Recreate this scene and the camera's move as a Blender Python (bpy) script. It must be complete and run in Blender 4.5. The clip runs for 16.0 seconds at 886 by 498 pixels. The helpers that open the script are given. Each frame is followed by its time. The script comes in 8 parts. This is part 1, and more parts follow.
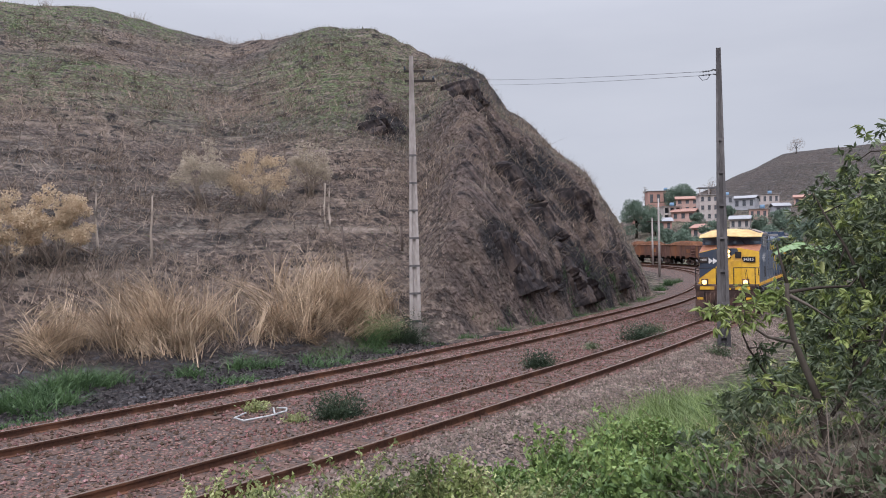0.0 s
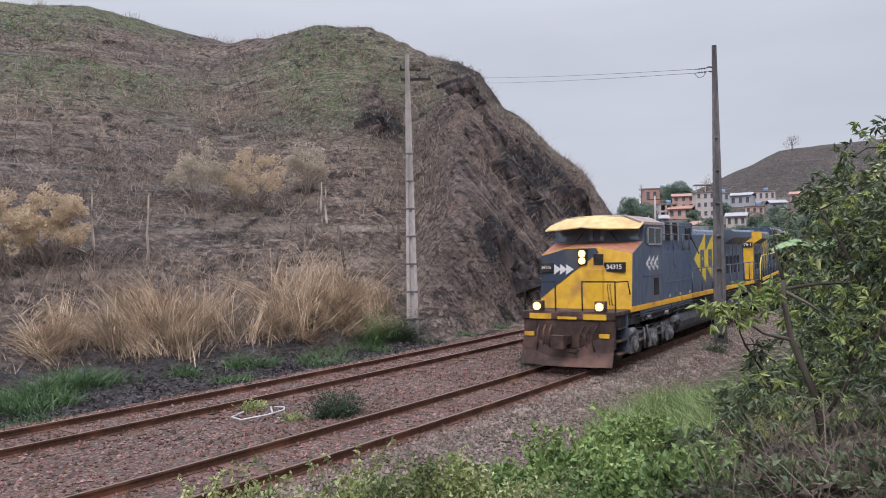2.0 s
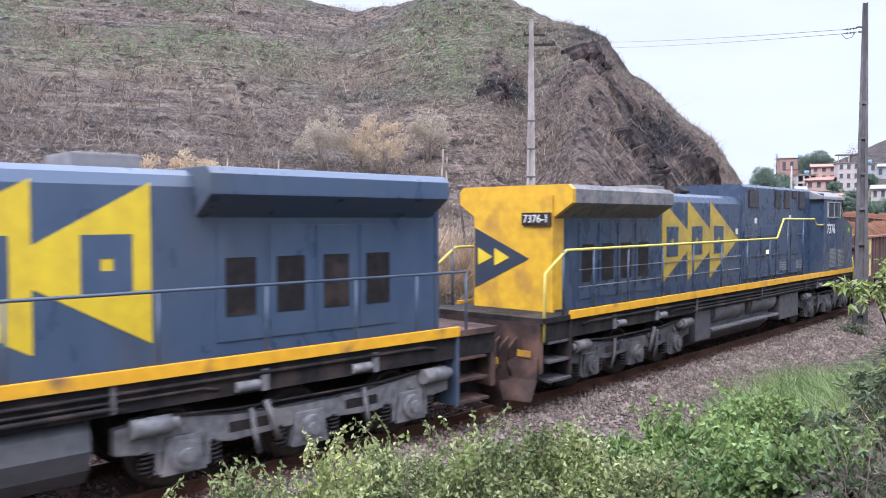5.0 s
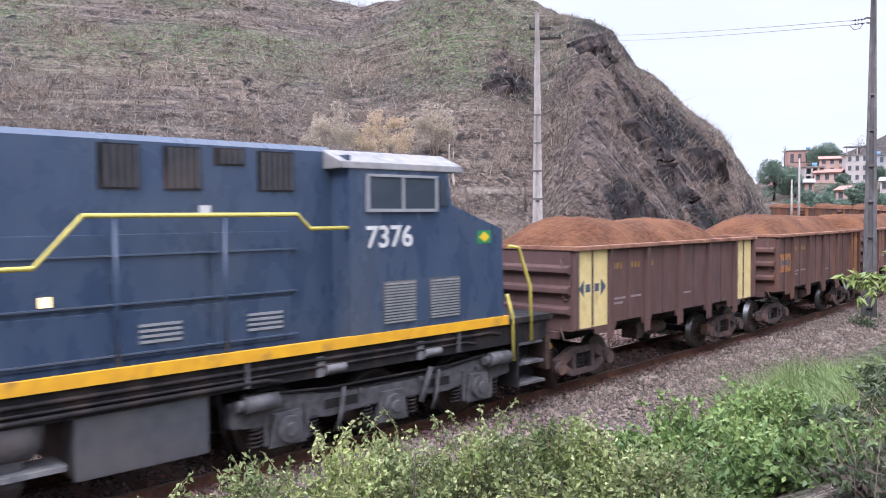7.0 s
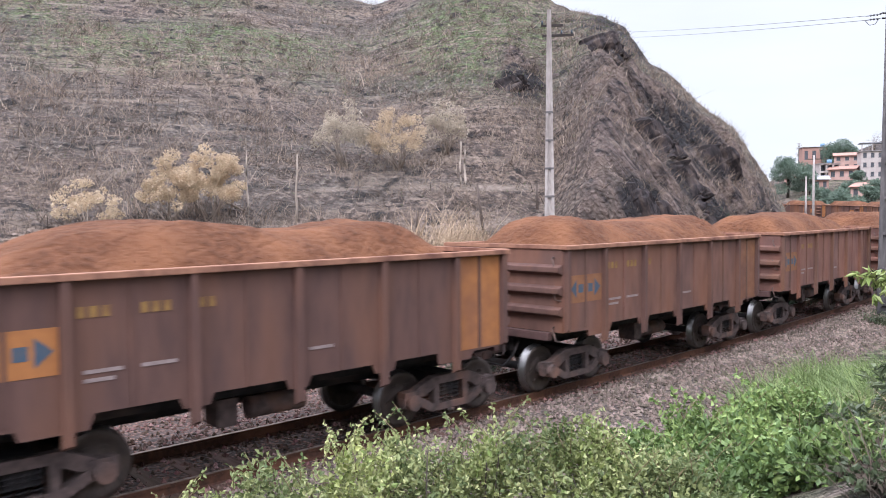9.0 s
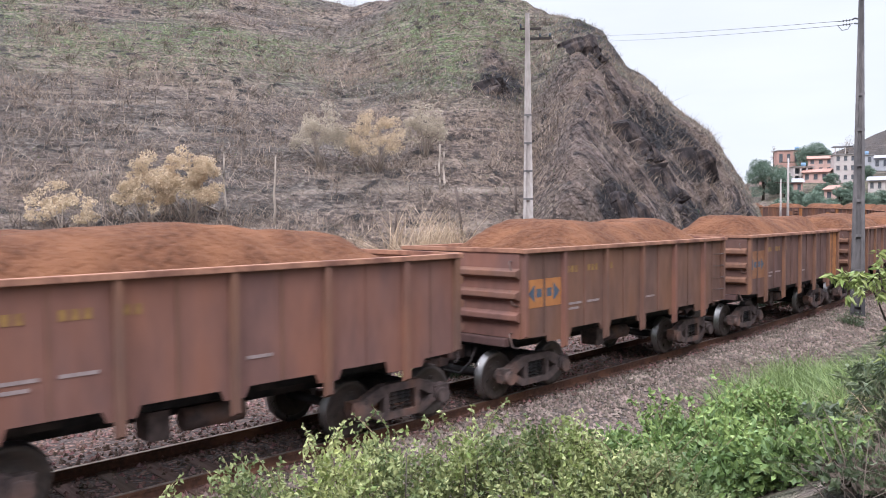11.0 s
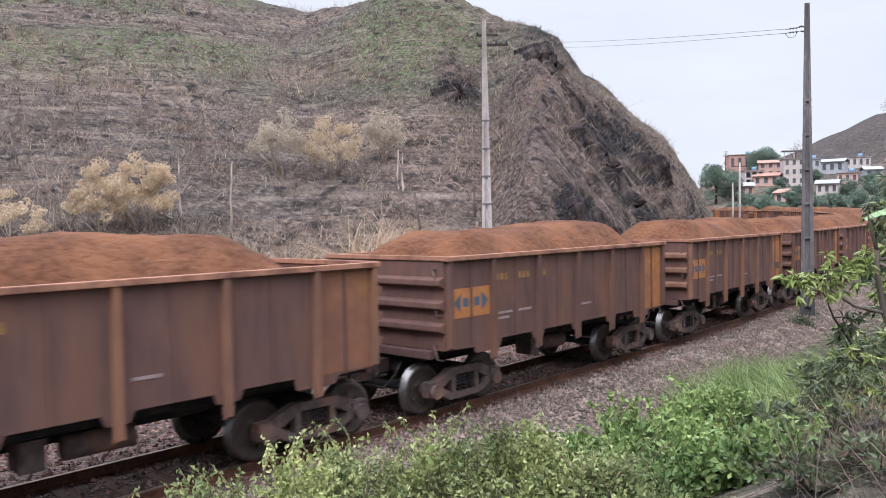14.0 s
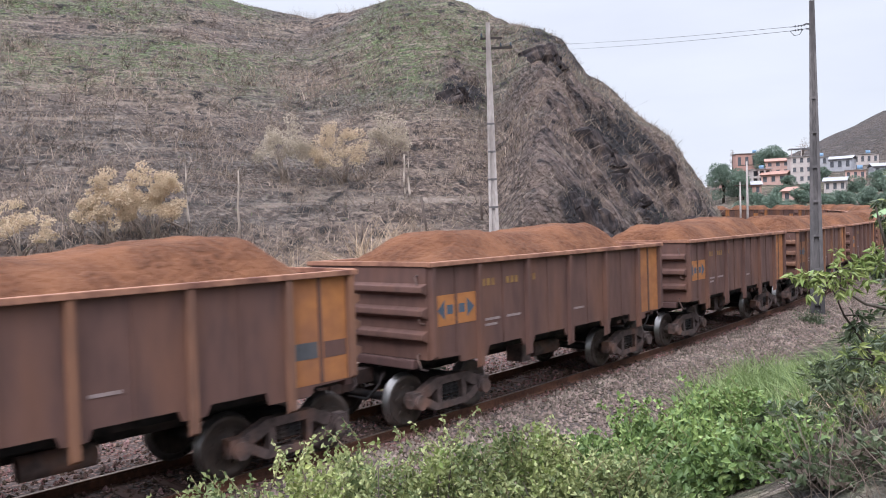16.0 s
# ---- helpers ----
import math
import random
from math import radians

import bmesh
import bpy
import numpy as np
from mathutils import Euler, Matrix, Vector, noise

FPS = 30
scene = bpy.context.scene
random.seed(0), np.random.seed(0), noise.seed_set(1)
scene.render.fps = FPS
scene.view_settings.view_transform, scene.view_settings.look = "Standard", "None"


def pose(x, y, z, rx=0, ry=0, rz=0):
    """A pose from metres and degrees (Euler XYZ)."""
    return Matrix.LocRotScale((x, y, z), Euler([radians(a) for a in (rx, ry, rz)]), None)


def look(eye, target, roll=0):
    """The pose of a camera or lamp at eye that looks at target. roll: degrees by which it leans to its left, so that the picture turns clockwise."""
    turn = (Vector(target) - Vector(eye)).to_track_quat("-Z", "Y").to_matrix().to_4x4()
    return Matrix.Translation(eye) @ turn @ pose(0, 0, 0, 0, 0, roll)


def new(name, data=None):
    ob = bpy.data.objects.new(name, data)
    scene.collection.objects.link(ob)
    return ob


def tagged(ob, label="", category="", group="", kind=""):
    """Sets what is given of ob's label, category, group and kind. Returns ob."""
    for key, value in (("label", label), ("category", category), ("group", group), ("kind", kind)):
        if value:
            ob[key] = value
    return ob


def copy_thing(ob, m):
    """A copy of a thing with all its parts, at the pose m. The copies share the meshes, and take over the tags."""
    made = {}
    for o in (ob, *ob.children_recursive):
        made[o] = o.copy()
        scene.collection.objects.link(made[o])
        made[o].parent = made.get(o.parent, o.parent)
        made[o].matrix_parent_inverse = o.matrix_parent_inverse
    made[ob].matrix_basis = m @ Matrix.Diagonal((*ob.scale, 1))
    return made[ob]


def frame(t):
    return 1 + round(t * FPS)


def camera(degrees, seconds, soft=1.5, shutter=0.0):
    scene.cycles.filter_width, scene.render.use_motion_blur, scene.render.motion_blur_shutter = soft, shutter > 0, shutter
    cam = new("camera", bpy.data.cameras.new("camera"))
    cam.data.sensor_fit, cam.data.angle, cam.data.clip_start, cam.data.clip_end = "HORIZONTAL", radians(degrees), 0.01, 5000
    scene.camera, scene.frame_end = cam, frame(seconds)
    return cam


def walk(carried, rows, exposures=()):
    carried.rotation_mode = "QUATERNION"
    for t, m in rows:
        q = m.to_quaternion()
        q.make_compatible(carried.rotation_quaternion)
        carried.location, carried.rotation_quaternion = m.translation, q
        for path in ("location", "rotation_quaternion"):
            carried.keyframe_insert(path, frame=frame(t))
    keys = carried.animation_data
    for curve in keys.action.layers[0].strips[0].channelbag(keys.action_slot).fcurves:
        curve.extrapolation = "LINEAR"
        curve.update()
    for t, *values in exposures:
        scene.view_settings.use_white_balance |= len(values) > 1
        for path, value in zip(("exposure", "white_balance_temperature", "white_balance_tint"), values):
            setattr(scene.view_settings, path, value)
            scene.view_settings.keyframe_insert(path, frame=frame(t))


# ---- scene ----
# ------------------------------------------------------------------ camera
cam = camera(59.0, 16.0, soft=0.95, shutter=0.22)
EYE = (0.0, 0.0, 3.5)
# seconds, yaw, pitch, roll
TURNS = [(0.0, 0.19, 0.31, 1.0), (0.5, -0.05, 0.26, 1.19), (1.0, 0.0, 0.21, 1.31), (1.5, -0.05, 0.21, 1.31), (2.0, -0.04, 0.18, 1.25),
         (2.5, 1.18, 0.12, 1.25), (3.0, 3.23, 0.08, 1.19), (3.5, 5.64, -0.04, 0.94), (4.0, 7.26, -0.79, 0.5), (4.2, 7.72, -1.2, 0.3),
         (6.3, 9.17, -2.40, 0.2), (6.5, 9.2, -2.45, 0.2), (7.0, 9.17, -2.45, 0.46), (7.5, 9.22, -2.52, 0.51), (8.0, 9.25, -2.54, 0.59),
         (8.5, 9.51, -2.59, 0.57), (9.0, 10.03, -2.61, 0.54), (9.2, 10.1, -2.60, 0.54), (11.3, 8.3, -2.44, 0.54), (11.5, 8.25, -2.44, 0.54),
         (12.0, 8.27, -2.48, 0.57), (12.5, 7.62, -2.28, 0.95), (13.0, 5.93, -2.16, 1.0), (13.5, 5.5, -2.08, 1.02), (14.0, 5.5, -2.07, 1.04),
         (14.5, 5.51, -2.11, 0.95), (15.0, 5.52, -2.05, 1.38), (15.5, 5.58, -1.95, 1.73), (16.0, 6.01, -1.79, 1.93)]
walk(cam, [(t, pose(*EYE, 90 + p, r, a)) for t, a, p, r in TURNS],
     [(0.0, -0.03, 6020, 14), (2.2, 0.0, 6020, 14), (3.2, 0.16, 5900, 14), (4.0, 0.52, 5600, 14), (6.3, 0.71, 5650, 17), (9.2, 0.71, 5900, 14),
      (11.3, 0.65, 5950, 13), (13.0, 0.57, 5950, 13), (16.0, 0.50, 5950, 13)])

# ------------------------------------------------------------------ light: an overcast sky
world = bpy.data.worlds.new("overcast")
scene.world = world
world.use_nodes = True
wn, wl = world.node_tree.nodes, world.node_tree.links
sky = wn.new("ShaderNodeTexSky")
sky.sky_type, sky.sun_disc, sky.sun_elevation, sky.sun_rotation = "NISHITA", False, radians(48), radians(200)
clear = wn["Background"]
clear.inputs[1].default_value = 0.06
wl.new(sky.outputs[0], clear.inputs[0])
cloud = wn.new("ShaderNodeBackground")
cloud_noise = wn.new("ShaderNodeTexNoise")
cloud_noise.inputs["Scale"].default_value, cloud_noise.inputs["Detail"].default_value = 2.2, 5.0
cloud_map = wn.new("ShaderNodeMapping")
cloud_map.inputs["Scale"].default_value = (1, 1, 4.5)
cloud_co = wn.new("ShaderNodeTexCoord")
wl.new(cloud_co.outputs["Generated"], cloud_map.inputs[0])
wl.new(cloud_map.outputs[0], cloud_noise.inputs["Vector"])
cloud_ramp = wn.new("ShaderNodeValToRGB")
cloud_ramp.color_ramp.elements[0].position, cloud_ramp.color_ramp.elements[1].position = 0.3, 0.72
cloud_ramp.color_ramp.elements[0].color = (0.592, 0.60, 0.632, 1)
cloud_ramp.color_ramp.elements[1].color = (0.70, 0.702, 0.718, 1)
wl.new(cloud_noise.outputs[0], cloud_ramp.inputs[0])
wl.new(cloud_ramp.outputs[0], cloud.inputs[0])
# an overcast dome: the zenith is about two and a half times as bright as the horizon
dome_sep = wn.new("ShaderNodeSeparateXYZ")
wl.new(cloud_co.outputs["Generated"], dome_sep.inputs[0])
dome = wn.new("ShaderNodeMapRange")
dome.interpolation_type = "SMOOTHSTEP"
dome.inputs[1].default_value, dome.inputs[2].default_value, dome.inputs[3].default_value, dome.inputs[4].default_value = 0.22, 0.92, 1.0, 4.8
wl.new(dome_sep.outputs[2], dome.inputs[0])
wl.new(dome.outputs[0], cloud.inputs[1])
cover = wn.new("ShaderNodeMixShader")
cover.inputs[0].default_value = 0.88
wl.new(clear.outputs[0], cover.inputs[1])
wl.new(cloud.outputs[0], cover.inputs[2])
wl.new(cover.outputs[0], wn["World Output"].inputs[0])

sun_data = bpy.data.lights.new("sun", "SUN")
sun_data.energy, sun_data.angle, sun_data.color = 1.75, radians(25), (1.0, 0.96, 0.9)
sun = new("sun", sun_data)
sun.matrix_world = look((-20, -60, 70), (0, 0, 0))


# ------------------------------------------------------------------ materials
def nodes_of(name):
    m = bpy.data.materials.new(name)
    m.use_nodes = True
    return m, m.node_tree.nodes, m.node_tree.links


def mix_rgb(n, l, fac, a, b, mode="MIX"):
    x = n.new("ShaderNodeMix")
    x.data_type, x.blend_type = "RGBA", mode
    for sock, v in ((x.inputs[0], fac), (x.inputs[6], a), (x.inputs[7], b)):
        if isinstance(v, bpy.types.NodeSocket):
            l.new(v, sock)
        elif isinstance(v, (int, float)):
            sock.default_value = v
        else:
            sock.default_value = (*v, 1)
    return x.outputs[2]


def noise_fac(n, l, co, scale, detail=6, lo=0.35, hi=0.65, stretch=(1, 1, 1), tilt=0.0):
    if tilt:
        tn = n.new("ShaderNodeMapping")
        tn.inputs["Rotation"].default_value = (0, tilt, 0)
        l.new(co, tn.inputs[0])
        co = tn.outputs[0]
    mp = n.new("ShaderNodeMapping")
    mp.inputs["Scale"].default_value = stretch
    l.new(co, mp.inputs[0])
    t = n.new("ShaderNodeTexNoise")
    t.inputs["Scale"].default_value, t.inputs["Detail"].default_value = scale, detail
    l.new(mp.outputs[0], t.inputs["Vector"])
    r = n.new("ShaderNodeMapRange")
    r.inputs[1].default_value, r.inputs[2].default_value = lo, hi
    l.new(t.outputs[0], r.inputs[0])
    return r.outputs[0]


def surf(name, a, b, scale=8, rough=0.8, bump=0.2, metal=0.0, c=None, cscale=0.7, cwin=(0.5, 0.7), stretch=(1, 1, 1), vary=0.0, bump_dist=0.01,
         island=False, world_co=False):
    """A surface of colours a and b in fine grain, with stains of colour c at a larger scale."""
    m, n, l = nodes_of(name)
    s = n["Principled BSDF"]
    co = n.new("ShaderNodeNewGeometry").outputs["Position"] if world_co else n.new("ShaderNodeTexCoord").outputs["Object"]
    fine = noise_fac(n, l, co, scale, 8, 0.3, 0.7, stretch)
    col = mix_rgb(n, l, fine, a, b)
    if c:
        col = mix_rgb(n, l, noise_fac(n, l, co, cscale, 7, *cwin, stretch), col, c)
    if vary:
        rnd = n.new("ShaderNodeNewGeometry").outputs["Random Per Island"] if island else n.new("ShaderNodeObjectInfo").outputs["Random"]
        hs = n.new("ShaderNodeHueSaturation")
        mr = n.new("ShaderNodeMapRange")
        mr.inputs[3].default_value, mr.inputs[4].default_value = 1 - vary, 1 + vary
        l.new(rnd, mr.inputs[0])
        l.new(mr.outputs[0], hs.inputs["Value"])
        mh = n.new("ShaderNodeMapRange")
        mh.inputs[3].default_value, mh.inputs[4].default_value = 0.5 + vary * 0.06, 0.5 - vary * 0.06
        l.new(rnd, mh.inputs[0])
        l.new(mh.outputs[0], hs.inputs["Hue"])
        l.new(col, hs.inputs["Color"])
        col = hs.outputs[0]
    l.new(col, s.inputs["Base Color"])
    s.inputs["Metallic"].default_value = metal
    if rough > 0.65:
        s.inputs["Specular IOR Level"].default_value = 0.2
    rr = n.new("ShaderNodeMapRange")
    rr.inputs[3].default_value, rr.inputs[4].default_value = max(rough - 0.12, 0.02), min(rough + 0.1, 1)
    l.new(fine, rr.inputs[0])
    l.new(rr.outputs[0], s.inputs["Roughness"])
    if bump:
        bp = n.new("ShaderNodeBump")
        bp.inputs["Strength"].default_value, bp.inputs["Distance"].default_value = bump, bump_dist
        l.new(fine, bp.inputs["Height"])
        l.new(bp.outputs[0], s.inputs["Normal"])
    return m


def glow(name, col, strength):
    m, n, l = nodes_of(name)
    s = n["Principled BSDF"]
    s.inputs["Base Color"].default_value = (*col, 1)
    s.inputs["Emission Color"].default_value = (*col, 1)
    s.inputs["Emission Strength"].default_value = strength
    return m


def leaf_mat(name, a, b, vary=0.3, gloss=0.45, through_light=0.16):
    """Leaves that let some light through; tints vary from leaf to leaf."""
    m, n, l = nodes_of(name)
    s = n["Principled BSDF"]
    rnd = n.new("ShaderNodeNewGeometry").outputs["Random Per Island"]
    col = mix_rgb(n, l, rnd, a, b)
    co = n.new("ShaderNodeTexCoord").outputs["Object"]
    col = mix_rgb(n, l, noise_fac(n, l, co, 1.1, 4, 0.35, 0.7), col, tuple(v * (1 - vary) for v in a))
    l.new(col, s.inputs["Base Color"])
    s.inputs["Roughness"].default_value = gloss
    s.inputs["Specular IOR Level"].default_value = 0.28
    tr = n.new("ShaderNodeBsdfTranslucent")
    l.new(col, tr.inputs[0])
    mx = n.new("ShaderNodeMixShader")
    mx.inputs[0].default_value = through_light
    l.new(s.outputs[0], mx.inputs[1])
    l.new(tr.outputs[0], mx.inputs[2])
    l.new(mx.outputs[0], n["Material Output"].inputs[0])
    return m


M_RAIL = surf("rusty_rail", (0.10, 0.045, 0.028), (0.06, 0.032, 0.024), 14, 0.75, 0.15, 0.2, (0.16, 0.075, 0.045), 1.2)
M_RAIL_TOP = surf("worn_rail_head", (0.22, 0.16, 0.13), (0.14, 0.085, 0.06), 10, 0.42, 0.05, 0.7)
M_SLEEPER = surf("weathered_sleeper", (0.115, 0.066, 0.052), (0.065, 0.041, 0.034), 6, 0.9, 0.5, 0, (0.14, 0.088, 0.07), 1.5, stretch=(0.4, 4, 1), vary=0.3)
M_CONCRETE = surf("pole_concrete", (0.42, 0.375, 0.355), (0.30, 0.265, 0.25), 9, 0.9, 0.3, 0, (0.15, 0.12, 0.11), 0.9, (0.48, 0.75), stretch=(1, 1, 0.35))
M_CONCRETE_DARK = surf("weathered_pole_concrete", (0.17, 0.155, 0.155), (0.095, 0.088, 0.09), 9, 0.9, 0.3, 0, (0.055, 0.052, 0.055), 0.6, (0.42, 0.6), stretch=(1, 1, 0.3))
M_BLUE = surf("loco_blue", (0.045, 0.070, 0.122), (0.060, 0.088, 0.140), 3, 0.36, 0.03, 0, (0.075, 0.075, 0.080), 0.55, (0.45, 0.8), stretch=(1, 1, 0.5))
M_BLUE_DUST = surf("dusty_loco_blue", (0.066, 0.086, 0.125), (0.050, 0.070, 0.110), 4, 0.5, 0.05, 0, (0.105, 0.105, 0.118), 0.8, (0.5, 0.8), stretch=(1, 1, 0.4))
M_BLUE2 = surf("deep_loco_blue", (0.031, 0.050, 0.094), (0.046, 0.068, 0.112), 3, 0.30, 0.03, 0, (0.066, 0.078, 0.105), 0.6, (0.48, 0.8), stretch=(1, 1, 0.5))
M_YELLOW = surf("loco_yellow", (0.64, 0.37, 0.018), (0.52, 0.285, 0.016), 5, 0.5, 0.05, 0, (0.30, 0.15, 0.04), 1.3, (0.50, 0.72))
M_YELLOW_PALE = surf("sun_bleached_yellow", (0.52, 0.375, 0.15), (0.43, 0.305, 0.115), 5, 0.55, 0.05, 0, (0.35, 0.2, 0.08), 2.0, (0.55, 0.8))
M_ORANGE_LINE = surf("sill_yellow", (0.72, 0.37, 0.012), (0.60, 0.29, 0.012), 4, 0.5, 0.05, 0, (0.22, 0.12, 0.05), 2.2, (0.55, 0.75))
M_ROOF = surf("dusty_roof", (0.28, 0.232, 0.215), (0.20, 0.165, 0.155), 6, 0.7, 0.1, 0, (0.26, 0.15, 0.105), 1.6, (0.52, 0.72))
M_RUSTNOSE = surf("rust_dusted_nose", (0.34, 0.15, 0.085), (0.25, 0.11, 0.07), 6, 0.7, 0.1, 0, (0.18, 0.09, 0.06), 1.6)
M_TRUCK = surf("grey_running_gear", (0.19, 0.185, 0.19), (0.10, 0.096, 0.10), 9, 0.7, 0.3, 0.1, (0.24, 0.215, 0.205), 1.8)
M_TRUCK_DARK = surf("dark_running_gear", (0.105, 0.10, 0.105), (0.055, 0.052, 0.055), 9, 0.7, 0.3, 0.1, (0.15, 0.13, 0.125), 1.8)
M_BLACK = surf("sooty_black", (0.022, 0.019, 0.019), (0.012, 0.011, 0.012), 7, 0.75, 0.2, 0, (0.06, 0.042, 0.036), 1.5)
M_PLOW = surf("rusty_pilot", (0.07, 0.042, 0.035), (0.035, 0.025, 0.024), 5, 0.75, 0.2, 0.1, (0.15, 0.085, 0.065), 1.3)
M_GLASS = surf("cab_glass", (0.05, 0.062, 0.078), (0.035, 0.046, 0.06), 2, 0.13, 0, 0)
# base colour lightened to carry the pale sky reflected in the windscreen
M_WINDSHIELD = surf("sky_lit_windshield_glass", (0.17, 0.21, 0.25), (0.13, 0.165, 0.20), 2, 0.14, 0, 0.3)
M_WHITE = surf("dusty_white", (0.62, 0.60, 0.58), (0.5, 0.48, 0.47), 6, 0.6, 0.03)
M_ALU = surf("window_frame", (0.36, 0.36, 0.37), (0.28, 0.28, 0.29), 8, 0.5, 0.03, 0.4)
M_HEAD = glow("headlamp", (1.0, 0.62, 0.20), 2.8)
M_WHEEL = surf("wheel_steel", (0.09, 0.065, 0.055), (0.05, 0.04, 0.036), 9, 0.6, 0.15, 0.4)
M_TREAD = surf("polished_tread", (0.26, 0.25, 0.245), (0.17, 0.16, 0.155), 9, 0.36, 0.02, 0.85)
M_WAGON = surf("brown_wagon_paint", (0.152, 0.082, 0.064), (0.108, 0.061, 0.051), 4, 0.72, 0.08, 0, (0.205, 0.092, 0.052), 0.6, (0.46, 0.68), stretch=(1, 1, 0.35), vary=0.12)
M_WAGON_DARK = surf("dark_purple_brown_paint", (0.118, 0.066, 0.060), (0.086, 0.053, 0.050), 4, 0.68, 0.08, 0, (0.12, 0.062, 0.045), 0.5, (0.5, 0.8), stretch=(1, 1, 0.35))
M_RIM = surf("ore_dusted_rim", (0.30, 0.15, 0.095), (0.22, 0.11, 0.075), 8, 0.8, 0.1, 0, (0.13, 0.06, 0.045), 2)
M_PANEL = surf("orange_panel_paint", (0.38, 0.157, 0.052), (0.28, 0.117, 0.045), 5, 0.7, 0.05, 0, (0.20, 0.088, 0.05), 0.9, (0.46, 0.72))
M_PANEL_DIM = surf("faded_orange_paint", (0.25, 0.115, 0.055), (0.19, 0.088, 0.048), 5, 0.75, 0.05, 0, (0.14, 0.068, 0.048), 0.9, (0.42, 0.66))
M_WAGON_MID = surf("weathered_brown_paint", (0.120, 0.065, 0.053), (0.085, 0.049, 0.043), 4, 0.72, 0.08, 0, (0.18, 0.084, 0.05), 0.6, (0.50, 0.72), stretch=(1, 1, 0.3))
M_WAGON_RIB = surf("rust_edged_brown_paint", (0.185, 0.095, 0.062), (0.125, 0.068, 0.05), 5, 0.75, 0.08, 0, (0.23, 0.11, 0.06), 0.9, (0.5, 0.7), stretch=(1, 1, 0.35))
M_PANEL_YELLOW = surf("pale_yellow_panel", (0.70, 0.55, 0.25), (0.60, 0.46, 0.19), 5, 0.6, 0.05, 0, (0.3, 0.18, 0.07), 1.4, (0.58, 0.8))
M_LOGO = surf("faded_blue_mark", (0.05, 0.08, 0.12), (0.08, 0.09, 0.11), 8, 0.7, 0.02)
M_MARK = surf("faded_stencil", (0.27, 0.16, 0.05), (0.17, 0.09, 0.045), 9, 0.8, 0.02)
M_MARK_WHITE = surf("faded_white_stencil", (0.30, 0.24, 0.23), (0.2, 0.15, 0.14), 9, 0.8, 0.02)
M_ORE = surf("iron_ore", (0.128, 0.052, 0.025), (0.070, 0.029, 0.015), 9, 0.97, 1.0, 0, (0.155, 0.066, 0.032), 1.0, (0.45, 0.65), bump_dist=0.04, world_co=False)
M_WOOD = surf("grey_post_wood", (0.13, 0.10, 0.085), (0.07, 0.055, 0.05), 9, 0.95, 0.4, 0, stretch=(1, 1, 0.2))
M_CROSSARM = surf("dark_crossarm_wood", (0.055, 0.045, 0.042), (0.03, 0.026, 0.025), 9, 0.9, 0.3, 0, stretch=(0.2, 1, 1))
M_BARK = surf("dark_bark", (0.055, 0.042, 0.034), (0.03, 0.024, 0.02), 12, 0.95, 0.6, 0, (0.1, 0.085, 0.07), 3, stretch=(1, 1, 0.3))
M_STUB = surf("bare_pale_trunk", (0.34, 0.28, 0.23), (0.22, 0.18, 0.15), 9, 0.95, 0.3, 0, stretch=(1, 1, 0.2))
M_PLASTIC = surf("white_pipe", (0.40, 0.40, 0.40), (0.28, 0.28, 0.28), 8, 0.5, 0.03)
M_WIRE = surf("dark_wire", (0.06, 0.06, 0.065), (0.045, 0.045, 0.05), 5, 0.6, 0)
M_STONE = surf("ballast_stone", (0.185, 0.107, 0.085), (0.055, 0.034, 0.028), 11, 0.95, 0.3, 0, (0.21, 0.15, 0.13), 2, vary=0.6, island=True, world_co=True)
M_STONE_GREY = surf("fresh_grey_stone", (0.195, 0.151, 0.127), (0.085, 0.065, 0.054), 11, 0.95, 0.3, 0, (0.235, 0.189, 0.158), 2, vary=0.45, island=True, world_co=True)
M_GREEN = leaf_mat("green_leaf", (0.13, 0.20, 0.075), (0.22, 0.32, 0.13))
M_GREEN_BRIGHT = leaf_mat("fresh_leaf", (0.115, 0.185, 0.053), (0.40, 0.50, 0.18))
M_GREEN_OLIVE = leaf_mat("olive_leaf", (0.165, 0.20, 0.075), (0.47, 0.48, 0.22))
M_GREEN_DARK = leaf_mat("dark_mango_leaf", (0.052, 0.074, 0.038), (0.20, 0.235, 0.125), 0.3, 0.35)
M_GREEN_TIP = leaf_mat("yellow_green_leaf", (0.16, 0.22, 0.06), (0.38, 0.40, 0.15))
# distance haze is put into this leaf colour: paler and bluer than near leaves
M_GREEN_HAZED = leaf_mat("hazed_far_tree_leaf", (0.125, 0.175, 0.135), (0.21, 0.27, 0.20))
M_GRASS = leaf_mat("green_grass_blade", (0.05, 0.092, 0.03), (0.12, 0.185, 0.065), 0.2, 0.6)
M_STRAW = leaf_mat("dry_straw", (0.29, 0.21, 0.14), (0.72, 0.55, 0.39), 0.35, 0.8)
M_STRAW_GREY = leaf_mat("grey_dry_stalk", (0.18, 0.136, 0.11), (0.46, 0.36, 0.285), 0.25, 0.85)
M_YELLOW_LEAF = leaf_mat("ochre_flower_clump", (0.47, 0.36, 0.24), (0.69, 0.56, 0.41), 0.2, 0.9, 0.28)
M_PALE_LEAF = leaf_mat("pale_dry_clump", (0.38, 0.32, 0.245), (0.58, 0.50, 0.40), 0.2, 0.9, 0.28)


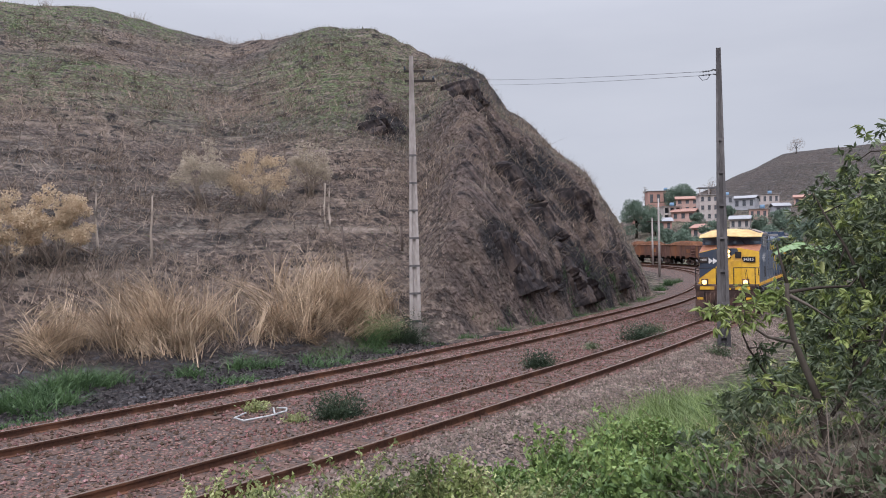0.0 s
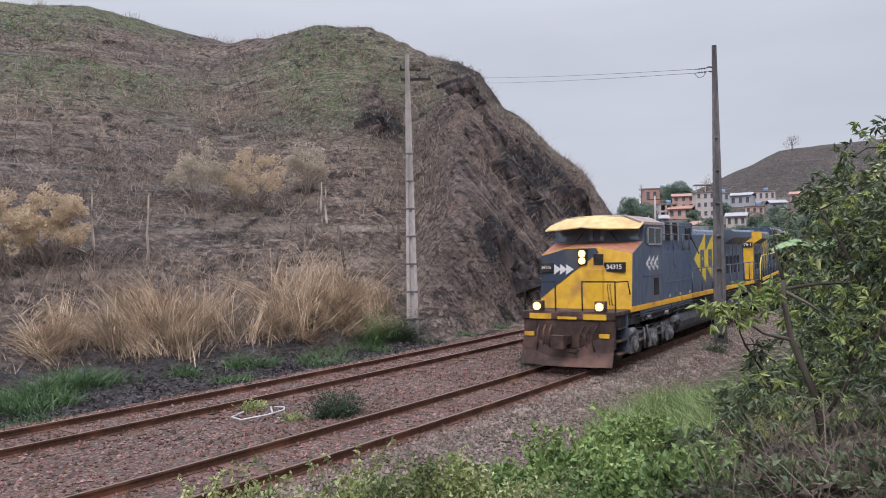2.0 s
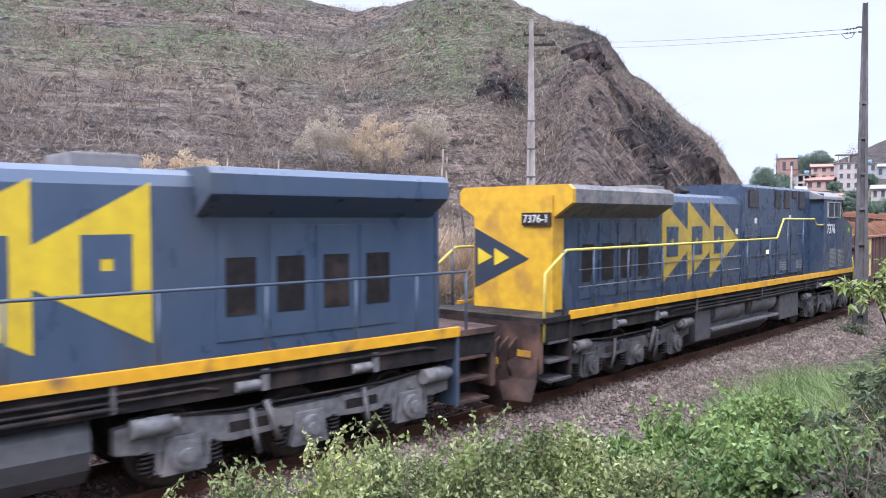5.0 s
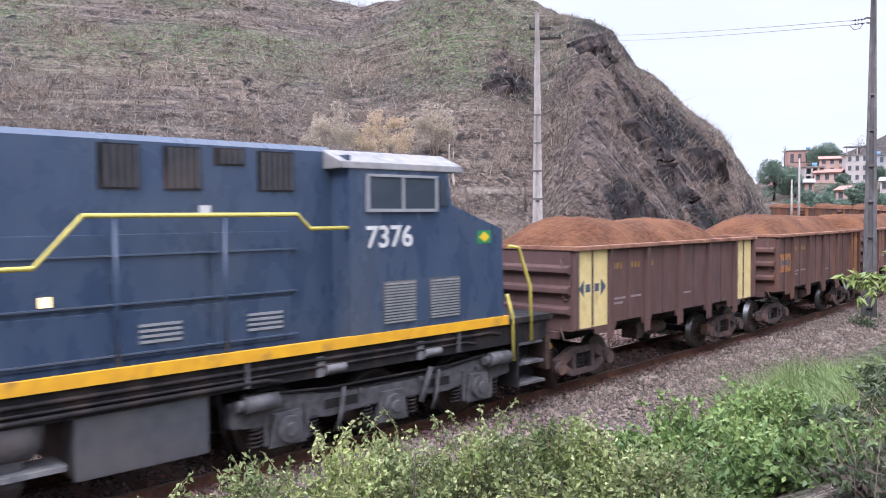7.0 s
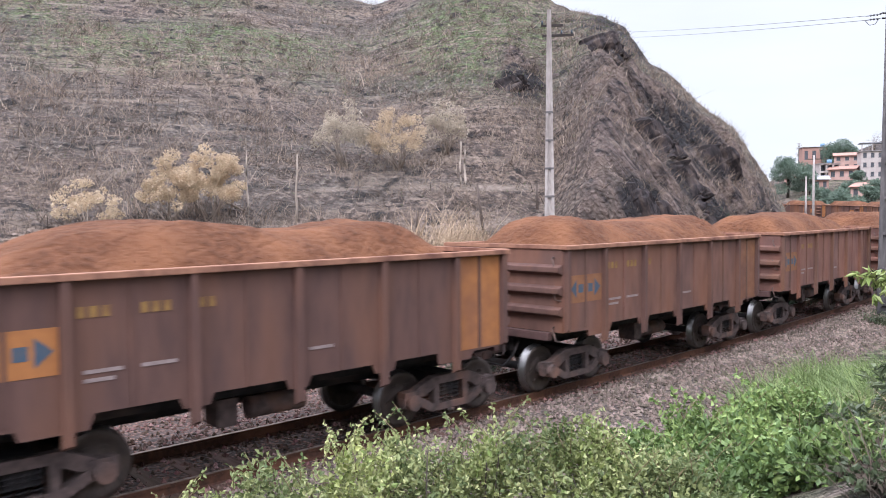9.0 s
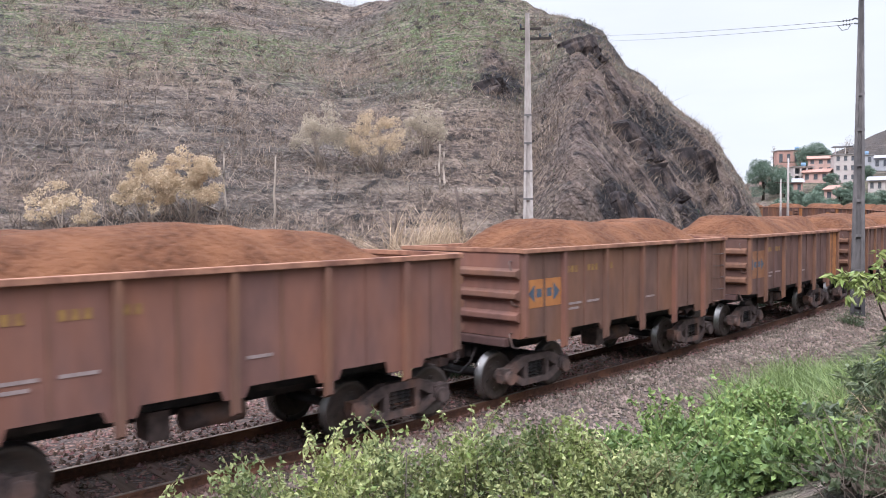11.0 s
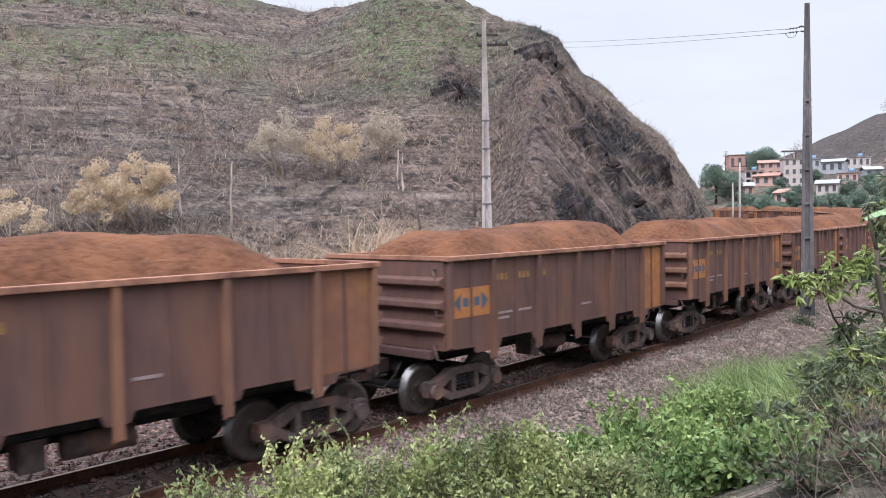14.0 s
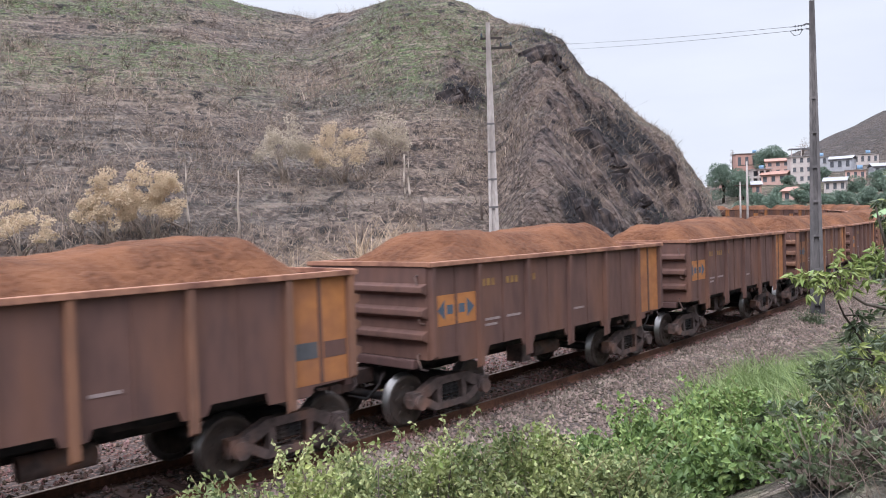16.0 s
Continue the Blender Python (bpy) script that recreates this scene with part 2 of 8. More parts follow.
# ------------------------------------------------------------------ mesh helpers
class Geo:
    """Collects simple solids into one mesh."""

    def __init__(self):
        self.v, self.f, self.smooth = [], [], []

    def add(self, verts, faces, smooth=False):
        o = len(self.v)
        self.v += [tuple(p) for p in verts]
        self.f += [tuple(i + o for i in q) for q in faces]
        self.smooth += [smooth] * len(faces)
        return self

    def box(self, x0, x1, y0, y1, z0, z1):
        p = [(x, y, z) for z in (z0, z1) for y in (y0, y1) for x in (x0, x1)]
        return self.add(p, [(0, 2, 3, 1), (4, 5, 7, 6), (0, 1, 5, 4), (2, 6, 7, 3), (0, 4, 6, 2), (1, 3, 7, 5)])

    def prism(self, poly, a, b, axis="x"):
        """A flat outline, counter-clockwise, drawn out along an axis from a to b."""
        def at(p, k):
            return {"x": (k, p[0], p[1]), "y": (p[0], k, p[1]), "z": (p[0], p[1], k)}[axis]
        n = len(poly)
        vs = [at(p, a) for p in poly] + [at(p, b) for p in poly]
        fs = [tuple(range(n))[::-1], tuple(range(n, 2 * n))] + [(i, (i + 1) % n, n + (i + 1) % n, n + i) for i in range(n)]
        if axis == "y":
            fs = [q[::-1] for q in fs]
        return self.add(vs, fs)

    def tube(self, pts, r, n=8, r1=None, caps=True):
        """A round bar along points, tapering from r to r1."""
        pts = [Vector(p) for p in pts]
        rings = []
        for i, p in enumerate(pts):
            d = (pts[min(i + 1, len(pts) - 1)] - pts[max(i - 1, 0)]).normalized()
            u = d.cross(Vector((0, 0, 1)))
            u = u.normalized() if u.length > 1e-3 else Vector((1, 0, 0))
            w = d.cross(u)
            k = r if r1 is None else r + (r1 - r) * i / (len(pts) - 1)
            rings.append([p + (u * math.cos(a) + w * math.sin(a)) * k for a in (2 * math.pi * j / n for j in range(n))])
        vs = [q for ring in rings for q in ring]
        fs = [(i * n + j, i * n + (j + 1) % n, (i + 1) * n + (j + 1) % n, (i + 1) * n + j) for i in range(len(pts) - 1) for j in range(n)]
        self.add(vs, fs, True)
        if caps:
            o = len(self.v) - len(vs)
            self.f += [tuple(o + j for j in range(n))[::-1], tuple(o + (len(pts) - 1) * n + j for j in range(n))]
            self.smooth += [False, False]
        return self

    def cyl(self, c, axis, r, length, n=16):
        a = Vector({"x": (1, 0, 0), "y": (0, 1, 0), "z": (0, 0, 1)}[axis]) * length / 2
        return self.tube([Vector(c) - a, Vector(c) + a], r, n)

    def disc(self, c, r, x, n=16):
        vs = [(x, c[0] + r * math.cos(2 * math.pi * i / n), c[1] + r * math.sin(2 * math.pi * i / n)) for i in range(n)]
        return self.add(vs, [tuple(range(n))])

    def mesh(self, name):
        m = bpy.data.meshes.new(name)
        m.from_pydata(self.v, [], self.f)
        m.polygons.foreach_set("use_smooth", self.smooth)
        m.update()
        return m


def mesh_np(name, verts, faces, smooth=False):
    """A mesh from numpy arrays; all faces have the same number of corners."""
    m = bpy.data.meshes.new(name)
    n, k = faces.shape
    m.vertices.add(len(verts))
    m.vertices.foreach_set("co", np.asarray(verts, np.float32).ravel())
    m.loops.add(n * k)
    m.loops.foreach_set("vertex_index", faces.astype(np.int32).ravel())
    m.polygons.add(n)
    m.polygons.foreach_set("loop_start", np.arange(0, n * k, k, dtype=np.int32))
    m.polygons.foreach_set("loop_total", np.full(n, k, np.int32))
    m.polygons.foreach_set("use_smooth", np.full(n, smooth))
    m.update(calc_edges=True)
    return m


def part(name, geo, material, parent=None, label="", bevel=0.0):
    """ONE mesh object under a thing or a part."""
    me = geo.mesh(name) if isinstance(geo, Geo) else geo
    if bevel:
        bm = bmesh.new()
        bm.from_mesh(me)
        bmesh.ops.recalc_face_normals(bm, faces=bm.faces)
        edges = [e for e in bm.edges if e.is_manifold and e.calc_face_angle(0) > 0.6]
        bmesh.ops.bevel(bm, geom=edges, offset=bevel, segments=2, profile=0.7, affect="EDGES", clamp_overlap=True)
        bm.to_mesh(me)
        bm.free()
    if not me.materials:
        me.materials.append(material)
    ob = new(name, me)
    ob.parent = parent
    if label:
        ob["label"] = label
    return ob


def thing(name, label, category, group="", kind=""):
    return tagged(new(name), label, category, group, kind)


# ------------------------------------------------------------------ the line of the railway, by its length s from abreast of the hill pole
DS = 0.5
LINE_S = np.arange(-120, 400, DS)
_k = np.interp(LINE_S, [-120, 48.6, 88.3, 130, 160, 400], [0.0035, 0.0035, 0.0164, 0.0164, 0.006, 0.002])
_th = np.cumsum(-_k * DS)
_i0 = int(np.searchsorted(LINE_S, 0))
LINE_TH = _th - _th[_i0] + radians(35.47)
LINE_X = np.cumsum(np.sin(LINE_TH) * DS)
LINE_Y = np.cumsum(np.cos(LINE_TH) * DS)
LINE_X, LINE_Y = LINE_X - LINE_X[_i0], LINE_Y - LINE_Y[_i0] + 17.91
LINE_Z = np.interp(LINE_S, [-120, 38, 48, 150, 400], [0, 0, 0.1, 2.2, 4.0])
GAUGE, SPACING = 1.6, 5.52


def line_at(s, off=0.0, up=0.0):
    """Place on the line, off metres to its right, and its heading in radians from +y."""
    th = np.interp(s, LINE_S, LINE_TH)
    return (np.interp(s, LINE_S, LINE_X) + off * np.cos(th), np.interp(s, LINE_S, LINE_Y) - off * np.sin(th), np.interp(s, LINE_S, LINE_Z) + up), th


def line_coords(x, y):
    """Length along the line and distance to its right of many places."""
    s, w = np.empty(len(x)), np.empty(len(x))
    for a in range(0, len(x), 20000):
        b = slice(a, a + 20000)
        d = (x[b, None] - LINE_X[None, ::4]) ** 2 + (y[b, None] - LINE_Y[None, ::4]) ** 2
        i = np.argmin(d, 1) * 4
        dx, dy, th = x[b] - LINE_X[i], y[b] - LINE_Y[i], LINE_TH[i]
        along = dx * np.sin(th) + dy * np.cos(th)
        s[b] = LINE_S[i] + np.clip(along, -1.2, 1.2)
        w[b] = dx * np.cos(th) - dy * np.sin(th)
    return s, w


def wave(x, y, z, seed, octaves=4, lac=2.0, gain=0.5):
    """Smooth random relief in -1..1 for arrays, from summed turned sines."""
    rng = np.random.RandomState(seed)
    out, amp, fr, tot = np.zeros_like(x), 1.0, 1.0, 0.0
    for _ in range(octaves):
        acc = np.zeros_like(x)
        for _ in range(5):
            v = rng.normal(size=3)
            v /= np.linalg.norm(v)
            acc += np.sin((x * v[0] + y * v[1] + z * v[2]) * fr * rng.uniform(0.7, 1.4) * 2.2 + rng.uniform(0, 6.28) + 1.3 * np.sin((x * v[1] - y * v[2]) * fr * 0.9 + rng.uniform(0, 6.28)))
        out += amp * acc / 3.0
        tot += amp
        amp *= gain
        fr *= lac
    return out / tot


def smooth01(t):
    t = np.clip(t, 0, 1)
    return t * t * (3 - 2 * t)


def cells(u, v, seed):
    """A broken mosaic: each cell's random value, the slanting offset inside it, and the closeness of a joint."""
    iu, iv = np.floor(u), np.floor(v)

    def rnd(a, b, k):
        q = np.sin(a * 127.1 + b * 311.7 + (seed + k) * 74.7) * 43758.5453
        return q - np.floor(q)
    best, second = np.full(u.shape, 9.0), np.full(u.shape, 9.0)
    val, slant = np.zeros_like(u), np.zeros_like(u)
    for da in (-1, 0, 1):
        for db in (-1, 0, 1):
            a, b = iu + da, iv + db
            du, dv = u - (a + rnd(a, b, 1)), v - (b + rnd(a, b, 2))
            d = np.hypot(du, dv)
            near = d < best
            second = np.where(near, best, np.minimum(second, d))
            val = np.where(near, rnd(a, b, 3), val)
            slant = np.where(near, du * (rnd(a, b, 4) - 0.5) * 2 + dv * (rnd(a, b, 5) - 0.5), slant)
            best = np.where(near, d, best)
    return val, slant, 1 - np.clip((second - best) / 0.14, 0, 1)


# ------------------------------------------------------------------ terrain
# the hill's crest: azimuth, elevation, distance from the bank
CREST_AZ = [-80, -60, -45, -35, -29, -24, -19, -15, -12, -9, -7, -5, -3, -1, 1, 3, 4.6, 6.2, 8.2, 10.2, 11.4, 12.1, 12.9, 13.8, 14.4]
CREST_EL = [6, 11, 15, 16, 16.2, 16.5, 15.4, 14.8, 15.3, 16.0, 16.1, 16.0, 15.2, 14.3, 13.5, 12.4, 10.1, 9.1, 7.2, 5.7, 3.8, 2.8, 1.4, -0.5, -2.3]
CREST_R = [90, 100, 118, 124, 126, 128, 126, 122, 112, 104, 101, 99, 97, 95, 93, 91, 89, 87, 84, 81, 79, 78, 76, 72, 68]
# the foot of the hill, beyond the inner track
_fs = np.linspace(-60, 58, 80)
_foot = [line_at(s, -np.interp(s, [-60, -10, 0, 8, 14, 25, 60], [14.5, 14.2, 13.4, 11.6, 10.4, 9.6, 9.4]))[0] for s in _fs]
FOOT_AZ = np.degrees([math.atan2(p[0], p[1]) for p in _foot])
FOOT_R = np.array([math.hypot(p[0], p[1]) for p in _foot])


def terrain(x, y):
    """Height, and the shares of rock, green and dark ash-coloured ground."""
    r = np.hypot(x, y) + 1e-6
    az = np.degrees(np.arctan2(x, y))
    s, w = line_coords(x, y)
    lz = np.interp(s, LINE_S, LINE_Z)
    # plain beside the line
    base = lz - 0.5 + 0.09 * wave(x, y, x * 0, 3, 3) * np.clip((np.abs(w + 2.7) - 5) / 2, 0, 1)
    # the bank on which the viewer stands
    bank = smooth01((w - 3.9) / 6.5) * 2.35 + smooth01((w - 14) / 60) * 3
    bank *= np.where(s > 10, np.clip(1 - (s - 10) / 40, 0.25, 1), 1)
    z = base + np.where(w > 0, bank + 0.08 * wave(x * 1.5, y * 1.5, x * 0, 5, 3) * np.clip(w - 4, 0, 1), 0)
    # the rise to the town and the far hill
    town = smooth01((r - 120) / 190) * 17 * smooth01((az - 8) / 8) * smooth01((60 - az) / 15)
    far_el = np.interp(az, [14, 17, 20, 21.6, 23.4, 25.8, 29, 36, 50, 70], [0.5, 3.4, 4.8, 5.4, 6.3, 6.55, 6.5, 6.0, 4, 1])
    far_h = 420 * np.tan(np.radians(far_el)) + 3.5
    back = smooth01((r - 270) / 150) * np.where(r > 420, np.clip(1 - (r - 420) / 400, 0.1, 1), 1)
    z = np.where((az > 8) & (az < 80), np.maximum(z + town, z + (far_h - z) * back), z)
    z = z + np.where((r > 280) & (r < 800) & (az > 8) & (az < 80), 2.2 * wave(x * 0.035, y * 0.035, x * 0, 17, 4), 0) * smooth01((r - 280) / 60)
    # the hill
    el = np.interp(az, CREST_AZ, CREST_EL)
    r1 = np.interp(az, CREST_AZ, CREST_R)
    r0 = np.interp(az, FOOT_AZ, FOOT_R)
    r0 = np.where(az > 14.2, np.minimum(r0, r1), r0)
    top = 3.5 + r1 * np.tan(np.radians(el))
    t = (r - r0) / np.maximum(r1 - r0, 0.5)
    cut = smooth01((az + 3) / 5)
    gentle = np.clip(t, 0, 1) ** 1.12
    steep = 0.15 * smooth01(t / 0.08) + 0.85 * (1 - (1 - np.clip(t, 0, 1)) ** 1.3)
    prof = gentle * (1 - cut) + steep * cut
    inside = smooth01((az + 82) / 12) * smooth01((14.9 - az) / 0.7)
    crest = np.where(t <= 1, 1, np.exp(-((np.maximum(t, 1) - 1) * np.maximum(r1 - r0, 6) / (35 + 30 * (1 - cut))) ** 2))
    lift = np.clip(t, 0, 1) ** 0.5
    rough = (0.5 * wave(x * 0.14, y * 0.14, z * 0, 11, 4) + 0.10 * wave(x * 0.9, y * 0.9, z * 0, 12, 3)) * np.clip(t * 3, 0, 1) * np.clip((1.15 - t) * 5, 0.2, 1)
    rise = np.where(t > 0, (top - z) * prof * crest + rough * lift, 0) * inside
    hill = (t > 0) & (inside > 0)
    # rock: ribs that lean along the cut
    rk = cut * smooth01((0.75 - t + 0.25 * wave(x * 0.2, y * 0.2, z * 0, 21, 3)) / 0.4) * smooth01((az + 2.5 + wave(x * .3, y * .3, z * 0, 23, 2) * 2) / 3)
    outcrop = np.exp(-(((az + 4.2) / 1.6) ** 2 + ((t - 0.56) / 0.07) ** 2))
    rock = np.where(hill, np.clip(np.maximum(rk, outcrop * 1.3), 0, 1), 0)
    hgt = z + rise
    ribs = np.abs(wave(s * 0.55 - hgt * 0.35, hgt * 0.12, w * 0.1, 31, 4, 2.1, 0.55))
    blocks = wave(s * 0.9 + hgt * 0.5, hgt * 0.8, w * 0.3, 33, 3)
    hgt = hgt + rock * lift * inside * ((0.5 - ribs) * 2.4 + 0.55 * blocks + 0.25 * np.abs(wave(s * 2.2 - hgt * 1.3, hgt * 0.6, w * 0.4, 35, 3)))
    # beds and blocks that broke away along the joints
    val, slant, joint = cells((s - 0.3 * hgt) / 2.3, hgt / 4.4 + 0.2 * s, 5)
    val2, slant2, joint2 = cells((s - 0.25 * hgt) / 0.85, hgt / 1.7, 9)
    hgt = hgt + rock * lift * inside * np.clip((1.05 - t) * 3, 0.2, 1) * ((val - 0.5) * 1.7 + slant * 1.5 - 0.35 * joint + (val2 - 0.5) * 0.55 + slant2 * 0.6 - 0.15 * joint2)
    # cattle terraces across the open slope
    hgt = hgt + np.where(hill, (1 - rock) * inside * np.clip(t * 4, 0, 1) * 0.20 * np.sin(hgt * 4.2 + 2.2 * wave(x * 0.1, y * 0.1, z * 0, 37, 3)) * (0.5 + 0.5 * wave(x * 0.15, y * 0.15, z * 0, 38, 2)), 0)
    # green turf along the upper slope, burnt strip at the foot
    gr = smooth01((wave(x * 0.05, y * 0.05, z * 0, 41, 3) + 0.35) / 0.6) * smooth01((t - 0.35) / 0.25) * (1 - rock) * np.where(hill, 1, 0)
    gr = np.clip(gr * np.where(az < -2, 1, 0.4), 0, 1)
    gr = np.where((w > 0) & (r < 120), 0.45 + 0.4 * wave(x * .4, y * .4, z * 0, 43, 3), gr)
    gr = np.where((az > 14) & (r > 110), np.where(r > 230, 0.2, 0.45) + 0.35 * wave(x * .03, y * .03, z * 0, 47, 3), gr)
    foot_w = np.interp(s, [-60, -10, 0, 8, 14, 25, 60], [14.5, 14.2, 13.4, 11.6, 10.4, 9.6, 9.4])
    # runs 4 m on under the straw, painting in the shade between its clumps
    bt = smooth01((-w - SPACING - 2.6) / 0.8) * smooth01((foot_w + 4.0 + w) / 3.0) * smooth01((12 - s) / 6)
    # far hill: the same ash colours mixed in, darker and greyer than the soil
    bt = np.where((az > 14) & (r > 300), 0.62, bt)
    return hgt, rock, np.clip(gr, 0, 1), bt


def slabs(x, y, z):
    """Where bare dark slabs of the rock lie open."""
    r = np.hypot(x, y)
    az, el = np.degrees(np.arctan2(x, y)), np.degrees(np.arctan2(z - 3.5, r))
    s, _ = line_coords(x, y)
    val, _, _ = cells((s - 0.3 * z) / 1.5, z / 2.6, 13)
    jit = 0.5 * wave(x * 0.45, y * 0.45, z * 0.45, 51, 4) + 1.3 * (val - 0.5)
    out = np.zeros_like(x)
    for a, e, ra, re, tilt in ((4.6, 0.0, 1.7, 2.2, 0.5), (10.4, -1.4, 1.5, 2.6, 0.5), (6.2, 5.8, 1.5, 2.2, 0.6), (-4.1, 9.3, 1.4, 1.2, 0.2), (2.2, 12.6, 2.0, 1.2, 0.5), (8.4, 5.2, 0.7, 2.6, 0.7), (7.4, 1.6, 0.7, 1.6, 0.6), (12.6, -0.9, 0.7, 1.8, 0.3), (8.9, 3.2, 0.6, 1.8, 0.7), (3.4, 11.2, 1.2, 0.6, 0.3), (8.6, -2.4, 0.7, 1.2, 0.4)):
        da, de = az - a + (el - e) * tilt, el - e
        out = np.maximum(out, smooth01((1.15 - np.hypot(da / ra, de / re) + 0.5 * jit) / 0.3))
    return np.where((r > 30) & (r < 110) & (az < 15), out, 0)


def fan(az, rad):
    a, r = np.meshgrid(np.radians(az), rad, indexing="ij")
    x, y = (r * np.sin(a)).ravel(), (r * np.cos(a)).ravel()
    na, nr = len(az), len(rad)
    i = np.arange(na * nr).reshape(na, nr)
    f = np.stack([i[:-1, :-1], i[:-1, 1:], i[1:, 1:], i[1:, :-1]], -1).reshape(-1, 4)
    return x, y, f


def build_ground():
    az = np.concatenate([np.linspace(-180, -62, 50, endpoint=False), np.linspace(-62, -42, 60, endpoint=False), np.linspace(-42, 16, 300, endpoint=False),
                         np.linspace(16, 45, 90, endpoint=False), np.linspace(45, 180, 56)])
    rad = np.concatenate([np.linspace(0.0, 14, 34, endpoint=False), np.linspace(14, 62, 170, endpoint=False), np.linspace(62, 130, 150, endpoint=False),
                          np.geomspace(130, 4000, 60)])
    x, y, f = fan(az, rad)
    z, rock, green, ashen = terrain(x, y)
    far = np.hypot(x, y) > 900
    z = np.where(far, np.minimum(z, 3.0), z)
    me = mesh_np("ground", np.stack([x, y, z], 1), f[:, ::-1], True)
    for nm, val in (("rock", rock), ("green", green), ("ashen", ashen), ("slab", slabs(x, y, z))):
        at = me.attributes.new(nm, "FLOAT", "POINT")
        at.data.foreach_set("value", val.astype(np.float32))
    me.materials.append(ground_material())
    ob = new("ground", me)
    return tagged(ob, "dry brown hillside with a rock cutting, turf patches and bare soil", "ground", kind="structure")


def ground_material():
    m, n, l = nodes_of("hillside")
    s = n["Principled BSDF"]
    co = n.new("ShaderNodeNewGeometry").outputs["Position"]

    def attr(nm):
        a = n.new("ShaderNodeAttribute")
        a.attribute_name = nm
        return a.outputs["Fac"]
    fine = noise_fac(n, l, co, 3.6, 12, 0.40, 0.60)
    mid = noise_fac(n, l, co, 0.45, 8, 0.36, 0.64)
    big = noise_fac(n, l, co, 0.09, 6, 0.38, 0.62)
    dry = mix_rgb(n, l, fine, (0.095, 0.070, 0.060), (0.285, 0.215, 0.175))
    dry = mix_rgb(n, l, noise_fac(n, l, co, 0.9, 10, 0.45, 0.7), dry, (0.30, 0.228, 0.178))
    dry = mix_rgb(n, l, noise_fac(n, l, co, 0.3, 9, 0.45, 0.62), dry, (0.15, 0.115, 0.098))
    soil = mix_rgb(n, l, fine, (0.080, 0.061, 0.054), (0.215, 0.162, 0.134))
    col = mix_rgb(n, l, big, dry, soil)
    # purple-brown burnt-off ground in broad drifts, and patches of dark scrub litter
    drift = noise_fac(n, l, co, 0.055, 6, 0.42, 0.56, (1, 1, 1.6))
    purple = mix_rgb(n, l, fine, (0.072, 0.060, 0.054), (0.165, 0.138, 0.121))
    col = mix_rgb(n, l, drift, col, purple)
    litter = noise_fac(n, l, co, 1.6, 10, 0.52, 0.60)
    col = mix_rgb(n, l, litter, col, (0.062, 0.048, 0.043))
    ledge = noise_fac(n, l, co, 1.0, 9, 0.52, 0.66, (0.10, 0.10, 1.5))
    col = mix_rgb(n, l, ledge, col, soil)
    track = noise_fac(n, l, co, 1.0, 12, 0.55, 0.75, (0.16, 0.16, 1.5))
    col = mix_rgb(n, l, track, col, (0.30, 0.24, 0.20))
    turf = mix_rgb(n, l, fine, (0.062, 0.088, 0.04), (0.18, 0.225, 0.10))
    turf_f = n.new("ShaderNodeMath")
    turf_f.operation = "MULTIPLY"
    l.new(attr("green"), turf_f.inputs[0])
    l.new(noise_fac(n, l, co, 1.1, 10, 0.38, 0.66), turf_f.inputs[1])
    col = mix_rgb(n, l, turf_f.outputs[0], col, turf)
    scrub = noise_fac(n, l, co, 0.75, 10, 0.57, 0.66)
    col = mix_rgb(n, l, scrub, col, (0.032, 0.028, 0.027))
    # rock: streaked dark grey and rust brown
    st = noise_fac(n, l, co, 1.5, 10, 0.36, 0.64, (1.7, 1.0, 0.22), 0.62)
    rk = mix_rgb(n, l, st, (0.020, 0.017, 0.019), (0.185, 0.138, 0.122))
    rk = mix_rgb(n, l, noise_fac(n, l, co, 0.35, 7, 0.5, 0.62), rk, (0.185, 0.135, 0.11))
    rock_f = n.new("ShaderNodeMath")
    rock_f.operation = "MULTIPLY"
    l.new(attr("rock"), rock_f.inputs[0])
    l.new(noise_fac(n, l, co, 0.55, 9, 0.28, 0.5), rock_f.inputs[1])
    col = mix_rgb(n, l, rock_f.outputs[0], col, rk)
    bare = mix_rgb(n, l, noise_fac(n, l, co, 2.2, 10, 0.35, 0.75, (1.5, 1.0, 0.3), 0.62), (0.013, 0.012, 0.014), (0.060, 0.052, 0.053))
    col = mix_rgb(n, l, attr("slab"), col, bare)
    # ash colours: the burnt strip, painted shade under the straw, the far hill's tone
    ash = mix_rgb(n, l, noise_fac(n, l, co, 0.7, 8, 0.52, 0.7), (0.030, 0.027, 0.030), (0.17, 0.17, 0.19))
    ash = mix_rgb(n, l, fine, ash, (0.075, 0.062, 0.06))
    col = mix_rgb(n, l, attr("ashen"), col, ash)
    l.new(col, s.inputs["Base Color"])
    s.inputs["Roughness"].default_value = 0.95
    s.inputs["Specular IOR Level"].default_value = 0.2
    hb = n.new("ShaderNodeMath")
    hb.operation = "ADD"
    l.new(fine, hb.inputs[0])
    l.new(st, hb.inputs[1])
    bp = n.new("ShaderNodeBump")
    bp.inputs["Strength"].default_value, bp.inputs["Distance"].default_value = 1.0, 0.30
    l.new(hb.outputs[0], bp.inputs["Height"])
    l.new(bp.outputs[0], s.inputs["Normal"])
    return m


def ground_z(x, y):
    return float(terrain(np.array([x], float), np.array([y], float))[0][0])


build_ground()


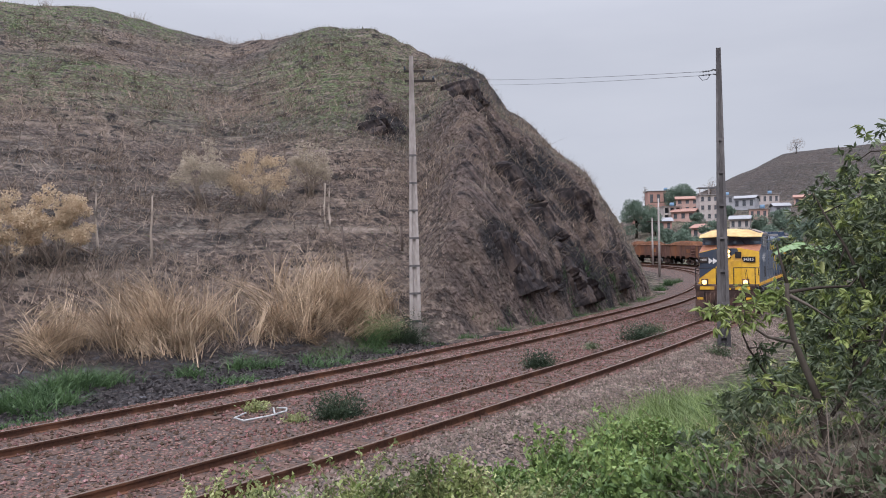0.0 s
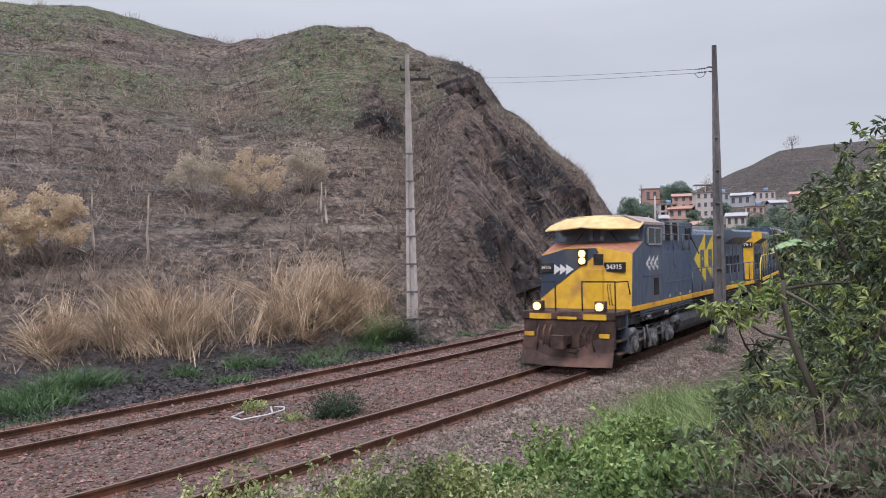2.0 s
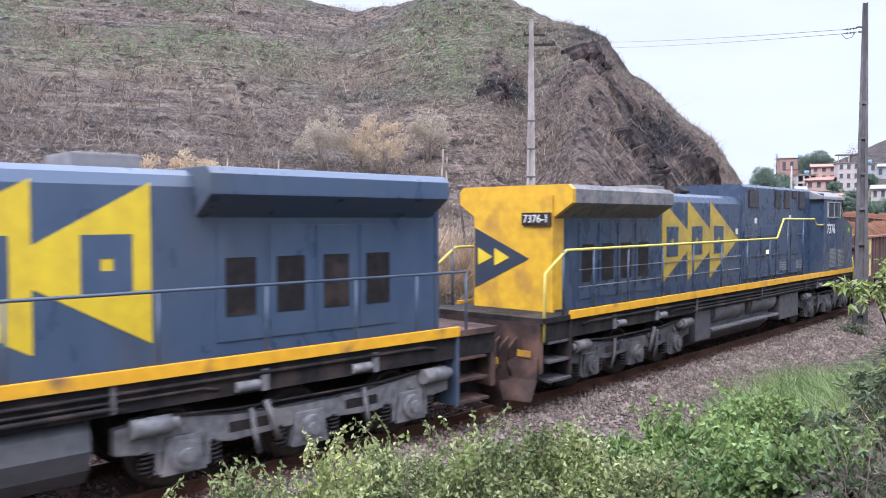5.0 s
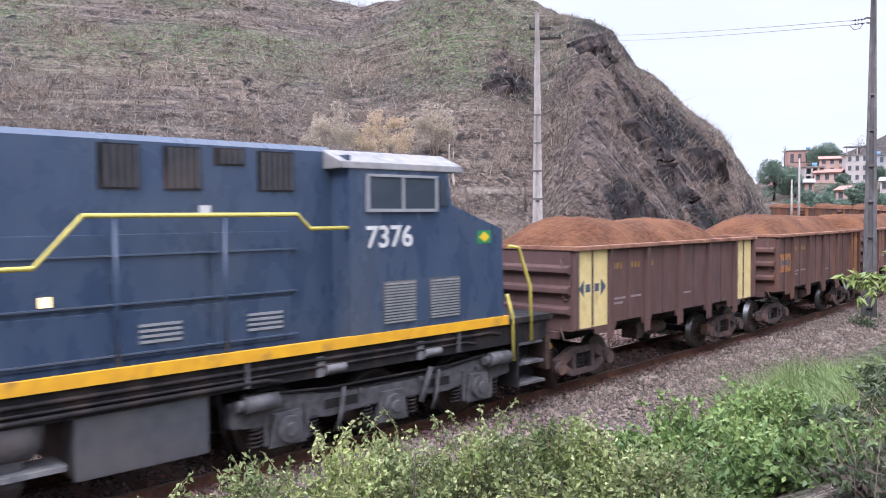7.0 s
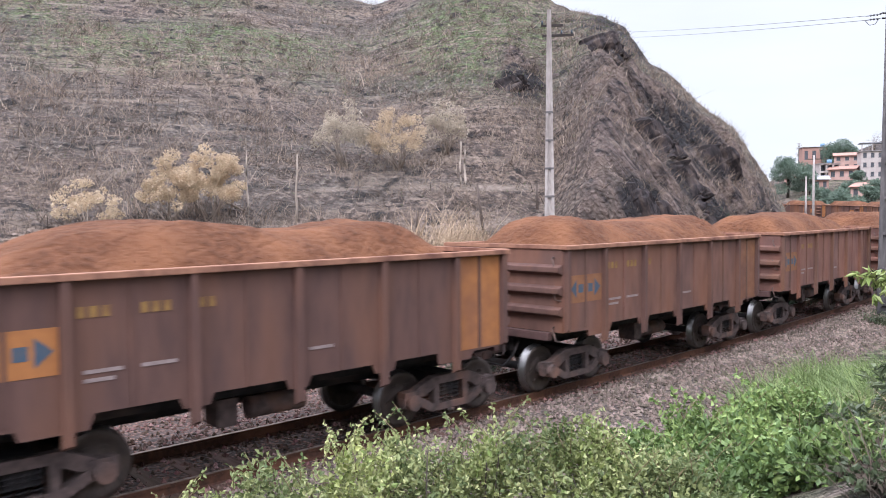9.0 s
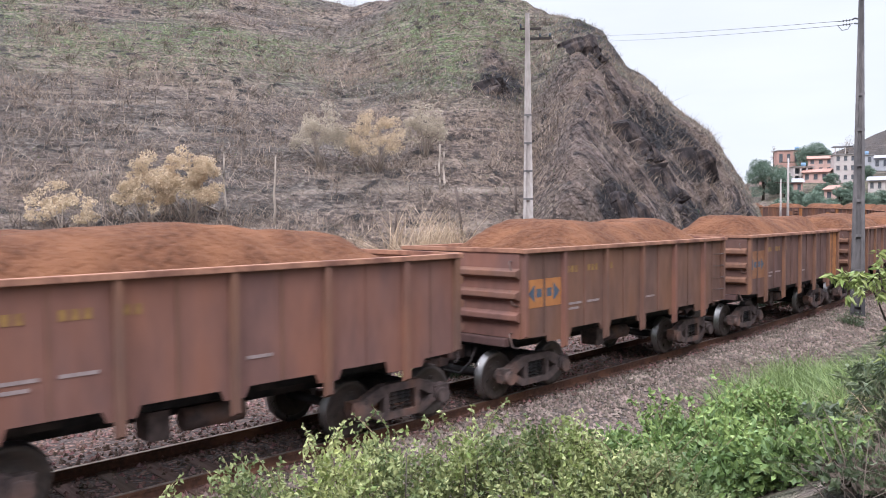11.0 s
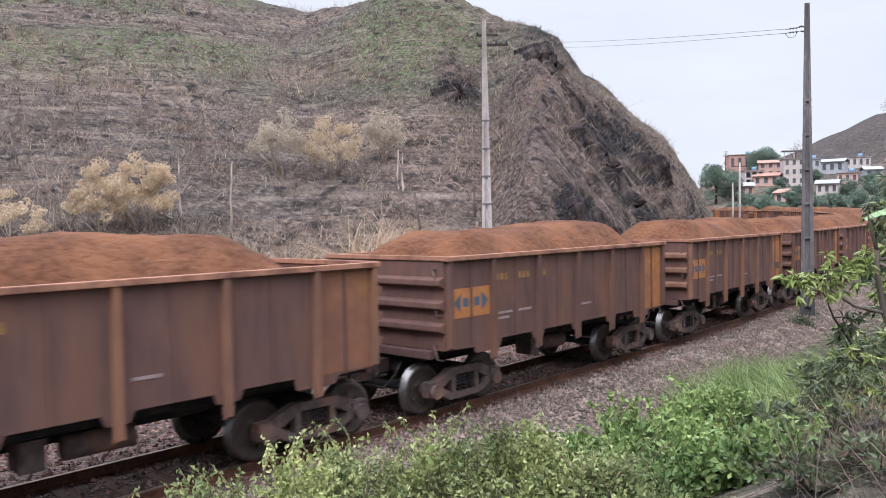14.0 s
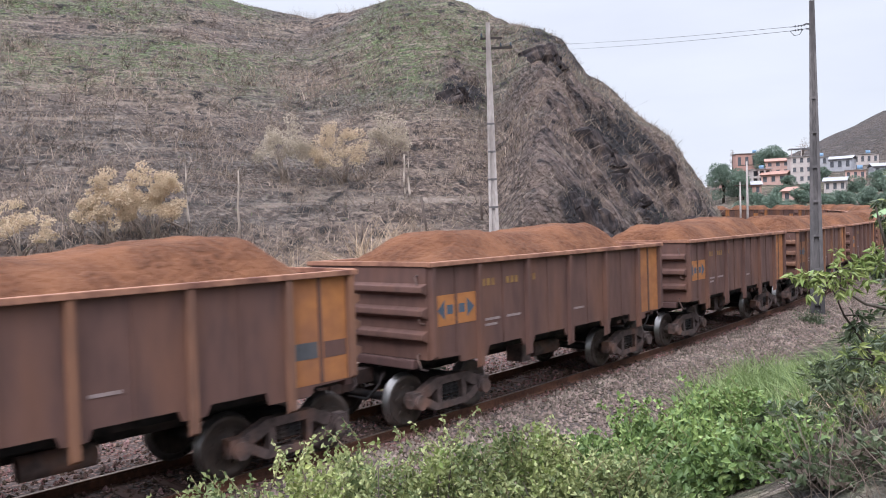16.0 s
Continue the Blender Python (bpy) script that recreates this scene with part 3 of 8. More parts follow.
# ------------------------------------------------------------------ ballast bed
def ballast_z(w):
    """Height of the stones over the rails' level, by the distance to the right of the near track."""
    return np.interp(w, [-9.6, -8.4, -7.2, -6.4, -4.6, -3.9, -2.75, -1.7, -1.0, 1.0, 1.9, 2.5, 3.8], [-0.62, -0.40, -0.19, -0.17, -0.17, -0.2, -0.30, -0.2, -0.17, -0.17, -0.2, -0.28, -0.62])


def ballast_material():
    m, n, l = nodes_of("crushed_stone")
    s = n["Principled BSDF"]
    co = n.new("ShaderNodeNewGeometry").outputs["Position"]
    v = n.new("ShaderNodeTexVoronoi")
    v.inputs["Scale"].default_value = 13
    l.new(co, v.inputs["Vector"])
    sep = n.new("ShaderNodeSeparateColor")
    l.new(v.outputs["Color"], sep.inputs[0])
    red = mix_rgb(n, l, sep.outputs[0], (0.022, 0.014, 0.012), (0.30, 0.17, 0.132))
    red = mix_rgb(n, l, noise_fac(n, l, co, 0.5, 7, 0.42, 0.68), red, (0.15, 0.075, 0.055))
    grey = mix_rgb(n, l, sep.outputs[0], (0.060, 0.045, 0.038), (0.24, 0.187, 0.157))
    fresh = n.new("ShaderNodeAttribute")
    fresh.attribute_name = "fresh"
    col = mix_rgb(n, l, fresh.outputs["Fac"], red, grey)
    # shade in the gaps between stones, painted into the colour by cell distance
    gap_shade = n.new("ShaderNodeMapRange")
    gap_shade.inputs[1].default_value, gap_shade.inputs[2].default_value, gap_shade.inputs[3].default_value, gap_shade.inputs[4].default_value = 0.24, 0.55, 0.0, 0.85
    l.new(v.outputs["Distance"], gap_shade.inputs[0])
    col = mix_rgb(n, l, gap_shade.outputs[0], col, (0.045, 0.033, 0.03))
    l.new(col, s.inputs["Base Color"])
    s.inputs["Roughness"].default_value = 0.95
    bp = n.new("ShaderNodeBump")
    bp.invert = True
    bp.inputs["Strength"].default_value, bp.inputs["Distance"].default_value = 1.0, 0.06
    l.new(v.outputs["Distance"], bp.inputs["Height"])
    l.new(bp.outputs[0], s.inputs["Normal"])
    return m


def build_ballast():
    ss, ws = np.arange(-60, 165, 0.4), np.linspace(-9.6, 3.8, 68)
    S, Wd = np.meshgrid(ss, ws, indexing="ij")
    S, Wd = S.ravel(), Wd.ravel()
    (x, y, lz), _ = line_at(S, Wd)
    z = lz + ballast_z(Wd) + 0.022 * wave(x * 2.2, y * 2.2, x * 0, 61, 3)
    na, nb = len(ss), len(ws)
    i = np.arange(na * nb).reshape(na, nb)
    f = np.stack([i[:-1, :-1], i[:-1, 1:], i[1:, 1:], i[1:, :-1]], -1).reshape(-1, 4)
    me = mesh_np("ballast_bed", np.stack([x, y, z], 1), f[:, ::-1], True)
    at_ = me.attributes.new("fresh", "FLOAT", "POINT")
    at_.data.foreach_set("value", smooth01((Wd - 0.9) / 0.5).astype(np.float32))
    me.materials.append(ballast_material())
    tagged(new("ballast_bed", me), "reddish grey crushed stone bed under both tracks", "ballast", kind="structure")


build_ballast()


# ------------------------------------------------------------------ tracks
RAIL_FOOT = [(-0.075, -0.172), (0.075, -0.172), (0.075, -0.160), (0.012, -0.145), (0.010, -0.05), (0.036, -0.040), (0.036, -0.008)]
RAIL_SEC = RAIL_FOOT + [(-p[0], p[1]) for p in RAIL_FOOT[::-1] if p[1] > -0.17]
HEAD_SEC = [(-0.033, -0.010), (0.033, -0.010), (0.033, -0.002), (0.024, 0.0), (-0.024, 0.0), (-0.033, -0.002)]


def sweep(sec, off, s0, s1, ds=1.0):
    ss = np.arange(s0, s1, ds)
    vs = [line_at(s, off + p[0], p[1])[0] for s in ss for p in sec]
    k = len(sec)
    fs = [(i * k + j, (i + 1) * k + j, (i + 1) * k + (j + 1) % k, i * k + (j + 1) % k) for i in range(len(ss) - 1) for j in range(k)]
    return Geo().add(vs, fs)


def build_track(centre, label):
    t = thing("railway_track", label, "railway track", "pair of tracks", "structure")
    for side in (-GAUGE / 2, GAUGE / 2):
        rail = part("rail", sweep(RAIL_SEC, centre + side, -60, 165), M_RAIL, t, "rust brown steel rail")
        part("rail_head", sweep(HEAD_SEC, centre + side, -60, 165), M_RAIL_TOP, rail, "worn running surface")
    g = Geo().box(-1.35, 1.35, -0.12, 0.12, -0.37, -0.155)
    me = g.mesh("sleeper")
    me.materials.append(M_SLEEPER)
    rng = random.Random(5)
    for i in range(225):
        s = -28 + i * 0.62
        p, th = line_at(s, centre, rng.uniform(-0.02, 0.005))
        ob = new("sleeper", me)
        ob.parent = t
        ob.matrix_basis = pose(*p, 0, 0, -math.degrees(th) + rng.uniform(-1, 1))
    return t


build_track(0.0, "rusty broad-gauge track on crushed stone, in use")
build_track(-SPACING, "rusty empty broad-gauge track on crushed stone beside the hill")


# ------------------------------------------------------------------ running gear
def wheelset(parent, y, r, material=None):
    w = part("wheelset", Geo().cyl((0, 0, 0), "x", 0.08, 1.9, 10), M_BLACK, parent, "steel axle with two wheels")
    w.location = (0, y, r)
    for sx in (-1, 1):
        rim = Geo()
        prof = [(0.0, 0.10), (0.035, 0.14), (0.02, r - 0.12), (-0.005, r - 0.07), (-0.005, r), (0.10, r - 0.006), (0.115, r + 0.03), (0.14, r + 0.03), (0.14, r - 0.08), (0.09, 0.13)]
        n, k = 28, len(prof)
        vs = [(sx * (0.86 - p[0]), p[1] * math.cos(2 * math.pi * i / n), p[1] * math.sin(2 * math.pi * i / n)) for i in range(n) for p in prof]
        fs = [(i * k + j, i * k + (j + 1) % k, ((i + 1) % n) * k + (j + 1) % k, ((i + 1) % n) * k + j) for i in range(n) for j in range(k)]
        rim.add(vs, fs if sx > 0 else [q[::-1] for q in fs], True)
        for a in range(6):
            c, q = math.cos(a * math.pi / 3), math.sin(a * math.pi / 3)
            rim.cyl((sx * 0.865, c * r * 0.55, q * r * 0.55), "x", 0.035, 0.03, 8)
        rim.cyl((sx * 0.89, 0, 0), "x", 0.11, 0.16, 12)
        me = rim.mesh("wheel")
        me.materials.append(M_WHEEL)
        me.materials.append(M_TREAD)
        for p in me.polygons:
            z = p.center
            rad = math.hypot(z.y, z.z)
            if rad > r - 0.035 and len(p.vertices) == 4:
                p.material_index = 1
        part("wheel", me, M_WHEEL, w, "steel wheel with bright tread")
    return w


SPIN = {"wagon": [], "loco": []}


def wagon_bogie(wagon, yc):
    b = part("bogie", Geo().box(-1.1, 1.1, yc - 0.2, yc + 0.2, 0.45, 0.8), M_BLACK, wagon, "dark cast bolster")
    for sx in (-1, 1):
        g = Geo()
        x0, x1 = (1.0, 1.16) if sx > 0 else (-1.16, -1.0)
        # cast truss: top bar, lower bar, slanted legs, boxes over the axles
        g.prism([(yc - 1.05, 0.52), (yc - 1.05, 0.36), (yc - 0.72, 0.36), (yc - 0.45, 0.22), (yc + 0.45, 0.22), (yc + 0.72, 0.36), (yc + 1.05, 0.36), (yc + 1.05, 0.52),
                 (yc + 0.7, 0.52), (yc + 0.38, 0.34), (yc - 0.38, 0.34), (yc - 0.7, 0.52)], x0, x1)
        g.prism([(yc - 1.0, 0.52), (yc - 0.6, 0.50), (yc - 0.3, 0.66), (yc + 0.3, 0.66), (yc + 0.6, 0.50), (yc + 1.0, 0.52), (yc + 0.75, 0.66), (yc + 0.4, 0.80), (yc - 0.4, 0.80), (yc - 0.75, 0.66)], x0, x1)
        for q in (-0.33, 0.33):
            g.prism([(yc + q - 0.06, 0.30), (yc + q + 0.06, 0.30), (yc + q + 0.06, 0.70), (yc + q - 0.06, 0.70)], x0, x1)
        side = part("side_frame", g, M_WAGON_GEAR, b, "rusty cast side frame", bevel=0.015)
        for q in (-0.875, 0.875):
            part("axle_box", Geo().cyl((sx * 1.17, yc + q, 0.45), "x", 0.13, 0.16, 12).box(sx * 1.08 - 0.1, sx * 1.08 + 0.1, yc + q - 0.16, yc + q + 0.16, 0.42, 0.62), M_WAGON_GEAR, b, "round bearing cap")
        for q in (-0.16, 0.0, 0.16):
            pts = [(sx * 1.08 + 0.055 * math.cos(a * 1.2), yc + q + 0.055 * math.sin(a * 1.2), 0.34 + a * 0.012) for a in range(27)]
            part("spring", Geo().tube(pts, 0.014, 5), M_BLACK, b, "coil spring")
    for q in (-0.875, 0.875):
        SPIN["wagon"].append(wheelset(wagon, yc + q, 0.45))
    return b


def coupler(parent, y, d):
    part("coupler", Geo().box(-0.12, 0.12, min(y, y + d * 0.62), max(y, y + d * 0.62), 0.72, 0.98).box(-0.2, 0.2, min(y + d * 0.55, y + d * 0.8), max(y + d * 0.55, y + d * 0.8), 0.66, 1.04), M_PLOW, parent, "rusty knuckle coupler", bevel=0.02)
    part("brake_hose", Geo().tube([(0.42, y, 0.95), (0.44, y + d * 0.2, 0.7), (0.4, y + d * 0.45, 0.52), (0.2, y + d * 0.7, 0.6)], 0.025, 6), M_BLACK, parent, "black rubber hose")


M_WAGON_GEAR = surf("ore_dusted_gear", (0.115, 0.082, 0.075), (0.055, 0.042, 0.04), 9, 0.8, 0.3, 0.1, (0.18, 0.10, 0.075), 1.6)


def ore_heap(parent, seed):
    """A long heap that stops short of both ends of the box."""
    ny, nx = 60, 24
    rng = np.random.RandomState(seed)
    Y, X = np.meshgrid(np.linspace(0.05, 8.45, ny), np.linspace(-1.48, 1.48, nx), indexing="ij")
    y0, a, y1, b = rng.uniform(0.3, 1.1), rng.uniform(0.9, 1.5), rng.uniform(7.2, 8.1), rng.uniform(0.8, 1.3)
    edge = 0.16 * wave(X * 1.6 + seed, Y * 0.8, X * 0, seed + 1, 3)
    hy = np.clip(np.minimum((Y - y0 + edge) / a, (y1 + edge - Y) / b), 0, 1)
    hx = np.clip((1.46 - np.abs(X) + 0.6 * edge) / 0.95, 0, 1)
    h = (1 - (1 - hy) ** 1.6) * (1 - (1 - hx) ** 1.6)
    top = 0.62 + 0.07 * np.sin(Y * rng.uniform(0.8, 1.6) + rng.uniform(0, 6)) + 0.04 * (Y - 4.2) * rng.uniform(-0.7, 0.7)
    z = 2.73 + h * top + (0.05 * wave(X * 1.3 + seed, Y * 1.3, X * 0, seed, 3) + 0.025 * wave(X * 5 + seed, Y * 5, X * 0, seed + 5, 2)) * np.clip(h * 3, 0.15, 1)
    i = np.arange(ny * nx).reshape(ny, nx)
    f = np.stack([i[:-1, :-1], i[:-1, 1:], i[1:, 1:], i[1:, :-1]], -1).reshape(-1, 4)
    me = mesh_np("ore_load", np.stack([X.ravel(), Y.ravel(), z.ravel()], 1), f[:, ::-1], True)
    part("ore_load", me, M_ORE, parent, "heaped red-brown iron ore")


RIBS = [0.08, 1.32, 2.82, 4.32, 5.80, 7.30, 8.42]
SEAMS = [0.70, 2.06, 3.56, 5.06, 6.54, 7.86]


def build_wagon(words, paint, rib, patch, tail, seed, ladder=False, stain=False, tall=0.0):
    """An open ore wagon; its nose is at y = 0 and it reaches back to y = 8.5."""
    w = thing("ore_wagon", words, "ore wagon", "ore wagons of the train")
    yellow = patch is M_PANEL_YELLOW
    for sx in (-1, 1):
        x = 1.50 * sx
        low = [(0.0, 1.22), (0.78, 1.20), (0.82, 1.08), (1.55, 1.08), (1.62, 1.26), (2.62, 1.26), (2.68, 1.12), (3.02, 1.12), (3.08, 1.26), (4.12, 1.26), (4.18, 1.12),
               (4.48, 1.12), (4.54, 1.26), (5.6, 1.26), (5.66, 1.12), (6.0, 1.12), (6.06, 1.26), (6.9, 1.26), (6.95, 1.08), (7.65, 1.08), (7.72, 1.20), (8.5, 1.22)]
        part("side_sheet", Geo().prism(low + [(8.5, 2.80), (0.0, 2.80)], x - 0.02, x + 0.02), paint, w)
        for i, y in enumerate(RIBS):
            d = 0.085
            g = Geo()
            xo = x + sx * (0.02 + d)
            foot = 0.90 if 0 < i < 6 else 1.22
            vs = [(x + sx * 0.018, y - 0.065, 2.80), (x + sx * 0.018, y + 0.065, 2.80), (x + sx * 0.018, y + 0.065, foot), (x + sx * 0.018, y - 0.065, foot),
                  (xo, y - 0.05, 2.80), (xo, y + 0.05, 2.80), (xo, y + 0.05, foot + 0.05), (xo, y - 0.05, foot + 0.05)]
            fs = [(4, 5, 6, 7), (0, 4, 7, 3), (1, 2, 6, 5), (3, 7, 6, 2), (0, 1, 5, 4)]
            g.add(vs, fs)
            part("rib", g, rib, w)
        for y in SEAMS:
            part("seam", Geo().box(min(x + sx * 0.012, x + sx * 0.04), max(x + sx * 0.012, x + sx * 0.04), y - 0.022, y + 0.022, 1.27, 2.80), paint, w)
        part("top_rim", Geo().box(min(x - sx * 0.05, x + sx * 0.12), max(x - sx * 0.05, x + sx * 0.12), -0.04, 8.54, 2.79, 2.87), M_RIM, w, "ore-dusted rim", bevel=0.012)
        # painted panels and marks, a sheet of paint proud of the steel
        a, b = min(x + sx * 0.021, x + sx * 0.025), max(x + sx * 0.021, x + sx * 0.025)
        c, d2 = min(x + sx * 0.026, x + sx * 0.029), max(x + sx * 0.026, x + sx * 0.029)
        lo, hi = (1.24, 2.78) if yellow else (1.76 - tall, 2.29 + tall)
        word = "pale yellow panel" if yellow else "faded orange panel"
        for y0, y1 in ((0.15, 0.675), (0.725, 1.25)):
            part("end_panel", Geo().box(a, b, y0, y1, lo, hi), patch, w, word)
        if tail:
            for y0, y1 in ((7.37, 7.83), (7.89, 8.35)):
                part("end_panel", Geo().box(a, b, y0, y1, 1.24, 2.78), tail, w, word)
        if stain:
            part("overpaint", Geo().box(c, d2, 7.40, 7.80, 1.62, 1.86), M_TANK, w, "dark painted-over square")
            part("overpaint", Geo().box(c, d2, 7.92, 8.33, 1.60, 1.84), M_WAGON_MID, w, "brown painted-over square")
        # plain shapes for the arrow mark and the lettering, on the side that was freshly marked
        if sx > 0:
            zc = 2.03
            for y0, y1, zz in ((0.22, 0.40, 0.17), (0.46, 0.62, 0.08), (0.78, 0.94, 0.08), (1.0, 1.2, 0.17)):
                if zz > 0.1:
                    g = Geo().prism([(y0, zc), (y1, zc - zz), (y1, zc + zz)] if y0 < 0.5 else [(y0, zc - zz), (y1, zc), (y0, zc + zz)], c, d2)
                else:
                    g = Geo().box(c, d2, y0, y1, zc - zz, zc + zz)
                part("arrow_mark", g, M_LOGO, w, "faded blue arrow mark")
            y = 1.45
            for cnt in (3, 4, 3):
                for k in range(cnt):
                    if all(abs(y + 0.05 - q) > 0.1 for q in RIBS + SEAMS):
                        part("stencil_bar", Geo().box(c, d2, y, y + 0.09, 2.36, 2.49), M_MARK, w, "faded yellow lettering bar")
                    y += 0.14
                y += 0.16
            for y0, y1, zz in ((1.5, 1.95, 1.72), (1.5, 1.85, 1.62), (2.16, 2.6, 1.72), (4.5, 4.9, 1.62)):
                part("data_bar", Geo().box(c, d2, y0, y1, zz, zz + 0.045), M_MARK_WHITE, w, "faded white data bar")
        if ladder:
            for zz in (1.25, 1.55, 1.85, 2.15, 2.45):
                part("ladder_rung", Geo().tube([(x + sx * 0.03, 7.92, zz), (x + sx * 0.11, 7.94, zz), (x + sx * 0.11, 8.33, zz), (x + sx * 0.03, 8.35, zz)], 0.013, 6), M_WAGON_GEAR, w)
    for y, d in ((0.0, -1), (8.5, 1)):
        part("end_sheet", Geo().box(-1.5, 1.5, y - 0.02, y + 0.02, 1.22, 2.80), paint, w)
        part("end_rim", Geo().box(-1.56, 1.56, y - 0.05, y + 0.05, 2.80, 2.88), M_RIM, w, bevel=0.01)
        for z in (1.62, 2.02, 2.42):
            prof = [(y, z - 0.12), (y + d * 0.15, z - 0.05), (y + d * 0.15, z + 0.045), (y, z + 0.10)]
            part("end_rib", Geo().prism(prof if d > 0 else prof[::-1], -1.51, 1.51), rib, w, bevel=0.02)
        part("end_sill", Geo().box(-1.25, 1.25, min(y, y + d * 0.14), max(y, y + d * 0.14), 1.06, 1.21), M_WAGON_DARK, w, bevel=0.02)
        for q in (1.12, 1.9, 2.45):
            part("grab_iron", Geo().tube([(1.3, y, q + 0.2), (1.32, y + d * 0.1, q + 0.18), (1.4, y + d * 0.1, q - 0.05), (1.46, y, q - 0.08)], 0.018, 6), M_WAGON_GEAR, w)
        coupler(w, y, d)
    part("centre_sill", Geo().box(-0.3, 0.3, 0, 8.5, 0.75, 1.0).box(-1.1, 1.1, 0.02, 8.48, 1.06, 1.24), M_BLACK, w, "dark underframe")
    part("hopper_floor", Geo().box(-1.48, 1.48, 0.02, 8.48, 1.24, 2.7), M_BLACK, w)
    g = Geo().cyl((0.75, 4.4, 0.78), "y", 0.16, 0.9, 12).box(0.55, 0.95, 3.4, 3.7, 0.62, 1.0)
    part("brake_cylinder", g, M_WAGON_GEAR, w)
    wagon_bogie(w, 0.95)
    wagon_bogie(w, 7.55)
    ore_heap(w, seed)
    return w


# ------------------------------------------------------------------ locomotives
def loco_truck(loco, yc, cast):
    b = part("truck", Geo().box(-1.0, 1.0, yc - 2.3, yc + 2.3, 0.62, 0.86), M_BLACK, loco, "dark truck bolster")
    ax = (-1.9, 0.0, 1.9)
    for sx in (-1, 1):
        x0, x1 = (1.12, 1.30) if sx > 0 else (-1.30, -1.12)
        top = [(yc + 2.75, 0.98), (yc + 2.2, 1.05), (yc + 1.2, 0.92), (yc + 0.5, 0.88), (yc - 0.5, 0.88), (yc - 1.2, 0.92), (yc - 2.2, 1.05), (yc - 2.75, 0.98)]
        bot = [(yc - 2.75, 0.66), (yc - 2.3, 0.60), (yc - 1.6, 0.62), (yc - 1.2, 0.56), (yc - 0.4, 0.60), (yc + 0.4, 0.60), (yc + 1.2, 0.56), (yc + 1.6, 0.62), (yc + 2.3, 0.60), (yc + 2.75, 0.66)]
        part("side_frame", Geo().prism(bot + top, x0, x1), cast, b, "grey cast truck side frame", bevel=0.03)
        for q in ax:
            g = Geo().prism([(yc + q - 0.30, 0.30), (yc + q + 0.30, 0.30), (yc + q + 0.22, 0.78), (yc + q - 0.22, 0.78)], min(sx * 1.10, sx * 1.36), max(sx * 1.10, sx * 1.36))
            g.cyl((sx * 1.38, yc + q, 0.54), "x", 0.19, 0.12, 16).cyl((sx * 1.44, yc + q, 0.54), "x", 0.10, 0.08, 12)
            part("axle_box", g, cast, b, "grey axle box", bevel=0.015)
        for q in (-2.35, -1.45, -0.45, 0.45, 1.45, 2.35):
            pts = [(sx * 1.24 + 0.085 * math.cos(a * 1.05), yc + q + 0.085 * math.sin(a * 1.05), 0.33 + a * 0.010) for a in range(31)]
            part("spring", Geo().tube(pts, 0.022, 5), M_BLACK, b, "coil spring")
        for q in (-2.35, 2.35):
            g = Geo().cyl((sx * 1.40, yc + q, 0.98), "y", 0.12, 0.5, 14).cyl((sx * 1.40, yc + q + 0.28, 0.98), "y", 0.08, 0.16, 12)
            part("brake_cylinder", g, cast, b, "grey brake cylinder")
        for q in (-0.95, 0.95):
            part("frame_slot", Geo().box(min(sx * 1.29, sx * 1.306), max(sx * 1.29, sx * 1.306), yc + q - 0.3, yc + q + 0.3, 0.68, 0.82), M_BLACK, b, "dark opening in the casting")
            part("brake_lever", Geo().tube([(sx * 1.36, yc + q, 0.98), (sx * 1.37, yc + q + 0.05, 0.6), (sx * 1.34, yc + q + 0.12, 0.34)], 0.035, 7), cast, b)
            for e in (-0.36, 0.30):
                part("pedestal_liner", Geo().box(min(sx * 1.28, sx * 1.33), max(sx * 1.28, sx * 1.33), yc + q * 2 + e, yc + q * 2 + e + 0.06, 0.34, 0.86), cast, b)
        part("brake_pipe", Geo().tube([(sx * 1.33, yc - 2.6, 1.10), (sx * 1.34, yc - 1.2, 1.0), (sx * 1.34, yc + 1.2, 1.0), (sx * 1.33, yc + 2.6, 1.10)], 0.022, 6), M_BLACK, b)
        part("sand_pipe", Geo().tube([(sx * 1.2, yc + 2.9, 1.3), (sx * 1.1, yc + 2.75, 0.6), (sx * 0.85, yc + 2.5, 0.12)], 0.03, 6), M_BLACK, b)
        for q in (-1.9, -0.6, 0.6, 1.9):
            part("bolt_boss", Geo().cyl((sx * 1.31, yc + q, 0.86), "x", 0.05, 0.06, 10), cast, b)
        part("damper", Geo().tube([(sx * 1.38, yc - 0.55, 0.5), (sx * 1.40, yc - 0.75, 1.05)], 0.045, 8), cast, b)
    for q in ax:
        SPIN["loco"].append(wheelset(loco, yc + q, 0.53))


def letter_bars(c, d, y, z, size, sx, flip):
    """A plain dark shape in place of a letter."""
    h, q = size * 0.36, size * 0.43
    k = size * 0.09
    return Geo().box(c, d, y - h, y - k, z - q, z + q).box(c, d, y + k, y + h, z - q, z + q).box(c, d, y - k, y + k, z - q, z - k).box(c, d, y - k, y + k, z + k, z + q)


def sign(text, size, material, parent, place, name="number", depth=0.004):
    cu = bpy.data.curves.new(name, "FONT")
    cu.body, cu.size, cu.extrude, cu.align_x, cu.align_y = text, size, depth, "CENTER", "CENTER"
    cu.offset = size * 0.018
    tmp = new(name, cu)
    me = bpy.data.meshes.new_from_object(tmp.evaluated_get(bpy.context.evaluated_depsgraph_get()))
    bpy.data.objects.remove(tmp)
    me.materials.clear()
    me.materials.append(material)
    ob = new(name, me)
    ob.parent, ob.matrix_basis = parent, place
    return ob


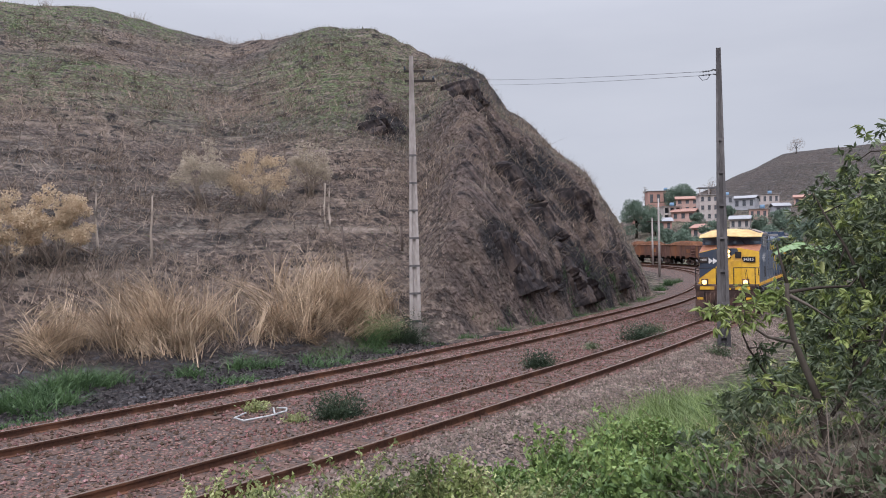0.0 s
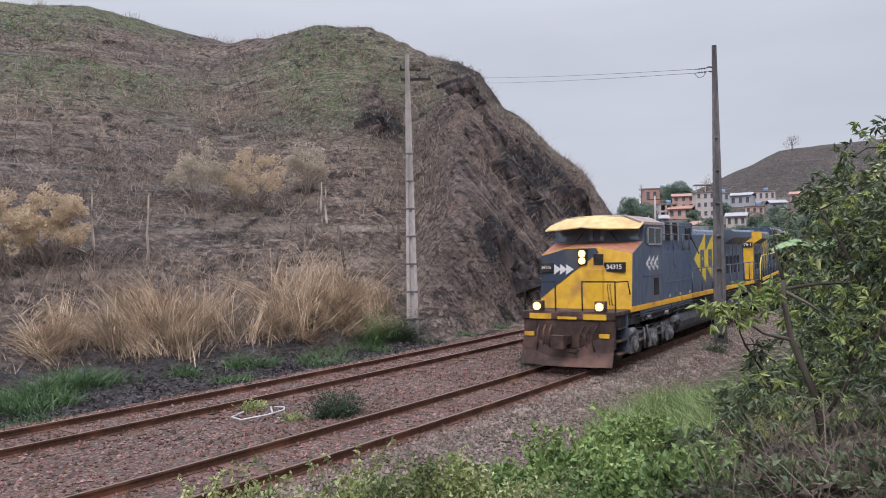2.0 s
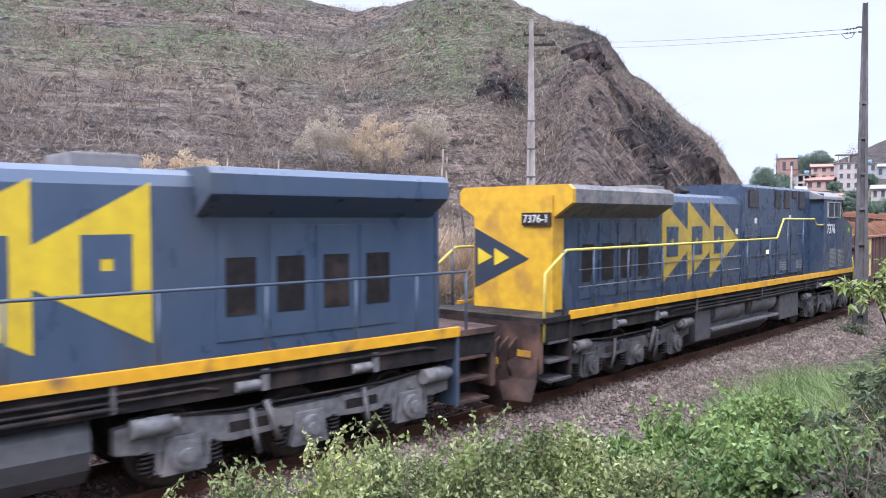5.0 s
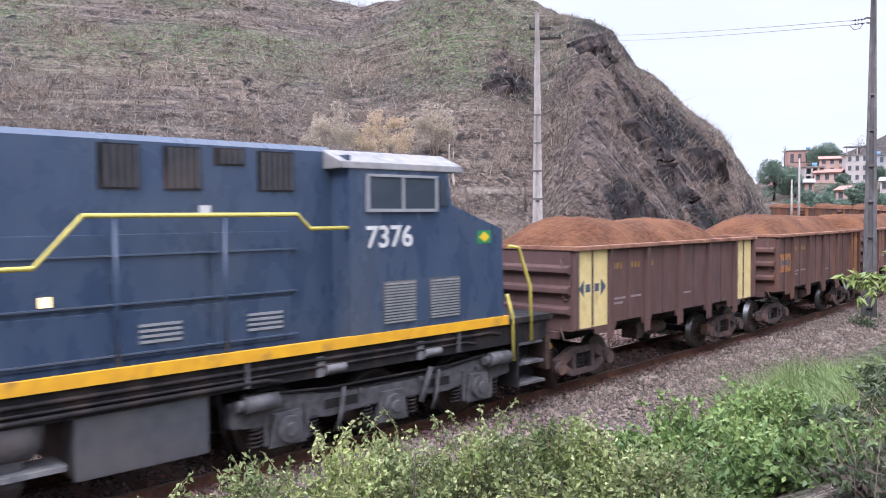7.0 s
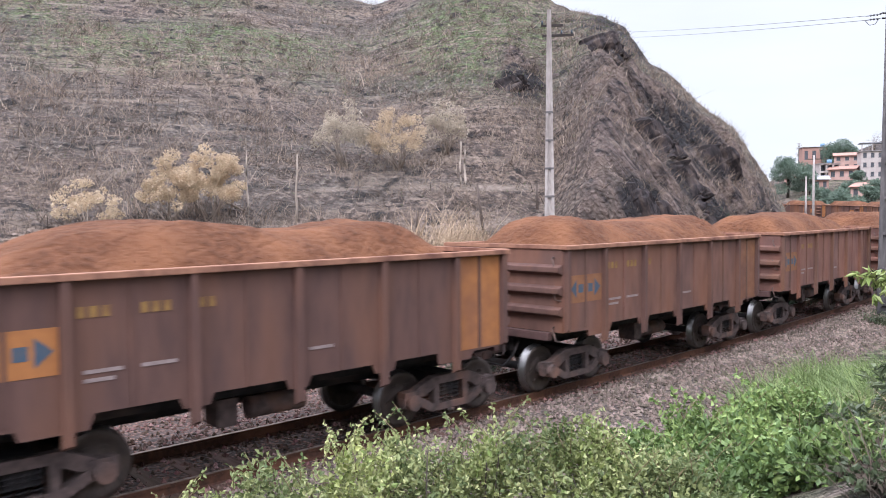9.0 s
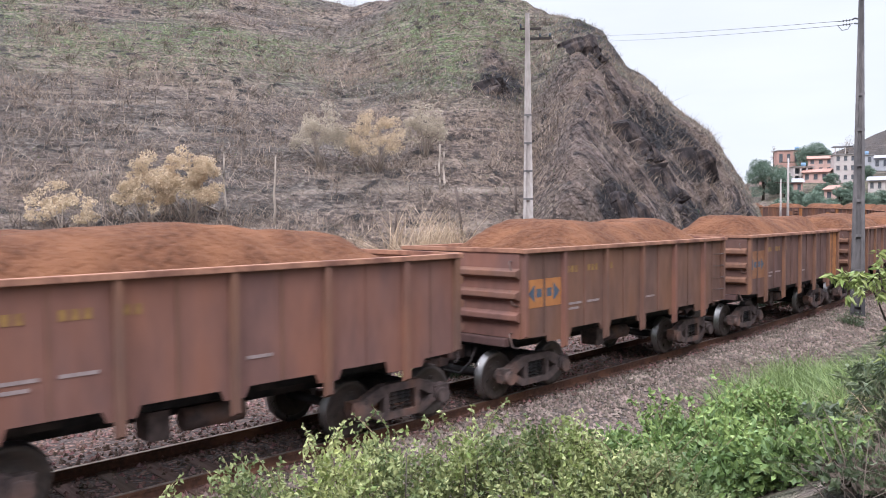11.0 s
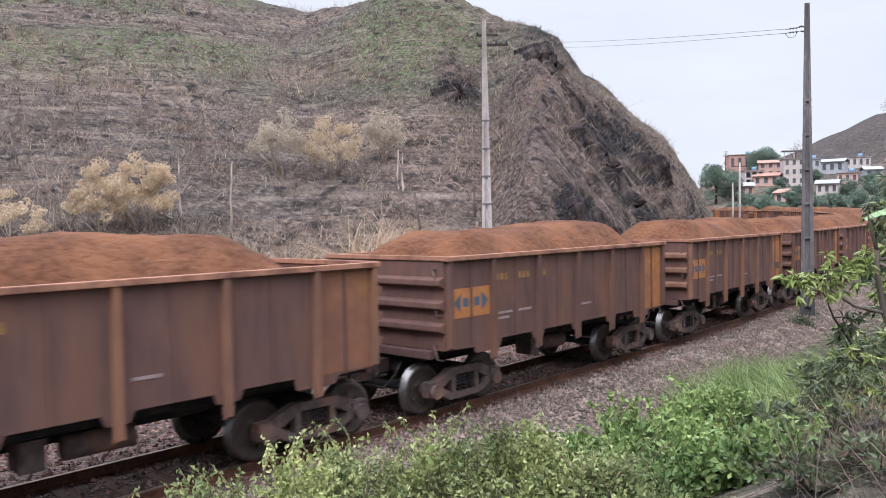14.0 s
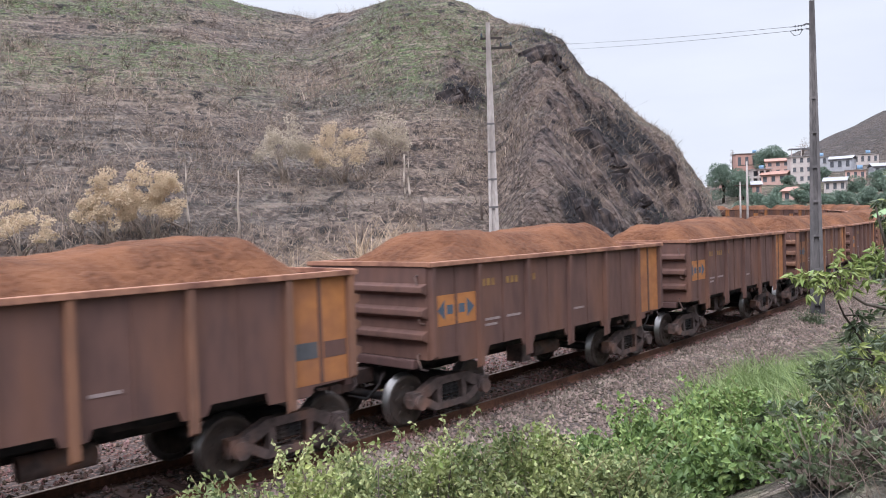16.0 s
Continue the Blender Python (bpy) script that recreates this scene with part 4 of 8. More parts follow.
def side_place(x, y, z, sx):
    """Lettering upright on a side that faces +x or -x."""
    return Matrix.Translation((x, y, z)) @ Euler((radians(90), 0, radians(90 * sx))).to_matrix().to_4x4()


def build_loco(lead):
    """A six-axle diesel; the cab's end is at y = 0, the hood reaches back to y = 21."""
    body_mat = M_BLUE if lead else M_BLUE2
    loco = thing("diesel_locomotive", "weathered blue and yellow six-axle diesel locomotive, cab leading, lamps lit" if lead else "deep blue six-axle diesel locomotive, cab trailing, yellow hood end",
                 "locomotive", "locomotives of the train")
    # underframe, sill, deck
    part("underframe", Geo().box(-1.42, 1.42, 0.15, 21.0, 1.2, 1.55), M_BLACK, loco, "sooty black underframe")
    for sx in (-1, 1):
        x0, x1 = min(sx * 1.44, sx * 1.50), max(sx * 1.44, sx * 1.50)
        part("side_sill", Geo().box(x0, x1, 1.24, 20.1, 1.57, 1.735), M_ORANGE_LINE, loco, "orange-yellow sill stripe", bevel=0.008)
        if lead:
            part("sill_skirt", Geo().box(min(sx * 1.40, sx * 1.47), max(sx * 1.40, sx * 1.47), 2.2, 8.3, 1.40, 1.566), body_mat, loco)
    part("deck", Geo().box(-1.48, 1.48, 0.0, 21.05, 1.56, 1.66), M_PLOW if lead else M_BLACK, loco, "dusty deck")
    # cab: a wide nose with sloped top, windscreen, roof
    nose_h, nose_b = (3.40, 3.69) if lead else (3.34, 3.67)
    g = Geo()
    hw = 1.48
    # faceted nose: middle stands forward, flanks swept back
    back = 0.18 if lead else 0.05
    prof = {x: [(x, f, 1.66), (x, f + back, nose_h + (0.12 if abs(x) < 1 else -0.08)), (x, 2.46 + sweep_, nose_b), (x, 2.56 + sweep_, 4.22)] for x, f, sweep_ in
            ((-hw, 1.34, 0.12), (-0.55, 1.16, 0.0), (0.55, 1.16, 0.0), (hw, 1.34, 0.12))}
    xs = sorted(prof)
    vs = [p for x in xs for p in prof[x]]
    fs = [(i * 4 + j, (i + 1) * 4 + j, (i + 1) * 4 + j + 1, i * 4 + j + 1) for i in range(3) for j in range(3)]
    g.add(vs, fs)
    me = g.mesh("nose")
    for mt in (M_YELLOW if lead else M_BLUE2, M_RUSTNOSE if lead else M_BLUE2, M_BLUE_DUST if lead else M_BLUE2):
        me.materials.append(mt)
    for k, p in enumerate(me.polygons):
        p.material_index = 0 if k % 3 == 0 else (1 if k % 3 == 1 else 2)
    part("nose", me, M_YELLOW, loco, "yellow nose with rust-dusted top" if lead else "deep blue nose")
    side_poly = [(1.34, 1.66), (4.65, 1.66), (4.65, 4.22), (2.68, 4.22), (2.58, nose_b), (1.34 + back, nose_h - 0.08)]
    for sx in (-1, 1):
        part("cab_side", Geo().prism(side_poly, min(sx * 1.44, sx * 1.49), max(sx * 1.44, sx * 1.49)), M_BLUE_DUST if lead else M_BLUE2, loco, bevel=0.01)
        # side windows in a pale frame
        xo = sx * 1.49
        a, b = min(xo, xo + sx * 0.025), max(xo, xo + sx * 0.025)
        win = part("cab_window", Geo().box(a, b, 2.98, 3.64, 3.61, 4.09).box(a, b, 3.66, 4.30, 3.61, 4.09), M_GLASS, loco, "dark sliding cab window")
        fr = Geo()
        c, d = min(xo, xo + sx * 0.045), max(xo, xo + sx * 0.045)
        for y0, y1, z0, z1 in ((2.93, 2.98, 3.56, 4.13), (4.30, 4.35, 3.56, 4.13), (3.63, 3.67, 3.61, 4.09), (2.93, 4.35, 3.56, 3.61), (2.93, 4.35, 4.09, 4.13)):
            fr.box(c, d, y0, y1, z0, z1)
        part("window_frame", fr, M_ALU, win, "pale aluminium frame")
        part("quarter_window", Geo().prism([(2.70, 3.66), (2.88, 3.66), (2.88, 4.08), (2.74, 4.08)], a, b), M_GLASS, loco, "dark quarter window")
    part("cab_back", Geo().box(-1.46, 1.46, 4.6, 4.66, 1.66, 4.4), body_mat, loco)
    roof = [(-1.52, 4.20), (1.52, 4.20), (1.50, 4.30), (1.0, 4.50), (-1.0, 4.50), (-1.50, 4.30)]
    part("cab_roof", Geo().prism(roof, 2.35, 4.8, "y"), M_ROOF if lead else M_ROOF_PALE, loco, "dust-covered cab roof", bevel=0.02)
    for q in (2.9, 3.4, 4.0):
        part("roof_fitting", Geo().box(0.35, 0.6, q, q + 0.2, 4.49, 4.56), M_TRUCK, loco, bevel=0.01)
    part("roof_fitting", Geo().box(-0.5, 0.05, 3.2, 3.7, 4.49, 4.57), M_TRUCK, loco, bevel=0.01)
    # windscreen panes
    for sx in (-1, 1):
        vs = [(sx * 0.12, 2.475, 3.74), (sx * 1.36, 2.575, 3.74), (sx * 1.36, 2.63, 4.14), (sx * 0.12, 2.535, 4.14)]
        pane = part("windscreen", Geo().add([(p[0], p[1] - 0.012, p[2]) for p in vs] + vs, [(0, 1, 2, 3) if sx > 0 else (3, 2, 1, 0), (0, 4, 5, 1), (1, 5, 6, 2), (2, 6, 7, 3), (3, 7, 4, 0)]), M_WINDSHIELD, loco, "grey-blue windscreen pane")
        part("wiper", Geo().tube([(sx * 0.7, 2.47, 3.70), (sx * 0.45, 2.50, 4.0)], 0.014, 5), M_BLACK, loco)
    if lead:
        # broad yellow sun shade over the windscreen
        vs, fs = [], []
        cols = [(-1.56, 1.98, 4.10), (-0.9, 1.72, 4.12), (-0.2, 1.64, 4.17), (0.7, 1.69, 4.10), (1.56, 1.96, 4.09)]
        rear = [(-1.56, 2.45, 4.28), (-0.95, 2.42, 4.50), (0.0, 2.42, 4.54), (0.95, 2.42, 4.50), (1.56, 2.45, 4.28)]
        for p in cols + rear:
            vs.append(p)
        for p in cols + rear:
            vs.append((p[0], p[1], p[2] - 0.035))
        for i in range(4):
            fs += [(i, i + 1, 6 + i, 5 + i), (10 + i, 15 + i, 16 + i, 11 + i), (i, 10 + i, 11 + i, i + 1)]
        fs += [(0, 5, 15, 10), (4, 14, 19, 9)]
        part("sun_shade", Geo().add(vs, fs), M_YELLOW_PALE, loco, "bent yellow sun shade")
        # nose: blue field, lamps, hatch, boards
        def on_nose(x, z):
            f = 1.16 if x > -0.55 else 1.16 + 0.18 * (-0.55 - x) / 0.93
            return (x, f + 0.18 * (z - 1.66) / 1.86 - 0.014, z)
        part("nose_field", Geo().add([on_nose(*p_) for p_ in ((-1.47, 1.95), (-0.55, 2.6), (0.5, 3.36), (0.42, 3.5), (-0.55, 3.5), (-1.47, 3.28))], [(0, 1, 4, 5), (1, 2, 3, 4)]), M_NAVY, loco, "dark blue slanted field")
        hl = part("headlamp_box", Geo().box(-0.14, 0.14, 1.22, 1.42, 3.0, 3.47), M_BLACK, loco)
        for z in (3.12, 3.34):
            part("headlamp", Geo().cyl((0, 1.21, z), "y", 0.105, 0.05, 18), M_HEAD, hl, "lit headlamp")
        part("hatch_window", Geo().box(0.34, 0.64, 1.27, 1.36, 2.98, 3.32), M_BLACK, loco, "black nose door window", bevel=0.02)
        for xc, w_ in ((0.98, 0.52), (-1.24, 0.34)):
            bd = part("number_board", Geo().box(xc - w_ / 2 - 0.06, xc + w_ / 2 + 0.06, 1.31, 1.46, 2.78, 3.06), M_BLACK, loco, "black number board", bevel=0.01)
            sign("34315", w_ * 0.38, M_WHITE, bd, Matrix.Translation((xc, 1.302, 2.92)) @ Euler((radians(90), 0, 0)).to_matrix().to_4x4())
        g = Geo()
        for k in range(3):
            xx = -0.98 + k * 0.22
            g.add([(p_[0], p_[1] - k_, p_[2]) for k_ in (0.0, 0.02) for p_ in (on_nose(xx, 2.70), on_nose(xx + 0.24, 2.86), on_nose(xx, 3.02))],
                  [(0, 2, 1), (3, 4, 5), (0, 1, 4, 3), (1, 2, 5, 4), (2, 0, 3, 5)])
        part("arrow_mark", g, M_WHITE, loco, "white triple arrow mark")
        part("nose_door", Geo().box(0.16, 0.66, 1.165, 1.24, 1.72, 2.86), M_YELLOW, loco, bevel=0.012)
        for xx in (0.82, 0.9):
            part("grab_iron", Geo().tube([(xx, 1.2, 2.4), (xx, 1.12, 2.38), (xx + 0.06, 1.12, 1.8), (xx + 0.06, 1.2, 1.78)], 0.016, 6), M_BLACK, loco)
        # front platform: rails, lamps
        for xx in (-1.42, -0.42, 0.42, 1.42):
            part("rail_post", Geo().tube([(xx, 0.12, 1.62), (xx, 0.12, 2.55)], 0.024, 7), M_BLACK, loco)
        for xa, xb in ((-1.42, -0.42), (0.42, 1.42)):
            part("front_rail", Geo().tube([(xa, 0.12, 2.53), (xb, 0.12, 2.53)], 0.022, 7), M_BLACK, loco)
        part("side_handrail", Geo().tube([(1.42, 0.12, 2.52), (1.46, 1.1, 2.5), (1.46, 1.3, 2.1)], 0.02, 7), M_BLACK, loco)
        for xx in (-0.98, 0.98):
            bx = part("ditch_lamp_box", Geo().box(xx - 0.16, xx + 0.16, 0.02, 0.24, 1.66, 1.97), M_PLOW, loco, "dirty lamp box", bevel=0.03)
            part("ditch_lamp", Geo().cyl((xx, 0.005, 1.81), "y", 0.115, 0.05, 18), M_HEAD, bx, "lit lamp")
        part("front_sill", Geo().box(-1.45, 1.45, -0.04, 0.06, 1.44, 1.63), M_PLOW, loco, bevel=0.015)
        part("sill_mark", Geo().box(-1.2, -0.5, -0.052, -0.045, 1.44, 1.6).box(0.5, 1.2, -0.052, -0.045, 1.44, 1.6).box(-0.3, 0.3, -0.052, -0.045, 1.44, 1.52), M_YELLOW, loco, "yellow edge marks")
    else:
        for sx in (-1, 1):
            part("end_handrail", Geo().tube([(sx * 1.47, 1.2, 2.95), (sx * 1.47, 0.95, 2.92), (sx * 1.47, 0.62, 2.2), (sx * 1.47, 0.6, 1.2)], 0.03, 8), M_RAIL_YELLOW, loco, "yellow handrail")
            part("end_handrail", Geo().tube([(sx * 1.47, 1.25, 2.1), (sx * 1.47, 1.1, 1.7), (sx * 1.47, 1.08, 0.9)], 0.028, 8), M_RAIL_YELLOW, loco, "yellow handrail")
            sign("7376", 0.46, M_WHITE, loco, side_place(sx * 1.497, 3.9, 3.17, sx))
            p0, p1 = min(sx * 1.491, sx * 1.496), max(sx * 1.491, sx * 1.496)
            q0, q1 = min(sx * 1.497, sx * 1.501), max(sx * 1.497, sx * 1.501)
            fl = part("flag_mark", Geo().prism([(1.68, 3.02), (2.0, 3.02), (2.0, 3.24), (1.68, 3.24)], p0, p1), M_FLAG, loco, "small green flag with a yellow diamond")
            part("flag_diamond", Geo().prism([(1.71, 3.13), (1.84, 3.04), (1.97, 3.13), (1.84, 3.22)], q0, q1), M_YELLOW_BADGE, fl)
            for y0 in (2.45, 3.4):
                part("louvre_panel", Geo().box(min(sx * 1.488, sx * 1.496), max(sx * 1.488, sx * 1.496), y0 - 0.02, y0 + 0.64, 1.84, 2.50), M_TRUCK_DARK, loco, "grey louvre panel")
                for k in range(14):
                    z = 1.86 + k * 0.045
                    part("louvre", Geo().box(min(sx * 1.49, sx * 1.515), max(sx * 1.49, sx * 1.515), y0, y0 + 0.62, z, z + 0.022), M_ALU, loco)
    # pilot, steps, couplers at both ends
    for y, d in ((0.0, -1), (21.05, 1)):
        # a curved plough, drawn forward towards the middle and the foot
        cols = [(-1.42, 0.06, 0.92), (-0.95, 0.16, 0.90), (-0.45, 0.30, 0.62), (0.45, 0.30, 0.62), (0.95, 0.16, 0.90), (1.42, 0.06, 0.92)]
        vs = [(x_, y + d * (fwd + k_ * q_ * q_) - d * th_, 0.13 + (zt - 0.13) * (1 - q_)) for th_ in (0.0, 0.04) for x_, fwd, zt in cols for k_ in (0.22,) for q_ in (0.0, 0.5, 1.0)]
        o_ = len(cols) * 3
        fs = [(i_ * 3 + j_, i_ * 3 + j_ + 1, i_ * 3 + j_ + 4, i_ * 3 + j_ + 3) for i_ in range(5) for j_ in range(2)]
        fs += [tuple(o_ + k_ for k_ in q_[::-1]) for q_ in fs]
        fs += [(i_ * 3 + e_, i_ * 3 + 3 + e_, o_ + i_ * 3 + 3 + e_, o_ + i_ * 3 + e_) for i_ in range(5) for e_ in (0, 2)]
        part("pilot_plate", Geo().add(vs, fs), M_PLOW, loco, "rust-dusted curved plough")
        part("buffer_beam", Geo().box(-1.42, 1.42, min(y, y - d * 0.12), max(y, y - d * 0.12), 0.6, 1.56), M_PLOW, loco, "dirty buffer beam", bevel=0.02)
        coupler(loco, y, d)
        for xx in (-0.9, -0.7, -0.5, 0.5, 0.7, 0.9):
            part("air_hose", Geo().tube([(xx, y + d * 0.03, 1.25), (xx * 0.97, y + d * 0.22, 1.1), (xx * 0.95, y + d * 0.26, 0.8), (xx, y + d * 0.2, 0.55)], 0.028, 6), M_PLOW, loco, "rusty hose")
        for sx in (-1, 1):
            st = part("step_well", Geo().box(min(sx * 0.95, sx * 1.0), max(sx * 0.95, sx * 1.0), min(y, y - d * 1.1), max(y, y - d * 1.1), 0.4, 1.56), M_BLACK, loco)
            part("step_side", Geo().box(min(sx * 1.0, sx * 1.48), max(sx * 1.0, sx * 1.48), min(y - d * 0.95, y - d * 1.0), max(y - d * 0.95, y - d * 1.0), 0.4, 1.56), M_BLACK if not lead else M_BLUE_DUST, loco)
            for k, z in enumerate((0.42, 0.78, 1.14)):
                part("step", Geo().box(min(sx * 1.0, sx * (1.5 - 0.03 * k)), max(sx * 1.0, sx * (1.5 - 0.03 * k)), min(y - d * 0.25, y - d * 0.95), max(y - d * 0.25, y - d * 0.95), z, z + 0.05), M_PLOW if lead else M_TRUCK_DARK, st, bevel=0.008)
            part("corner_mark", Geo().box(min(sx * 1.02, sx * 1.32), max(sx * 1.02, sx * 1.32), min(y + d * 0.14, y + d * 0.16), max(y + d * 0.14, y + d * 0.16), 0.94, 1.06), M_YELLOW, loco, "yellow corner mark")
    # machinery behind the cab
    if lead:
        for sx in (-1, 1):
            x0, x1 = min(sx * 1.38, sx * 1.47), max(sx * 1.38, sx * 1.47)
            part("cabinet_side", Geo().box(x0, x1, 4.66, 8.3, 1.74, 3.34), M_BLUE, loco, bevel=0.012)
            part("cabinet_line", Geo().box(min(sx * 1.47, sx * 1.485), max(sx * 1.47, sx * 1.485), 4.9, 8.2, 2.26, 2.30).box(min(sx * 1.49, sx * 1.505), max(sx * 1.49, sx * 1.505), 2.55, 4.6, 2.58, 2.62), M_BLUE_DUST, loco)
            part("cabinet_door", Geo().box(min(sx * 1.49, sx * 1.5), max(sx * 1.49, sx * 1.5), 3.55, 4.05, 1.95, 2.5), M_BLACK, loco, "dark vent door")
            for yy in (5.3, 6.6, 7.9):
                part("sill_tag", Geo().box(min(sx * 1.475, sx * 1.48), max(sx * 1.475, sx * 1.48), yy, yy + 0.12, 1.78, 1.88), M_WHITE, loco)
            g = Geo()
            for k in range(3):
                y0 = 3.05 + k * 0.42
                g.prism([(y0 - 0.3, 2.98), (y0 + 0.14, 2.74), (y0 + 0.14, 3.24)], min(sx * 1.493, sx * 1.497), max(sx * 1.493, sx * 1.497))
            part("arrow_mark", g, M_WHITE, loco, "white triple arrow mark")
            for k in range(3):
                part("arrow_bar", Geo().box(min(sx * 1.498, sx * 1.501), max(sx * 1.498, sx * 1.501), 2.99 + k * 0.42, 3.15 + k * 0.42, 2.9, 3.06), M_BLUE_DUST, loco)
            for yy in (4.8, 6.1, 7.3, 8.2):
                part("rail_post", Geo().tube([(sx * 1.42, yy, 3.34), (sx * 1.42, yy, 3.95)], 0.02, 6), M_BLUE_DUST, loco)
            for z in (3.92,):
                part("walk_rail", Geo().tube([(sx * 1.42, 4.75, z), (sx * 1.42, 8.2, z)], 0.022, 6), M_BLUE_DUST, loco)
            part("top_rail", Geo().tube([(sx * 1.2, 4.7, 4.30), (sx * 1.2, 8.3, 4.24), (sx * 1.25, 8.6, 4.15), (sx * 1.35, 9.9, 3.2)], 0.022, 6), M_BLUE_DUST, loco)
        part("cabinet_top", Geo().box(-1.46, 1.46, 4.66, 8.3, 3.26, 3.33), M_BLUE_DUST, loco)
        part("equipment_hood", Geo().box(-1.02, 1.02, 4.66, 10.3, 3.2, 4.42), M_BLUE, loco, bevel=0.03)
        for sx in (-1, 1):
            for y0 in (5.35, 6.35, 7.3):
                v = part("air_vent", Geo().box(min(sx * 1.02, sx * 1.035), max(sx * 1.02, sx * 1.035), y0, y0 + 0.72, 3.72, 4.36), M_BLACK, loco, "dark louvred vent")
                for k in range(7):
                    part("slat", Geo().box(min(sx * 1.03, sx * 1.06), max(sx * 1.03, sx * 1.06), y0 + 0.02, y0 + 0.7, 3.75 + k * 0.087, 3.78 + k * 0.087), M_PLOW, v)
                for ye in (y0 - 0.1, y0 + 0.74):
                    part("vent_edge", Geo().box(min(sx * 1.03, sx * 1.07), max(sx * 1.03, sx * 1.07), ye, ye + 0.08, 3.72, 4.38), M_ALU, loco)
            part("hood_vent", Geo().box(min(sx * 1.02, sx * 1.04), max(sx * 1.02, sx * 1.04), 9.2, 9.95, 3.75, 4.2), M_BLACK, loco, "dark square vent", bevel=0.01)
        y_low = 8.3
    else:
        part("equipment_hood", Geo().prism([(-1.05, 1.66), (1.05, 1.66), (1.05, 4.46), (0.97, 4.54), (-0.97, 4.54), (-1.05, 4.46)], 4.66, 10.55, "y"), M_BLUE2, loco)
        for sx in (-1, 1):
            for y0, y1, z0, z1 in ((5.31, 5.89, 3.86, 4.42), (6.1, 6.54, 4.2, 4.43), (6.73, 7.23, 3.86, 4.42), (7.54, 8.05, 3.86, 4.42), (9.4, 10.15, 3.86, 4.38)):
                v = part("air_vent", Geo().box(min(sx * 1.05, sx * 1.07), max(sx * 1.05, sx * 1.07), y0, y1, z0, z1), M_BLACK, loco, "dark louvred vent")
                k = int((y1 - y0) / 0.09)
                for q in range(k):
                    part("slat", Geo().box(min(sx * 1.06, sx * 1.085), max(sx * 1.06, sx * 1.085), y0 + 0.03 + q * 0.09, y0 + 0.065 + q * 0.09, z0 + 0.02, z1 - 0.02), M_TANK, v)
            for y0, z0 in ((6.6, 3.5), (9.5, 3.4), (9.9, 3.0), (10.9, 3.1)):
                part("warning_label", Geo().box(min(sx * 1.051, sx * 1.056), max(sx * 1.051, sx * 1.056), y0, y0 + 0.16, z0, z0 + 0.16), M_WHITE, loco, "small white notice")
            for z0 in (2.10, 2.46):
                part("panel_line", Geo().box(min(sx * 1.012, sx * 1.03), max(sx * 1.012, sx * 1.03), 10.6, 19.1, z0, z0 + 0.02), M_ALU, loco, "pale panel edge")
            for y0 in (5.55, 7.05):
                for k in range(4):
                    part("louvre", Geo().box(min(sx * 1.075, sx * 1.095), max(sx * 1.075, sx * 1.095), y0, y0 + 0.55, 1.92 + k * 0.07, 1.955 + k * 0.07), M_ALU, loco)
            for z0 in (1.80, 2.43, 3.03):
                part("hood_ledge", Geo().box(min(sx * 1.06, sx * 1.10), max(sx * 1.06, sx * 1.10), 5.3, 10.5, z0, z0 + 0.022), M_BLUE_DUST, loco, "dusty pale ledge")
            for y0 in (5.4, 6.7, 8.0, 9.25):
                part("hood_door", Geo().box(min(sx * 1.05, sx * 1.075), max(sx * 1.05, sx * 1.075), y0, y0 + 1.2, 1.75, 2.35).box(min(sx * 1.05, sx * 1.075), max(sx * 1.05, sx * 1.075), y0, y0 + 1.2, 2.4, 3.3), M_BLUE2, loco, bevel=0.008)
        y_low = 4.66
    # long hood with rounded shoulders
    sec = [(-1.0, 1.66), (1.0, 1.66), (1.0, 3.95), (0.93, 4.10), (0.78, 4.18), (-0.78, 4.18), (-0.93, 4.10), (-1.0, 3.95)]
    part("long_hood", Geo().prism(sec, 8.2 if lead else 10.5, 20.0, "y"), body_mat, loco)
    rad = [(-1.0, 3.55), (1.0, 3.55), (1.46, 3.85), (1.46, 4.12), (1.35, 4.22), (-1.35, 4.22), (-1.46, 4.12), (-1.46, 3.85)]
    part("radiator_cowl", Geo().prism(rad, 15.7, 19.9, "y"), body_mat if lead else M_TRUCK, loco, "overhanging radiator cowl", bevel=0.02)
    part("exhaust_stack", Geo().box(-0.5, 0.5, 14.3, 15.2, 4.17, 4.38), M_ROOF_PALE, loco, "grey exhaust housing", bevel=0.03)
    part("roof_horn", Geo().tube([(0.3, 11.2, 4.34), (0.3, 11.9, 4.34)], 0.05, 8, 0.1).box(0.27, 0.33, 11.4, 11.5, 4.15, 4.34), M_BLACK, loco)
    end = part("hood_end", Geo().box(-1.02, 1.02, 19.98, 20.06, 1.66, 4.0), M_BLUE if lead else M_YELLOW, loco, "blue hood end" if lead else "yellow hood end")
    if not lead:
        part("cowl_end", Geo().prism(rad, 19.9, 20.02, "y"), M_YELLOW, loco, "yellow cowl end")
        part("hood_band", Geo().box(-1.012, 1.012, 19.65, 20.0, 1.7, 3.54), M_YELLOW, loco, "yellow band at the hood end")
        part("end_field", Geo().prism([(1.0, 2.05), (1.0, 3.35), (-0.45, 2.72)][::-1], 20.064, 20.07, "y"), M_NAVY, loco, "dark blue slanted field")
        part("end_mark", Geo().prism([(0.9, 2.55), (0.9, 2.92), (0.5, 2.73)][::-1], 20.072, 20.078, "y").prism([(0.45, 2.55), (0.45, 2.92), (0.05, 2.73)][::-1], 20.072, 20.078, "y"), M_YELLOW_BADGE, loco, "small yellow arrow mark")
